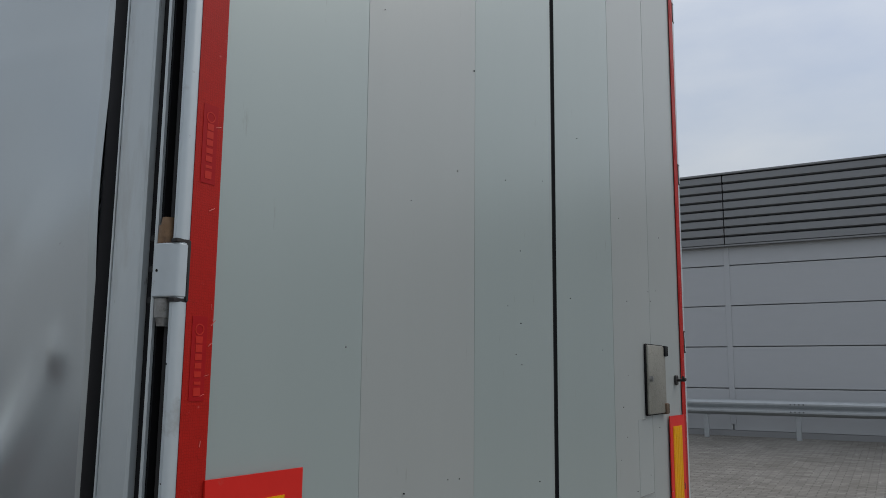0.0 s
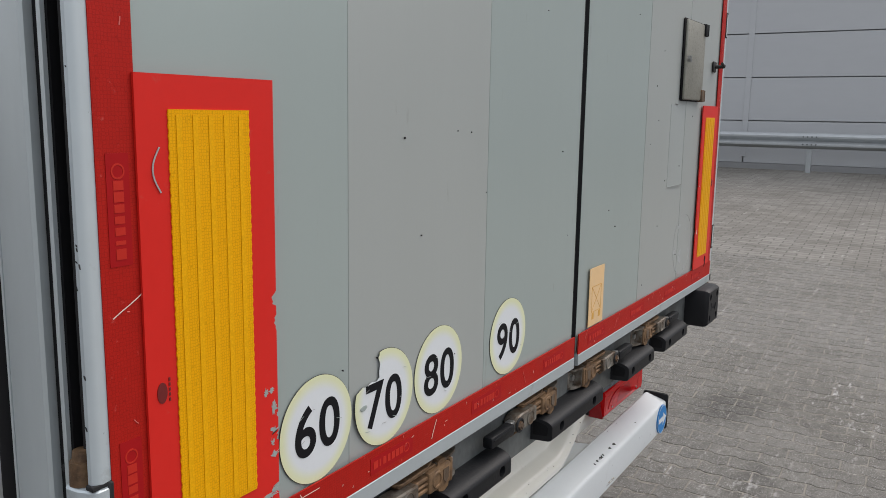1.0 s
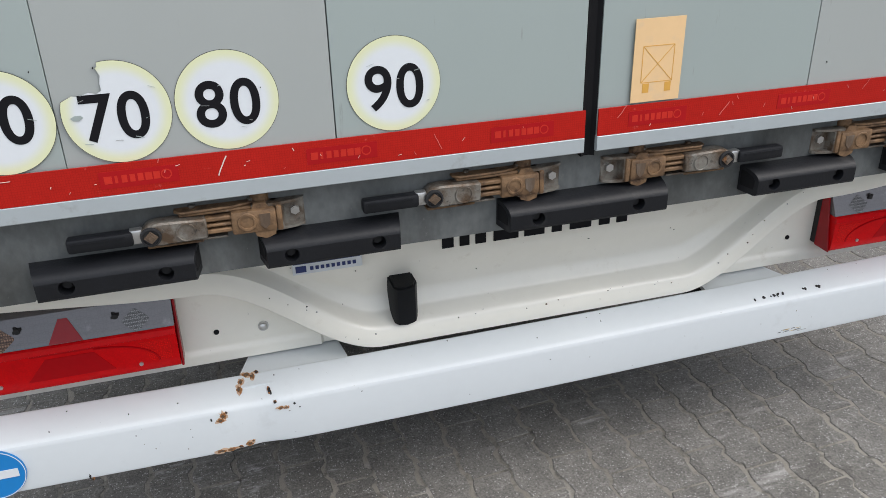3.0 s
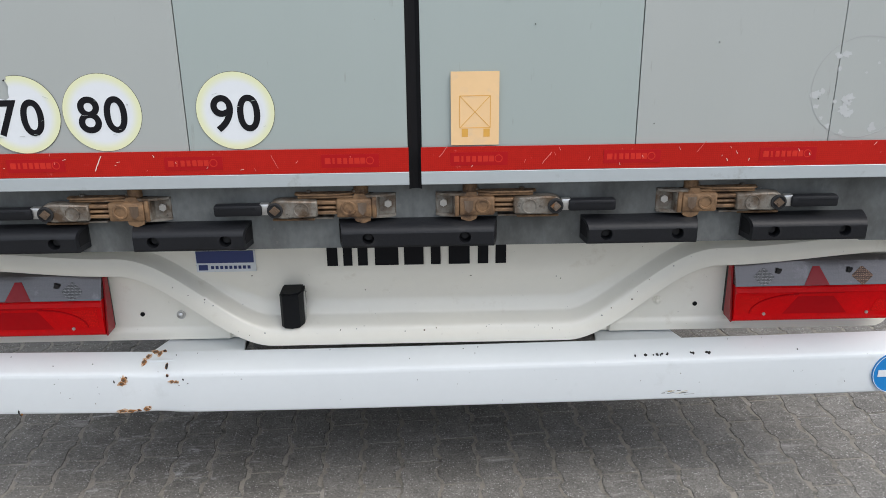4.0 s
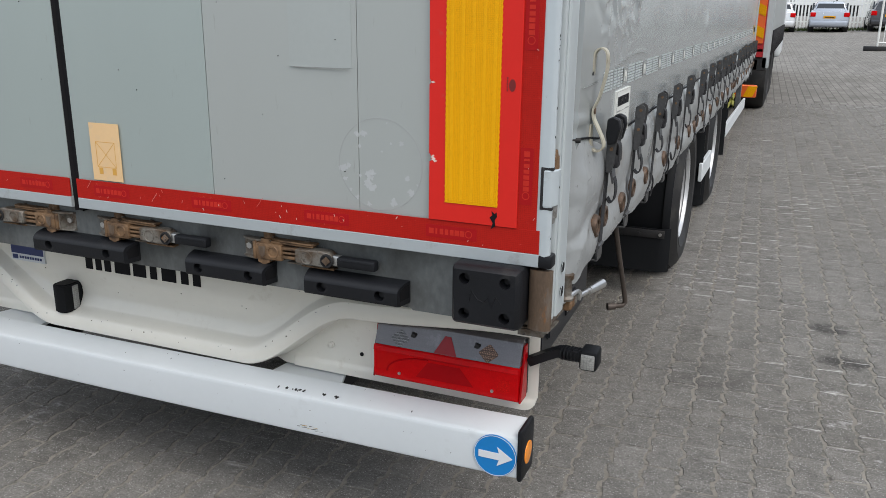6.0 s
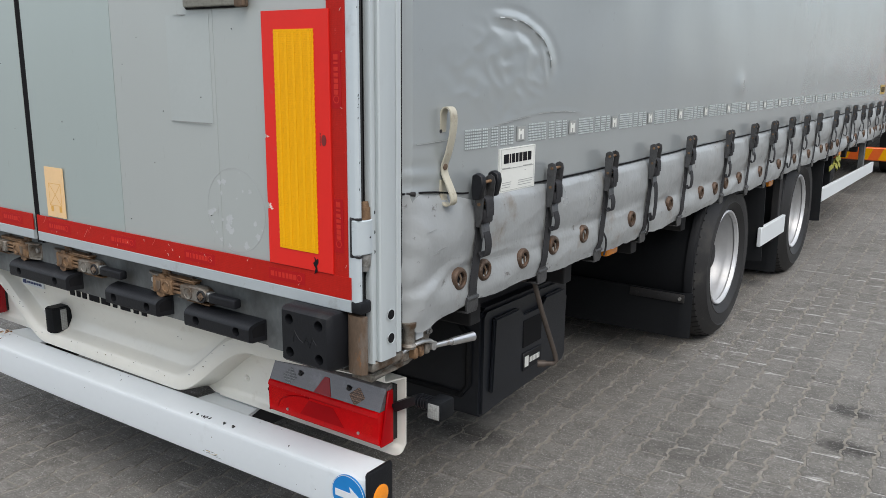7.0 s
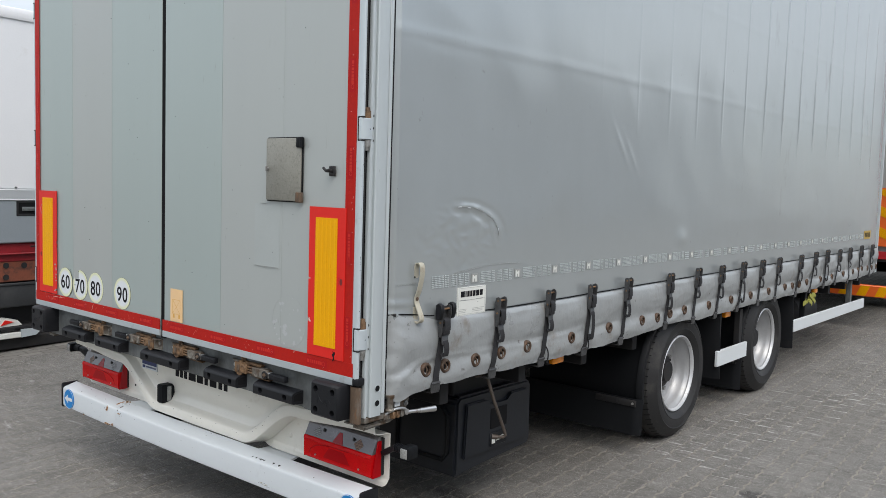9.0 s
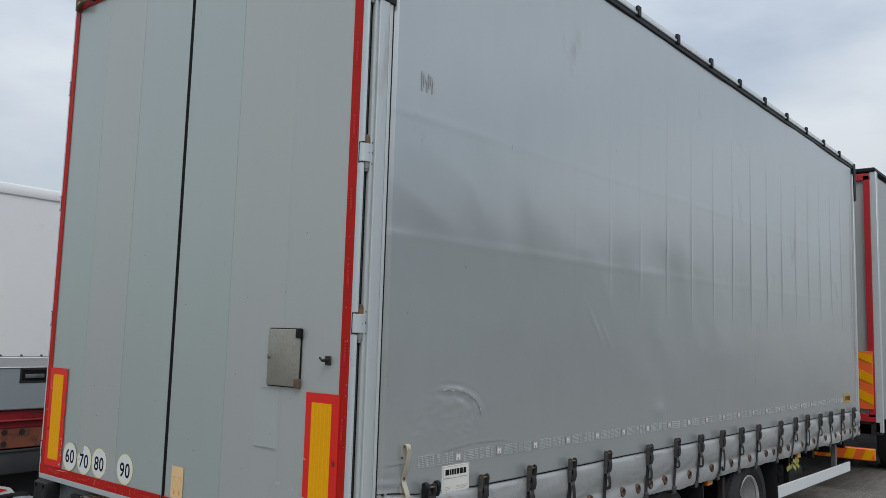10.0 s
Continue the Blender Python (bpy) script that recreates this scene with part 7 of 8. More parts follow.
box(bm, 1.034, 1.042, 1.225, 1.365, 0.385, 0.455, 0.003, mi=0)
for k in range(7):
    box(bm, 1.041, 1.0435, 1.272 + k * 0.011, 1.279 + k * 0.011, 0.41, 0.43, mi=2)
box(bm, 1.041, 1.0435, 1.235, 1.262, 0.40, 0.44, mi=2)
part("lid_catch", bm, [RUBBER, SEAL, LABEL], sb)
bm = B()
sweep(bm, [(0.64, 0.968, 0.36), (0.94, 0.968, 0.36), (0.97, 0.968, 0.40), (0.97, 0.968, 0.58), (0.92, 0.968, 0.63), (0.68, 0.968, 0.63), (0.64, 0.968, 0.58)], ring(0.012, 8), (0, 1, 0), closed=True)
part("end_rib", bm, PLASTIC, sb)
for x in (0.62, 0.92):
    bm = B()
    box(bm, x, x + 0.05, 1.0, 1.58, 0.67, 0.87, 0.004)
    part("hanger", bm, CHASSIS, sb)


# ---- the truck ahead, of the same kind ----
TRUCK_BODY = mat("truck_rear_grey", (0.40, 0.41, 0.40), 0.4, 0.15, var=0.05)
TRUCK_RED = mat("truck_red_frame", (0.40, 0.015, 0.02), 0.4, var=0.08)
ORANGE_CH = mat("chevron_orange", (0.75, 0.13, 0.02), 0.4, var=0.05)
truck = thing("curtain_truck", "grey curtain-sided truck with red rear frame and chevron plates, parked ahead", "truck", (0.20, 8.50, 0.05))


def tpart(name, bm, mats, parent=truck, label=""):
    bmesh.ops.translate(bm, verts=bm.verts[:], vec=(0, -9.0, 0))
    return part(name, bm, mats, parent, label)


bm = B()
box(bm, -1.22, 1.22, 9.04, 16.3, 1.0, 3.98, 0.01)
tpart("cargo_body", bm, TRUCK_BODY)
for s in (-1, 1):
    bm = B()
    strip_grid(bm, steps(9.10, 16.3, 90), steps(1.0, 3.92, 30), lambda y, z: (s * (1.262 + 0.008 * noise.noise(Vector((y, z, 4.0)))), y, z))
    thicken(bm, 0.004)
    tpart("side_curtain", bm, TRUCK_CURTAIN)
    bm = B()
    box(bm, *sorted((s * 1.20, s * 1.275)), 9.02, 9.10, 0.85, 3.98, 0.005)
    tpart("corner_post", bm, POST)
    bm = B()
    box(bm, *sorted((s * 1.135, s * 1.20)), 9.0, 9.03, 1.03, 3.93)
    tpart("red_upright", bm, TRUCK_RED)
    bm = B()
    box(bm, *sorted((s * 0.98, s * 1.19)), 8.985, 9.0, 1.12, 1.80, 0.002)
    pl = tpart("chevron_plate", bm, ORANGE_CH)
    bm = B()
    for k in range(3):
        z = 1.17 + k * 0.24
        prism(bm, [(s * 1.19, z), (s * 1.19, z + 0.11), (s * 0.98, z + 0.21 if z + 0.21 < 1.8 else 1.8), (s * 0.98, z + 0.10)], 8.980, 8.9845)
    tpart("chevron_stripe", bm, YELLOW, pl)
    bm = B()
    box(bm, *sorted((s * 0.82, s * 1.16)), 9.02, 9.07, 0.82, 0.95, 0.01)
    tpart("tail_lamp", bm, LENS_RED)
    for y in (11.4, 12.75):
        bm = B()
        lathe(bm, [(0.28, s * 1.10), (0.36, s * 1.23), (0.47, s * 1.2), (0.50, s * 1.1), (0.49, s * 0.8), (0.3, s * 0.78)], (0, y, 0.46 + ground_z(0.2, y - 0.5)), 36)
        w = tpart("tyre", bm, TYRE)
        bm = B()
        lathe(bm, [(0.285, s * 1.14), (0.275, s * 1.2), (0.25, s * 1.12), (0.2, s * 1.05), (0.0, s * 1.06)], (0, y, 0.46 + ground_z(0.2, y - 0.5)), 32)
        tpart("rim", bm, RIM, w)
    bm = B()
    box(bm, *sorted((s * 1.13, s * 1.16)), 13.6, 15.9, 0.55, 0.72, 0.004)
    tpart("side_guard", bm, WHITE)
    for k in range(16):
        y = 9.45 + 0.42 * k
        bm = B()
        box(bm, *sorted((s * 1.268, s * 1.292)), y - 0.02, y + 0.02, 0.98, 1.26, 0.004)
        tpart("tension_strap", bm, WEB)
bm = B()
box(bm, -1.20, 1.20, 9.0, 9.03, 0.97, 1.06, 0.003)
tpart("lower_frame", bm, TRUCK_RED)
bm = B()
box(bm, -1.20, 1.20, 9.0, 9.03, 3.88, 3.96, 0.003)
tpart("upper_frame", bm, TRUCK_RED)
bm = B()
box(bm, -1.25, 1.25, 9.02, 9.2, 0.82, 0.97, 0.005)
tpart("rear_sill", bm, CHASSIS)
bm = B()
box(bm, -1.27, 1.27, 9.0, 16.3, 3.98, 4.03, 0.01)
tpart("roof_edge", bm, RUBBER)
bm = B()
box(bm, -1.18, 1.18, 9.0, 9.09, 0.515, 0.655, 0.01)
ub = tpart("underrun_bar", bm, ORANGE_CH, truck, "orange and yellow chevron underrun bar")
bm = B()
for k in range(12):
    x = -1.16 + k * 0.20
    prism(bm, [(x, 0.525), (x + 0.10, 0.525), (x + 0.15, 0.645), (x + 0.05, 0.645)], 8.994, 8.9985)
tpart("chevron_stripe", bm, YELLOW, ub)
bm = B()
box(bm, -0.5, 0.5, 9.1, 16.5, 0.6, 0.98, 0.02)
tpart("chassis", bm, CHASSIS)
bm = B()
box(bm, -1.25, 1.25, 16.6, 18.4, 0.62, 3.4, 0.08, 3)
tpart("cab", bm, WHITE)

# ---- neighbouring trailer ----
NX, NY = -4.5, 1.2
NB_WHITE = mat("neighbour_white", (0.74, 0.75, 0.76), 0.45, var=0.04, s1=1.5, dirt=(0.62, 0.62, 0.60), damt=0.1, dscale=3)
NB_RAIL = mat("neighbour_bright_rail", (0.50, 0.52, 0.53), 0.4, 0.3, var=0.06)
NB_GREY = mat("neighbour_grey_board", (0.29, 0.325, 0.35), 0.45, 0.2, var=0.06, s1=1.2)
NB_RED = mat("neighbour_red_beam", (0.24, 0.012, 0.018), 0.45, var=0.2, dirt=(0.12, 0.02, 0.02), damt=0.3)
NB_RUST = mat("neighbour_rusty_bracket", (0.19, 0.055, 0.028), 0.7, var=0.3, s1=6, s2=60, dirt=(0.03, 0.022, 0.02), damt=0.45, dscale=7)
LOCKER = mat("dull_black_locker", (0.030, 0.032, 0.034), 0.6, var=0.3, s1=4, dirt=(0.06, 0.055, 0.05), damt=0.3, dscale=4)
nb = thing("box_trailer", "white trailer with grey dropsides over a dark red chassis", "trailer", (NX, NY, 0))
nb.rotation_euler.z = radians(5)


def npart(name, bm, mats, label="", parent=None):
    return part(name, bm, mats, parent or nb, label)


bm = B()
box(bm, -2.5, 0, -2.1, 11.2, 1.56, 3.13, 0.01)
npart("white_body", bm, NB_WHITE)
bm = B()
box(bm, -2.52, 0.02, -2.12, 11.22, 3.11, 3.22, 0.02, 2)
npart("roof_edge", bm, NB_WHITE)
bm = B()
box(bm, -2.5, 0.015, -2.15, 11.2, 1.464, 1.558, 0.006)
npart("top_rail", bm, NB_RAIL)
bm = B()
box(bm, -0.02, 0.022, -2.15, 11.2, 1.456, 1.464, 0.002)
npart("rail_lip", bm, NB_WHITE)
for k in range(9):
    y = -2.06 + k * 1.48
    bm = B()
    box(bm, -0.03, 0.012, y + 0.01, y + 1.47, 1.060, 1.455, 0.006)
    board = npart("dropside", bm, NB_GREY, "grey aluminium dropside board")
    # recessed paddle handle in a grey bezel
    bm = B()
    x0, x1, z0, z1 = y + 0.58, y + 0.575 + 0.28, 1.310, 1.450
    for a0, a1, b0, b1 in ((x0, x1, z0, z0 + 0.018), (x0, x1, z1 - 0.018, z1), (x0, x0 + 0.02, z0, z1), (x1 - 0.02, x1, z0, z1)):
        box(bm, 0.011, 0.018, a0, a1, b0, b1, 0.003)
    npart("bezel", bm, CHASSIS, parent=board)
    bm = B()
    box(bm, 0.0105, 0.0135, x0 + 0.019, x1 - 0.019, z0 + 0.017, z1 - 0.017)
    npart("handle_recess", bm, SEAL, parent=board)
    bm = B()
    box(bm, 0.012, 0.026, x0 + 0.05, x1 - 0.035, z0 + 0.045, z0 + 0.085, 0.006, 2)
    npart("handle", bm, GALV, parent=board)
    # lock pin and clip on the beam below
    bm = B()
    box(bm, 0.010, 0.040, y + 0.84, y + 0.90, 1.030, 1.062, 0.005, 2)
    cyl(bm, (0.036, y + 0.70, 1.022), (0.036, y + 0.93, 1.030), 0.006, 8)
    npart("board_lock", bm, CHASSIS)
for k in range(66):
    y = -2.0 + k * 0.20
    bm = B()
    cyl(bm, (0.002, y, 1.574), (0.016, y, 1.574), 0.010, 10)
    npart("tarp_hook", bm, GALV)
for k in range(12):
    y = -1.55 + k * 1.05
    bm = B()
    box(bm, -0.002, 0.006, y, y + 0.12, 1.60, 1.715, 0.002)
    npart("cover_flap", bm, NB_WHITE)
bm = B()
box(bm, -2.45, -0.02, -2.1, 11.1, 0.88, 1.052, 0.01)
npart("red_beam", bm, NB_RED)
bm = B()
box(bm, -0.06, 0.018, -2.1, 11.1, 0.950, 0.962, 0.003)
npart("beam_flange", bm, NB_RED)
for k in range(7):                      # rusty pierced brackets below the beam
    y = -1.95 + k * 1.80
    bm = B()
    box(bm, -0.060, -0.030, y, y + 0.62, 0.690, 0.880, 0.006)
    br = npart("bracket", bm, NB_RUST, "rust-brown pierced steel bracket")
    for dy, dz in ((0.07, 0.045), (0.07, 0.155), (0.52, 0.050), (0.50, 0.150), (0.24, 0.150)):
        bm = B()
        cyl(bm, (-0.032, y + dy, 0.690 + dz), (-0.024, y + dy, 0.690 + dz), 0.028, 14)
        npart("hole_rim", bm, CHASSIS, parent=br)
# one solid dark box, so that no light comes through beneath the trailer
bm = B()
box(bm, -2.2, -0.20, -2.0, 11.0, 0.14, 0.89, 0.02)
npart("chassis", bm, CHASSIS)
for y in (-1.45, -0.13, 1.35):
    bm = B()
    box(bm, -0.24, -0.04, y, y + 0.64, 0.445, 0.665, 0.015, 2)
    lk = npart("side_locker", bm, LOCKER, "dull black locker under the red beam")
    bm = B()
    box(bm, -0.05, -0.028, y - 0.01, y + 0.65, 0.652, 0.676, 0.005)
    npart("locker_lid", bm, LOCKER, parent=lk)
    bm = B()
    cyl(bm, (-0.045, y + 0.46, 0.50), (-0.030, y + 0.46, 0.50), 0.010, 10)
    npart("locker_catch", bm, GALV, parent=lk)
for y in (3.2, 4.5, 5.8):
    bm = B()
    lathe(bm, [(0.28, -0.10), (0.36, 0.0), (0.47, -0.03), (0.50, -0.1), (0.49, -0.4), (0.0, -0.4)], (0, y, 0.5 - 0.03), 32)
    npart("tyre", bm, TYRE)
# low pale side rail with a grey toe and a dark rail above
bm = B()
box(bm, -0.14, 0.0, -2.1, 0.20, 0.225, 0.262, 0.005)
rail_ = npart("dark_rail", bm, CHASSIS)
for k in range(12):
    bm = B()
    box(bm, -0.002, 0.010, -2.0 + 0.18 * k, -1.95 + 0.18 * k, 0.230, 0.255, 0.003)
    npart("rail_stud", bm, SEAL, parent=rail_)
bm = B()
box(bm, -0.10, 0.02, -2.1, 0.035, 0.160, 0.212, 0.006)
npart("side_guard", bm, LABEL)
bm = B()
prism(bm, [(0.037, 0.158), (0.18, 0.168), (0.235, 0.215), (0.15, 0.232), (0.037, 0.236)], -0.10, 0.016, "x")
npart("rail_toe", bm, FRAME)
# dark block added close to the ground to keep light from under the trailer
bm = B()
box(bm, -1.9, -0.04, -2.05, 3.0, 0.045, 0.158, 0.01)
npart("low_beam", bm, CHASSIS)
bm = B()
prism(bm, [(-0.32, 0.262), (0.075, 0.268), (0.030, 0.318), (-0.06, 0.340), (-0.14, 0.330), (-0.32, 0.300)], -0.16, -0.04, "x")
wing = npart("wing_plate", bm, LABEL)
bm = B()
prism(bm, [(-0.13, 0.280), (-0.005, 0.306), (-0.09, 0.330)], -0.041, -0.033, "x")
npart("red_triangle", bm, RED, parent=wing)

# ---- hall with ribbed fascia, behind a guard rail ----
WX = 16.5
WZ = 0.575
WALL = mat("hall_panel_grey", (0.44, 0.45, 0.462), 0.5, 0.1, var=0.04, s1=0.6, s2=8, bump=0.0006, bscale=60, stretch=(1, 0.3, 1))
RIBBED = mat("fascia_dark_grey", (0.225, 0.23, 0.235), 0.5, 0.15, var=0.06, s1=0.8)
BASE = mat("plinth_grey", (0.27, 0.272, 0.275), 0.7, var=0.08)
RAILM = mat("rail_galvanised", (0.42, 0.44, 0.45), 0.4, 0.5, var=0.12, s1=6, s2=60)
hall = thing("wall_hall", "grey panelled hall wall with a dark ribbed fascia", "wall", (WX, 0, WZ), kind="structure")


def hpart(name, bm, mats, label=""):
    bmesh.ops.translate(bm, verts=bm.verts[:], vec=(-WX, 0, -WZ))
    return part(name, bm, mats, hall, label)


bm = B()
box(bm, WX + 0.10, WX + 9, -40, 40, WZ - 0.3, 6.2)
hpart("core", bm, WALL)
PANEL_H = 0.893
y = -38.95
while y < 36:
    for k in range(5):
        z0 = 0.64 + k * PANEL_H
        z1 = min(z0 + PANEL_H, 4.66)
        if z1 > z0 + 0.05:
            bm = B()
            box(bm, WX, WX + 0.10, y + 0.012, y + 5.988, z0 + 0.010, z1 - 0.010, 0.006)
            hpart("wall_panel", bm, WALL)
    bm = B()
    box(bm, WX - 0.012, WX + 0.10, y - 0.06, y + 0.06, WZ + 0.2, 4.70, 0.004)
    hpart("joint_cover", bm, WALL)
    # ribbed fascia
    z = 4.66
    while z < 6.25:
        bm = B()
        lo = [(WX - 0.060, z), (WX - 0.115, z + 0.022), (WX - 0.115, z + 0.160), (WX - 0.060, z + 0.182), (WX + 0.1, z + 0.182), (WX + 0.1, z)]
        a = [bm.verts.new((px, y + 0.012, pz)) for px, pz in lo]
        b = [bm.verts.new((px, y + 5.988, pz)) for px, pz in lo]
        bm.faces.new(a)
        bm.faces.new(b[::-1])
        for i in range(len(lo)):
            bm.faces.new((a[i], b[i], b[(i + 1) % len(lo)], a[(i + 1) % len(lo)]))
        hpart("fascia_board", bm, RIBBED)
        z += 0.2
    y += 6.0
bm = B()
box(bm, WX - 0.14, WX + 0.4, -40, 40, 6.25, 6.30, 0.01)
box(bm, WX - 0.13, WX + 0.1, -40, 40, 4.625, 4.66, 0.004)
hpart("fascia_trim", bm, RIBBED)
bm = B()
box(bm, WX - 0.01, WX + 0.1, -40, 40, WZ - 0.3, 0.645)
hpart("plinth", bm, BASE)

rail = thing("guard_rail", "galvanised W-beam guard rail on steel posts along the hall", "guard rail", (WX - 0.6, 0, WZ))
gx = WX - 0.6
gz = ground_z(gx, 0)
bm = B()
prof = [(0.0, 0.0), (-0.035, 0.022), (-0.075, 0.06), (-0.075, 0.095), (-0.03, 0.135), (-0.005, 0.155), (-0.03, 0.175), (-0.075, 0.215), (-0.075, 0.25), (-0.035, 0.288), (0.0, 0.31)]
back_side = [(x + 0.006, z) for x, z in prof[::-1]]
lo = prof + back_side
a = [bm.verts.new((px, -36, pz + 0.425)) for px, pz in lo]
b = [bm.verts.new((px, 36, pz + 0.425)) for px, pz in lo]
bm.faces.new(a)
bm.faces.new(b[::-1])
for i in range(len(lo)):
    bm.faces.new((a[i], b[i], b[(i + 1) % len(lo)], a[(i + 1) % len(lo)]))
part("beam", bm, RAILM, rail)
for k in range(-19, 20):
    y = k * 1.812 + 1.668
    bm = B()
    box(bm, 0.004, 0.064, y - 0.05, y + 0.05, -0.1, 0.70, 0.006)
    part("post", bm, RAILM, rail)
    if k % 2 == 0:
        bm = B()
        for dz in (0.08, 0.23):
            for dy in (-0.12, -0.04, 0.04, 0.12):
                cyl(bm, (-0.082, y + dy, 0.43 + dz), (-0.068, y + dy, 0.43 + dz), 0.016, 8)
        part("splice_bolt", bm, GALV, rail)

# ---- far fence, cars and gate ----
PAL = mat("white_palisade", (0.72, 0.73, 0.70), 0.5, var=0.05)
FY = 46.6
fz = ground_z(3, FY)
fence = thing("palisade_fence", "white steel palisade fence with flat pales", "fence", (0, FY, fz))
pale_me = None
for k in range(150):
    x = -9 + k * 0.168
    if pale_me is None:
        bm = B()
        prism(bm, [(-0.042, 0.05), (0.042, 0.05), (0.042, 1.64), (0.0, 1.76), (-0.042, 1.64)], -0.012, 0.0)
        p = part("pale", bm, PAL, fence)
        pale_me = p.data
        p.location = (x, 0, 0)
    else:
        p = new("pale", pale_me)
        p.parent = fence
        p.location = (x, 0, 0)
bm = B()
box(bm, -9.1, 16.2, 0.0, 0.04, 0.34, 0.41)
box(bm, -9.1, 16.2, 0.0, 0.04, 1.28, 1.35)
part("rail", bm, PAL, fence)
bm = B()
GRASS = mat("verge_grass", (0.055, 0.085, 0.022), 0.9, var=0.35, s1=3, s2=40)
rnd = random.Random(2)
for k in range(5000):
    x, y = rnd.uniform(-8, 12), rnd.uniform(FY - 2.6, FY + 1.0)
    h, a = rnd.uniform(0.05, 0.16), rnd.uniform(0, 6.28)
    z = ground_z(x, y)
    v = [bm.verts.new((x + 0.02 * math.cos(a), y + 0.02 * math.sin(a), z - 0.01)), bm.verts.new((x - 0.02 * math.cos(a), y - 0.02 * math.sin(a), z - 0.01)), bm.verts.new((x + 0.03 * math.sin(a), y, z + h))]
    bm.faces.new(v)
tagged(obj("verge_grass", bm, GRASS), "thin strip of green grass along the fence", "grass", kind="stuff")

# far white box body with a red sweep, behind the fence
far = thing("far_box_trailer", "white box trailer with a red painted sweep beyond the fence", "trailer", (0, 52.0, 0.85))
bm = B()
box(bm, -8.0, 4.9, 0.0, 2.5, 1.15, 4.2, 0.03)
part("box_body", bm, NB_WHITE, far)
bm = B()
for base, amp in ((1.75, 0.26), (2.15, 0.34)):
    top = [(x, base + amp * math.sin((x - 0.4) * 0.95) + 0.16) for x in steps(0.2, 4.4, 30)]
    low = [(x, base + amp * math.sin((x - 0.4) * 0.95) - 0.10) for x in steps(0.2, 4.4, 30)]
    prism(bm, top + low[::-1], -0.012, -0.004)
part("painted_sweep", bm, mat("far_red_paint", (0.45, 0.05, 0.045), 0.5, var=0.1), far)
bm = B()
for k in range(8):
    box(bm, 0.35 + k * 0.14, 0.44 + k * 0.14, -0.012, -0.004, 1.30, 1.42)
part("dark_lettering", bm, INK_AND_SHADE, far)
bm = B()
box(bm, -7.8, 4.7, 0.3, 2.2, 0.55, 1.15, 0.02)
part("chassis", bm, CHASSIS, far)
for x in (-6, -4.6, 3.2):
    bm = B()
    lathe(bm, [(0.0, 0.1), (0.48, 0.12), (0.5, 0.2), (0.5, 0.5), (0.0, 0.5)], (x, 0, 0.5 + ground_z(3, 52) - 0.85), 24, axis="y")
    part("tyre", bm, TYRE, far)
bm = B()
cyl(bm, (3.15, -1.2, -0.1), (3.15, -1.2, 6.0), 0.09, 14)
tagged(obj("flag_pole", bm, GALV), "grey steel pole by the fence", "pole").location = (0.3, 52.0, 0.85)


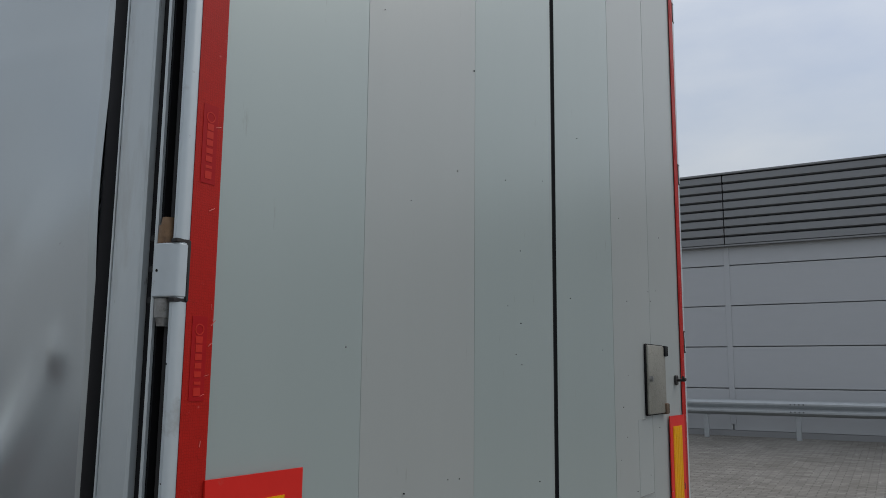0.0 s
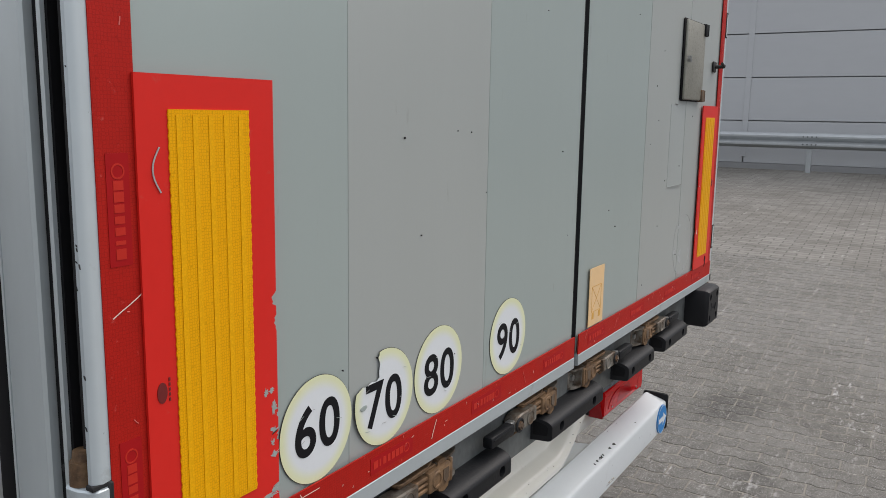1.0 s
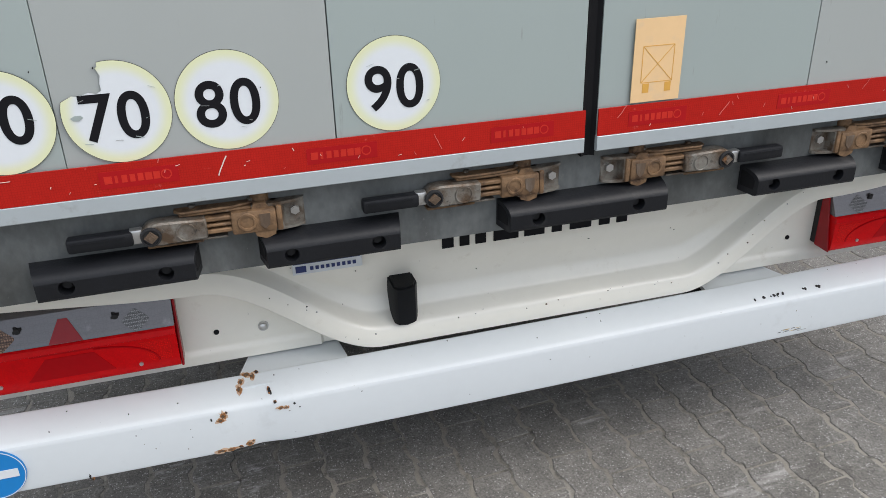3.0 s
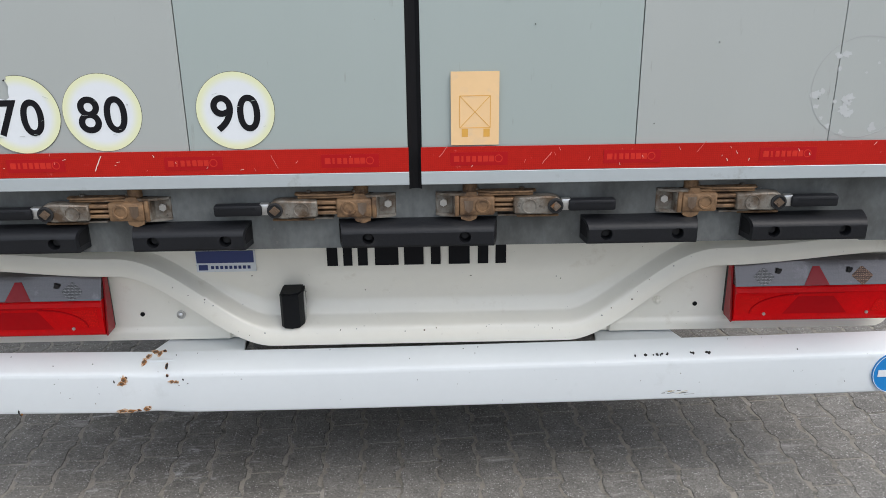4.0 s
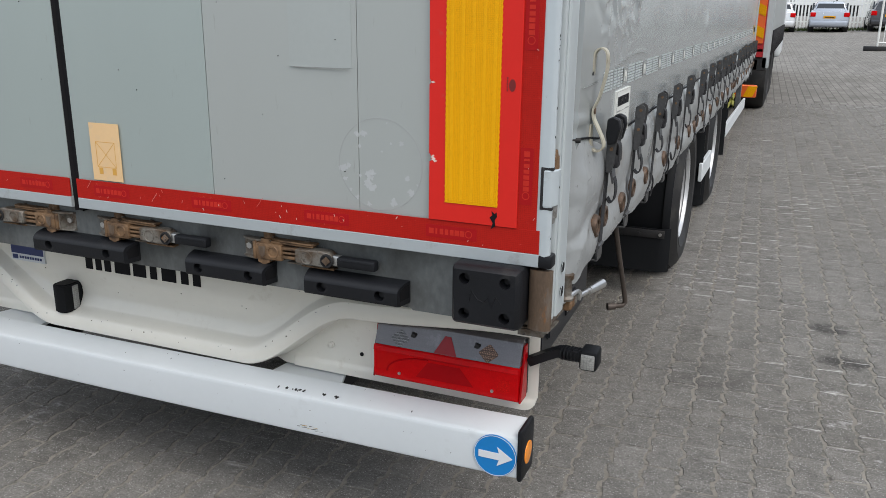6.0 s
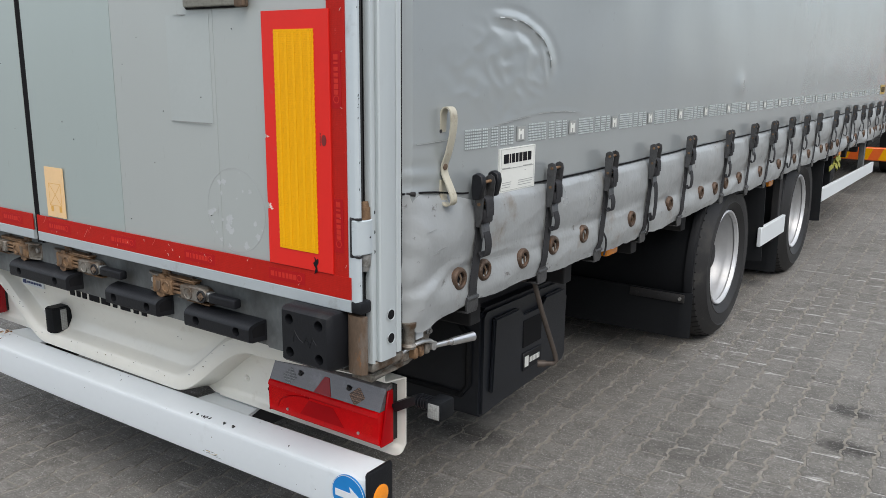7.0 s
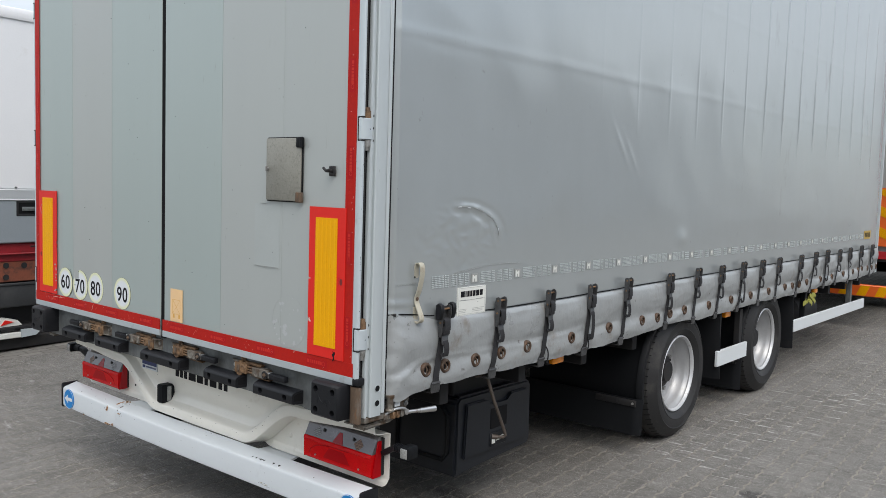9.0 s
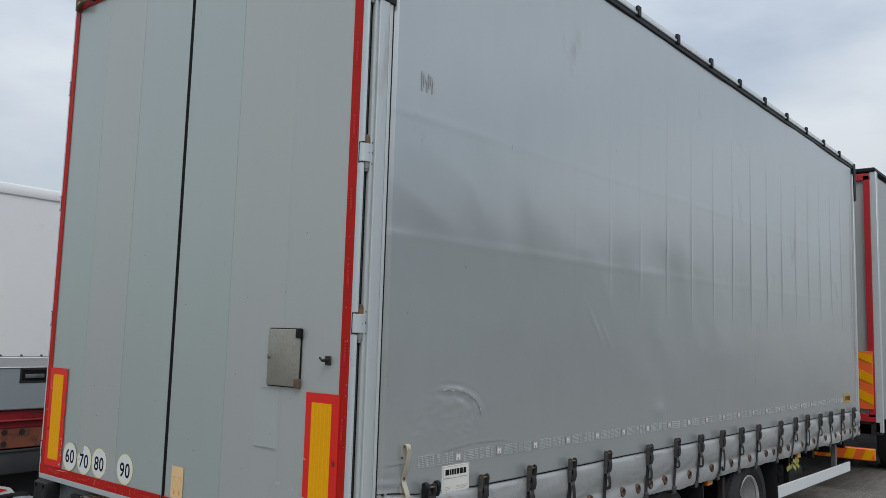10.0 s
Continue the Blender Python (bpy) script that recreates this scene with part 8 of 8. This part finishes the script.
def car(x, y, colour, label, estate=False, lights=True):
    z0 = ground_z(x, y)
    c = thing("parked_car", label, "car", (x, y, z0), "cars at the fence")
    paint_ = mat("car_paint", colour, 0.25, 0.35, var=0.03, clear=0.8)
    W, Hh, L = 0.87, 1.42, 4.2
    # cross-sections along the length; the tail faces the yard
    secs = [(0.0, 0.34, 0.62, 0.80), (0.05, 0.26, 0.92, 0.83), (0.25, 0.22, 1.00, 0.86), (1.2, 0.2, 0.98, W), (2.7, 0.2, 0.95, W), (3.7, 0.22, 0.84, 0.84), (4.12, 0.3, 0.70, 0.74), (L, 0.38, 0.6, 0.62)]
    bm = B()
    rows_ = []
    for yy, lo_, hi_, w in secs:
        ring_ = [(-w * 0.94, lo_), (-w, lo_ + 0.12), (-w * 1.0, (lo_ + hi_) / 2), (-w * 0.95, hi_ - 0.05), (-w * 0.86, hi_), (w * 0.86, hi_), (w * 0.95, hi_ - 0.05), (w, (lo_ + hi_) / 2), (w, lo_ + 0.12), (w * 0.94, lo_)]
        rows_.append([bm.verts.new((px, yy, pz)) for px, pz in ring_])
    for p, q in zip(rows_, rows_[1:]):
        for i in range(10):
            bm.faces.new((p[i], p[(i + 1) % 10], q[(i + 1) % 10], q[i]))
    bm.faces.new(rows_[0][::-1])
    bm.faces.new(rows_[-1])
    part("body", bm, paint_, c)
    bm = B()
    rows_ = []
    for yy, hi_, w0, w1 in ((0.12, 0.98, 0.74, 0.70), (0.30 if not estate else 0.2, 1.34, 0.74, 0.58), (0.7, Hh, 0.76, 0.60), (1.9, Hh - 0.01, 0.76, 0.60), (2.3, Hh - 0.10, 0.76, 0.60), (3.05, 0.96, 0.75, 0.70)):
        rows_.append([bm.verts.new(v) for v in ((-w0, yy, 0.95), (-w1, yy, hi_ - 0.05), (-w1 * 0.85, yy, hi_), (w1 * 0.85, yy, hi_), (w1, yy, hi_ - 0.05), (w0, yy, 0.95))])
    for p, q in zip(rows_, rows_[1:]):
        for i in range(5):
            bm.faces.new((p[i], p[i + 1], q[i + 1], q[i]))
    bm.faces.new(rows_[0][::-1])
    bm.faces.new(rows_[-1])
    part("cabin", bm, paint_, c)
    bm = B()
    v = [bm.verts.new(p) for p in ((-0.62, 0.150, 1.02), (0.62, 0.150, 1.02), (0.54, 0.245, 1.30), (-0.54, 0.245, 1.30))]
    bm.faces.new(v)
    thicken(bm, 0.01)
    part("rear_window", bm, mat("car_glass", (0.03, 0.035, 0.04), 0.08, var=0.1), c)
    for s in (-1, 1):
        bm = B()
        prism(bm, [(0.62, 1.0), (0.72, 1.33), (1.9, 1.34), (2.25, 1.26), (2.75, 1.0)], *sorted((s * 0.70, s * 0.765)), "x")
        part("side_window", bm, mat("car_glass", (0.03, 0.035, 0.04), 0.08, var=0.1), c)
        bm = B()
        box(bm, *sorted((s * 0.60, s * 0.84)), -0.004, 0.10, 0.70, 0.90, 0.02, 2)
        part("tail_light", bm, LENS_RED, c)
        for yy in (0.75, 3.35):
            bm = B()
            lathe(bm, [(0.0, s * 0.60), (0.31, s * 0.62), (0.32, s * 0.70), (0.31, s * 0.86), (0.22, s * 0.87), (0.0, s * 0.85)], (0, yy, 0.32), 24)
            part("tyre", bm, TYRE, c)
    bm = B()
    box(bm, -0.80, 0.80, -0.03, 0.10, 0.30, 0.52, 0.03, 2)
    part("rear_bumper", bm, paint_, c)
    bm = B()
    box(bm, -0.26, 0.26, -0.012, 0.01, 0.63, 0.74, 0.003, mi=0)
    box(bm, -0.20, 0.20, -0.015, -0.011, 0.665, 0.705, mi=1)
    part("plate", bm, [YELLOW, BLACK_INK], c)
    return c


car(2.97, 42.0, (0.42, 0.46, 0.52), "silver-blue hatchback parked tail-out at the fence")
car(0.66, 42.3, (0.72, 0.73, 0.74), "white hatchback parked tail-out at the fence")
car(5.55, 42.2, (0.05, 0.05, 0.055), "dark grey car parked tail-out at the fence")

gate = thing("mobile_gate", "white tubular mobile fence panel on a dark block foot", "fence panel", (3.9, 26.0, ground_z(3.9, 26)))
bm = B()
cyl(bm, (0, 0, 0.05), (0, 0, 2.0), 0.03, 10)
cyl(bm, (3.4, 0, 0.05), (3.4, 0, 2.0), 0.03, 10)
for z in (0.22, 1.9):
    cyl(bm, (0, 0, z), (3.4, 0, z), 0.025, 10)
part("frame", bm, PAL, gate)
for k in range(1, 24):
    bm = B()
    cyl(bm, (k * 0.142, 0, 0.14), (k * 0.142, 0, 1.9), 0.012, 6)
    part("bar", bm, PAL, gate)
for x in (0.0, 3.4):
    bm = B()
    box(bm, x - 0.36, x + 0.36, -0.12, 0.12, -0.02, 0.12, 0.02, 2)
    part("foot", bm, CHASSIS, gate)


# ---- yard: one sheet to the horizon, and the pavers near the trailer ----
TURN_P = radians(2.2)
ca, sa = math.cos(TURN_P), math.sin(TURN_P)
GROUND = bpy.data.materials.new("yard_paving")
GROUND.use_nodes = True
gn, gl = GROUND.node_tree.nodes, GROUND.node_tree.links
gb = gn["Principled BSDF"]
gb.inputs["Roughness"].default_value = 0.85
gtc = gn.new("ShaderNodeTexCoord")
gmap = gn.new("ShaderNodeMapping")
gmap.inputs["Rotation"].default_value = (0, 0, radians(90) - TURN_P)
brick = gn.new("ShaderNodeTexBrick")
brick.inputs["Scale"].default_value = 1.0
brick.inputs["Brick Width"].default_value, brick.inputs["Row Height"].default_value = 0.216, 0.110
brick.inputs["Mortar Size"].default_value, brick.inputs["Mortar Smooth"].default_value = 0.008, 0.4
brick.inputs["Color1"].default_value, brick.inputs["Color2"].default_value = (0.150, 0.140, 0.124, 1), (0.215, 0.203, 0.182, 1)
brick.inputs["Mortar"].default_value = (0.095, 0.088, 0.077, 1)
gl.new(gtc.outputs["Object"], gmap.inputs[0])
gl.new(gmap.outputs[0], brick.inputs["Vector"])


def yard_noise(nodes, links, src, scale, detail=6, rough=0.6):
    t = nodes.new("ShaderNodeTexNoise")
    t.inputs["Scale"].default_value, t.inputs["Detail"].default_value, t.inputs["Roughness"].default_value = scale, detail, rough
    links.new(src, t.inputs["Vector"])
    return t.outputs["Fac"]


def stain_chain(nodes, links, src, colour):
    """Large pale and dark patches, fine grit and whitish bloom."""
    for scale, lo, hi, tint, amount in ((0.55, 0.42, 0.70, (0.60, 0.57, 0.52, 1), 0.55), (2.3, 0.55, 0.75, (0.55, 0.53, 0.50, 1), 0.5)):
        r = nodes.new("ShaderNodeValToRGB")
        r.color_ramp.elements[0].position, r.color_ramp.elements[1].position = lo, hi
        links.new(yard_noise(nodes, links, src, scale), r.inputs[0])
        k = nodes.new("ShaderNodeMath")
        k.operation = "MULTIPLY"
        k.inputs[1].default_value = amount
        links.new(r.outputs[0], k.inputs[0])
        m = nodes.new("ShaderNodeMix")
        m.data_type, m.blend_type = "RGBA", "MULTIPLY"
        m.inputs[7].default_value = tint
        links.new(k.outputs[0], m.inputs[0])
        links.new(colour, m.inputs[6])
        colour = m.outputs[2]
    r = nodes.new("ShaderNodeValToRGB")
    r.color_ramp.elements[0].position, r.color_ramp.elements[1].position = 0.60, 0.72
    mp = nodes.new("ShaderNodeMapping")
    mp.inputs["Scale"].default_value = (0.55, 3.0, 1)
    mp.inputs["Rotation"].default_value = (0, 0, radians(8))
    links.new(src, mp.inputs[0])
    links.new(yard_noise(nodes, links, mp.outputs[0], 5.0, 8, 0.7), r.inputs[0])
    k = nodes.new("ShaderNodeMath")
    k.operation = "MULTIPLY"
    k.inputs[1].default_value = 0.6
    links.new(r.outputs[0], k.inputs[0])
    m = nodes.new("ShaderNodeMix")
    m.data_type = "RGBA"
    m.inputs[7].default_value = (0.46, 0.445, 0.42, 1)
    links.new(k.outputs[0], m.inputs[0])
    links.new(colour, m.inputs[6])
    return m.outputs[2]


# grime gathered in long smears and rows of open joints towards the hall
far_colour = stain_chain(gn, gl, gtc.outputs["Object"], brick.outputs["Color"])
for scale, sx, sy, lo, hi, amount in ((0.9, 3.2, 0.7, 0.54, 0.70, 0.55), (2.6, 2.4, 0.7, 0.60, 0.68, 0.6), (1.4, 6.0, 0.5, 0.64, 0.70, 0.7)):
    gm_ = gn.new("ShaderNodeMapping")
    gm_.inputs["Scale"].default_value = (sx, sy, 1)
    gl.new(gtc.outputs["Object"], gm_.inputs[0])
    gr_ = gn.new("ShaderNodeMapRange")
    gr_.inputs["From Min"].default_value, gr_.inputs["From Max"].default_value = lo, hi
    gr_.inputs["To Min"].default_value, gr_.inputs["To Max"].default_value = 0.0, amount
    gl.new(yard_noise(gn, gl, gm_.outputs[0], scale, 7, 0.65), gr_.inputs[0])
    gx_ = gn.new("ShaderNodeMix")
    gx_.data_type = "RGBA"
    gx_.inputs[7].default_value = (0.075, 0.068, 0.058, 1)
    gl.new(gr_.outputs[0], gx_.inputs[0])
    gl.new(far_colour, gx_.inputs[6])
    far_colour = gx_.outputs[2]
gl.new(far_colour, gb.inputs["Base Color"])
gbump = gn.new("ShaderNodeBump")
gbump.inputs["Strength"].default_value, gbump.inputs["Distance"].default_value = 0.6, 0.006
gbump.invert = True
gl.new(brick.outputs["Fac"], gbump.inputs["Height"])
gl.new(gbump.outputs[0], gb.inputs["Normal"])

PAVER = bpy.data.materials.new("concrete_paver")
PAVER.use_nodes = True
pn, pk = PAVER.node_tree.nodes, PAVER.node_tree.links
pb = pn["Principled BSDF"]
pb.inputs["Roughness"].default_value = 0.88
pb.inputs["Specular IOR Level"].default_value = 0.35
pgeo = pn.new("ShaderNodeNewGeometry")
ptc_out = pgeo.outputs["Position"]
pinfo = pn.new("ShaderNodeObjectInfo")


def pmath(op, a, c):
    k = pn.new("ShaderNodeMath")
    k.operation = op
    for i, v in enumerate((a, c)):
        if isinstance(v, (int, float)):
            k.inputs[i].default_value = v
        else:
            pk.new(v, k.inputs[i])
    return k.outputs[0]


def pband(src, lo, hi, a, b):
    r = pn.new("ShaderNodeMapRange")
    r.inputs["From Min"].default_value, r.inputs["From Max"].default_value = lo, hi
    r.inputs["To Min"].default_value, r.inputs["To Max"].default_value = a, b
    pk.new(src, r.inputs[0])
    return r.outputs[0]


one = pmath("FRACT", pmath("ADD", pgeo.outputs["Random Per Island"], pinfo.outputs["Random"]), 0.0)
shade = pband(one, 0.0, 1.0, 0.90, 1.08)
shade = pmath("MULTIPLY", shade, pband(yard_noise(pn, pk, ptc_out, 14, 8, 0.75), 0.30, 0.70, 0.70, 1.25))
shade = pmath("MULTIPLY", shade, pband(yard_noise(pn, pk, ptc_out, 170, 3, 0.7), 0.30, 0.70, 0.62, 1.38))
shade = pmath("MULTIPLY", shade, pband(yard_noise(pn, pk, ptc_out, 480, 2, 0.6), 0.30, 0.70, 0.70, 1.30))
# old oil spots soak into the paving
for ox, oy, rx, ry, deep in ((2.035, 2.275, 0.105, 0.070, 0.40), (2.093, 1.905, 0.115, 0.075, 0.38), (0.83, 1.23, 0.17, 0.085, 0.5), (1.55, 1.55, 0.20, 0.13, 0.78), (2.46, 0.11, 0.34, 0.17, 0.66), (1.62, -0.17, 0.22, 0.08, 0.74), (2.9, 1.1, 0.10, 0.07, 0.75)):
    mp_ = pn.new("ShaderNodeMapping")
    mp_.inputs["Location"].default_value = (-ox / rx, -oy / ry, 0)
    mp_.inputs["Scale"].default_value = (1 / rx, 1 / ry, 0)
    pk.new(ptc_out, mp_.inputs[0])
    ln_ = pn.new("ShaderNodeVectorMath")
    ln_.operation = "LENGTH"
    pk.new(mp_.outputs[0], ln_.inputs[0])
    blot = pmath("ADD", ln_.outputs["Value"], pmath("MULTIPLY", pmath("SUBTRACT", yard_noise(pn, pk, ptc_out, 22, 6, 0.7), 0.5), 1.7))
    shade = pmath("MULTIPLY", shade, pband(blot, 0.55, 1.15, deep, 1.0))
pcol = pn.new("ShaderNodeVectorMath")
pcol.operation = "SCALE"
pcol.inputs[0].default_value = (0.168, 0.160, 0.146)
pk.new(shade, pcol.inputs["Scale"])
colour_ = stain_chain(pn, pk, ptc_out, pcol.outputs[0])
# thin whitish scuffs and pale chips of aggregate
for scale, sx, sy, lo, hi, amount in ((7.0, 1.2, 9.0, 0.59, 0.70, 0.4), (3.2, 1.0, 7.0, 0.60, 0.70, 0.4), (150.0, 1, 1, 0.615, 0.66, 0.8)):
    mp_ = pn.new("ShaderNodeMapping")
    mp_.inputs["Scale"].default_value = (sx, sy, 1)
    mp_.inputs["Rotation"].default_value = (0, 0, radians(4))
    pk.new(ptc_out, mp_.inputs[0])
    mx_ = pn.new("ShaderNodeMix")
    mx_.data_type = "RGBA"
    mx_.inputs[7].default_value = (0.40, 0.385, 0.36, 1)
    pk.new(pband(yard_noise(pn, pk, mp_.outputs[0], scale, 6, 0.75), lo, hi, 0.0, amount), mx_.inputs[0])
    pk.new(colour_, mx_.inputs[6])
    colour_ = mx_.outputs[2]
# chips of pale aggregate in the worn face
vor = pn.new("ShaderNodeTexVoronoi")
vor.inputs["Scale"].default_value = 190.0
pk.new(ptc_out, vor.inputs["Vector"])
vsep = pn.new("ShaderNodeSeparateColor")
pk.new(vor.outputs["Color"], vsep.inputs[0])
stone = pmath("MULTIPLY", pband(vsep.outputs[0], 0.80, 0.84, 0.0, 1.0), pband(vor.outputs["Distance"], 0.30, 0.42, 0.75, 0.0))
mx_ = pn.new("ShaderNodeMix")
mx_.data_type = "RGBA"
mx_.inputs[7].default_value = (0.46, 0.45, 0.43, 1)
pk.new(stone, mx_.inputs[0])
pk.new(colour_, mx_.inputs[6])
colour_ = mx_.outputs[2]
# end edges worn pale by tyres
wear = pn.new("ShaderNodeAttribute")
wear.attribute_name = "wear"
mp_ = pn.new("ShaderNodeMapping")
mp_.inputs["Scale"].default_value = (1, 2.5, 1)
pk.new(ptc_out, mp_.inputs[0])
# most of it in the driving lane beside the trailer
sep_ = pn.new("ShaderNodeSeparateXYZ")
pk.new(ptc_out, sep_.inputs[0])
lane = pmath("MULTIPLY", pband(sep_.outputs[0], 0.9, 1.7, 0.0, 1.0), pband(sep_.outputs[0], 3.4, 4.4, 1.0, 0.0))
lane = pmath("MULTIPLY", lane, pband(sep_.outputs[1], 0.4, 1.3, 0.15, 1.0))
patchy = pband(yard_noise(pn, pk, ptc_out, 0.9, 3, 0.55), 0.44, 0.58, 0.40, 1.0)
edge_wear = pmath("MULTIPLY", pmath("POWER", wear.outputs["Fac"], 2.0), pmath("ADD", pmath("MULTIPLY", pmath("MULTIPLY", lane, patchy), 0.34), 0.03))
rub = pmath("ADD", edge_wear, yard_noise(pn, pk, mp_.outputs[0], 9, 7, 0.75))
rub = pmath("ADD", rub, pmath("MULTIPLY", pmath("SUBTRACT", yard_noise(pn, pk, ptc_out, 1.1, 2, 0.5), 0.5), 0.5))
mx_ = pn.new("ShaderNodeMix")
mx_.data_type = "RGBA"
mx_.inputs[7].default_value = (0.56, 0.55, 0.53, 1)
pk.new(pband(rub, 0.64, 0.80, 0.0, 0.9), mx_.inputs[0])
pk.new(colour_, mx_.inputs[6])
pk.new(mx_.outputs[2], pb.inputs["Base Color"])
pbump = pn.new("ShaderNodeBump")
pbump.inputs["Strength"].default_value, pbump.inputs["Distance"].default_value = 1.0, 0.0028
pk.new(pmath("ADD", yard_noise(pn, pk, ptc_out, 150, 5, 0.75), pmath("MULTIPLY", yard_noise(pn, pk, ptc_out, 30, 4, 0.6), 1.5)), pbump.inputs["Height"])
pk.new(pbump.outputs[0], pb.inputs["Normal"])

bm = B()
xs = [-400, -150, -60, -25, -12, -6, -3, -1, 0, 3, 6, 7, 8, 9, 10, 11, 12, 13, 14, 16, 25, 60, 150, 400]
ys = [-400, -150, -60, -25, -12, -6, -4, 0, 3, 6, 9] + steps(12, 46, 14) + [60, 150, 400]
strip_grid(bm, xs, ys, lambda x, y: (x, y, ground_z(x, y) - 0.0085))
yard = tagged(obj("ground", bm, GROUND), "grey concrete paving of the yard with sandy joints", "paving", kind="structure")

# sand in the joints of the near pavers
SAND = mat("joint_sand", (0.235, 0.217, 0.184), 0.95, var=0.3, s1=2.0, s2=220, bump=0.004, bscale=260, dirt=(0.075, 0.070, 0.062), damt=0.45, dscale=26, dirt2=(0.33, 0.31, 0.28), d2amt=0.25, d2scale=9)
bm = B()
strip_grid(bm, [-4.1, -1.0, 3.0, 6.0] + steps(6.0, 6.5, 4)[1:], steps(-0.95, 11.4, 24), lambda x, y: (x, y, ground_z(x, y) - 0.0019))
strip_grid(bm, [-2.4, -1.0, 3.0, 4.4], steps(-2.5, -0.95, 3), lambda x, y: (x, y, ground_z(x, y) - 0.0019))
sand = part("joint_sand", bm, SAND, yard)

# zigzag pavers: outline repeated along both long sides
PL, PW, J = 0.216, 0.110, 0.0105


def zig(u):
    u = (u / PL * 2.0) % 1.0
    return 0.0052 * (max(-1.0, min(1.0, 3.2 * (1 - 4 * abs(u - 0.5)))))


def paver_outline(inset):
    h, l = PW / 2 - inset, PL / 2 - 0.62 * inset
    kinks = [(n + c) * PL / 2 - PL / 4 for n in range(-3, 4) for c in (0.172, 0.328, 0.672, 0.828)]
    us = sorted([-l, l] + [q for q in kinks if -l + 0.004 < q < l - 0.004])
    return [(h + zig(u + PL / 4), u) for u in us] + [(-h + zig(u + PL / 4), u) for u in us[::-1]]


def ragged(count, rnd_):
    """Small uneven shifts of the outline: worn and chipped edges."""
    return [(rnd_.gauss(0, 0.0021) + (rnd_.choice((0, 0, 0, 0.004)) * rnd_.uniform(-1, 1)), rnd_.gauss(0, 0.0011)) for _ in range(count)]


def paver_mesh(seed):
    bm = B()
    rings_ = []
    jit = ragged(len(paver_outline(J / 2)), random.Random(seed))
    for inset, z in ((J / 2, -0.012), (J / 2, -0.0022), (J / 2 + 0.0022, 0.0)):
        rings_.append([bm.verts.new((px + jx, py + jy, z)) for (px, py), (jx, jy) in zip(paver_outline(inset), jit)])
    k = len(rings_[0])
    for p, q in zip(rings_, rings_[1:]):
        for i in range(k):
            bm.faces.new((p[i], p[(i + 1) % k], q[(i + 1) % k], q[i]))
    top, m = rings_[-1], k // 2
    for i in range(m - 1):
        bm.faces.new((top[i], top[i + 1], top[k - 2 - i], top[k - 1 - i]))
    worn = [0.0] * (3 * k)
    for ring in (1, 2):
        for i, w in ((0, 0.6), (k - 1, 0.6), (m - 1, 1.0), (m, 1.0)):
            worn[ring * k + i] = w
    me = bpy.data.meshes.new("paver")
    bmesh.ops.recalc_face_normals(bm, faces=bm.faces)
    bm.to_mesh(me)
    bm.free()
    me.attributes.new("wear", "FLOAT", "POINT").data.foreach_set("value", worn)
    me.materials.append(PAVER)
    return me


pavs = [paver_mesh(k) for k in range(9)]
pav = pavs[0]
bases = [np.array([v.co[:] for v in m_.vertices]) for m_ in pavs]
base_f = [tuple(p.vertices) for p in pav.polygons]
rnd = random.Random(77)
verts, faces, single = [], [], 0
for i in range(-40, 62):
    for j in range(-18, 56):
        lx, ly = i * PW, (j + 0.5 * (i % 2)) * PL
        x, y = lx * ca - ly * sa, lx * sa + ly * ca
        if not (-4.2 < x < 6.6 and -2.6 < y < 11.5):
            continue
        if y < -1.0 and not -2.5 < x < 4.5:
            continue
        z = ground_z(x, y) + rnd.uniform(-0.0007, 0.0010)
        tx, ty = rnd.uniform(-0.004, 0.004), rnd.uniform(-0.004, 0.004)
        if 0.0 < y < 2.05 and 1.35 < x < 3.2 and single < 300:
            o = new("paver", pavs[(i * 5 + j * 3) % 9])
            o.parent = yard
            o.location, o.rotation_euler = (x, y, z), (tx + 0.014, ty - (0.02 if x < 3 else 0.0335), TURN_P + rnd.uniform(-0.01, 0.01))
            single += 1
            continue
        a = TURN_P + rnd.uniform(-0.01, 0.01)
        c_, s_ = math.cos(a), math.sin(a)
        p = bases[rnd.randrange(9)]
        q = p.copy()
        q[:, 0], q[:, 1] = p[:, 0] * c_ - p[:, 1] * s_ + x, p[:, 0] * s_ + p[:, 1] * c_ + y
        q[:, 2] = p[:, 2] + z + p[:, 0] * (ty + (0.0 if x < -1 else 0.02 if x < 3 else 0.0335)) + p[:, 1] * (tx + 0.014)
        n0 = len(verts)
        verts.extend(map(tuple, q.tolist()))
        faces.extend(tuple(n0 + w for w in f) for f in base_f)
me = bpy.data.meshes.new("pavers")
me.from_pydata(verts, [], faces)
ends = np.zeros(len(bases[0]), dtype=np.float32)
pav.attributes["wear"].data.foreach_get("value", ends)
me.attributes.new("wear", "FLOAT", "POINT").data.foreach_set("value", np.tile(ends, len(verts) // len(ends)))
me.materials.append(PAVER)
rest = new("pavers", me)
rest.parent = yard
tagged(rest, "grey interlocking concrete pavers", kind="stuff")
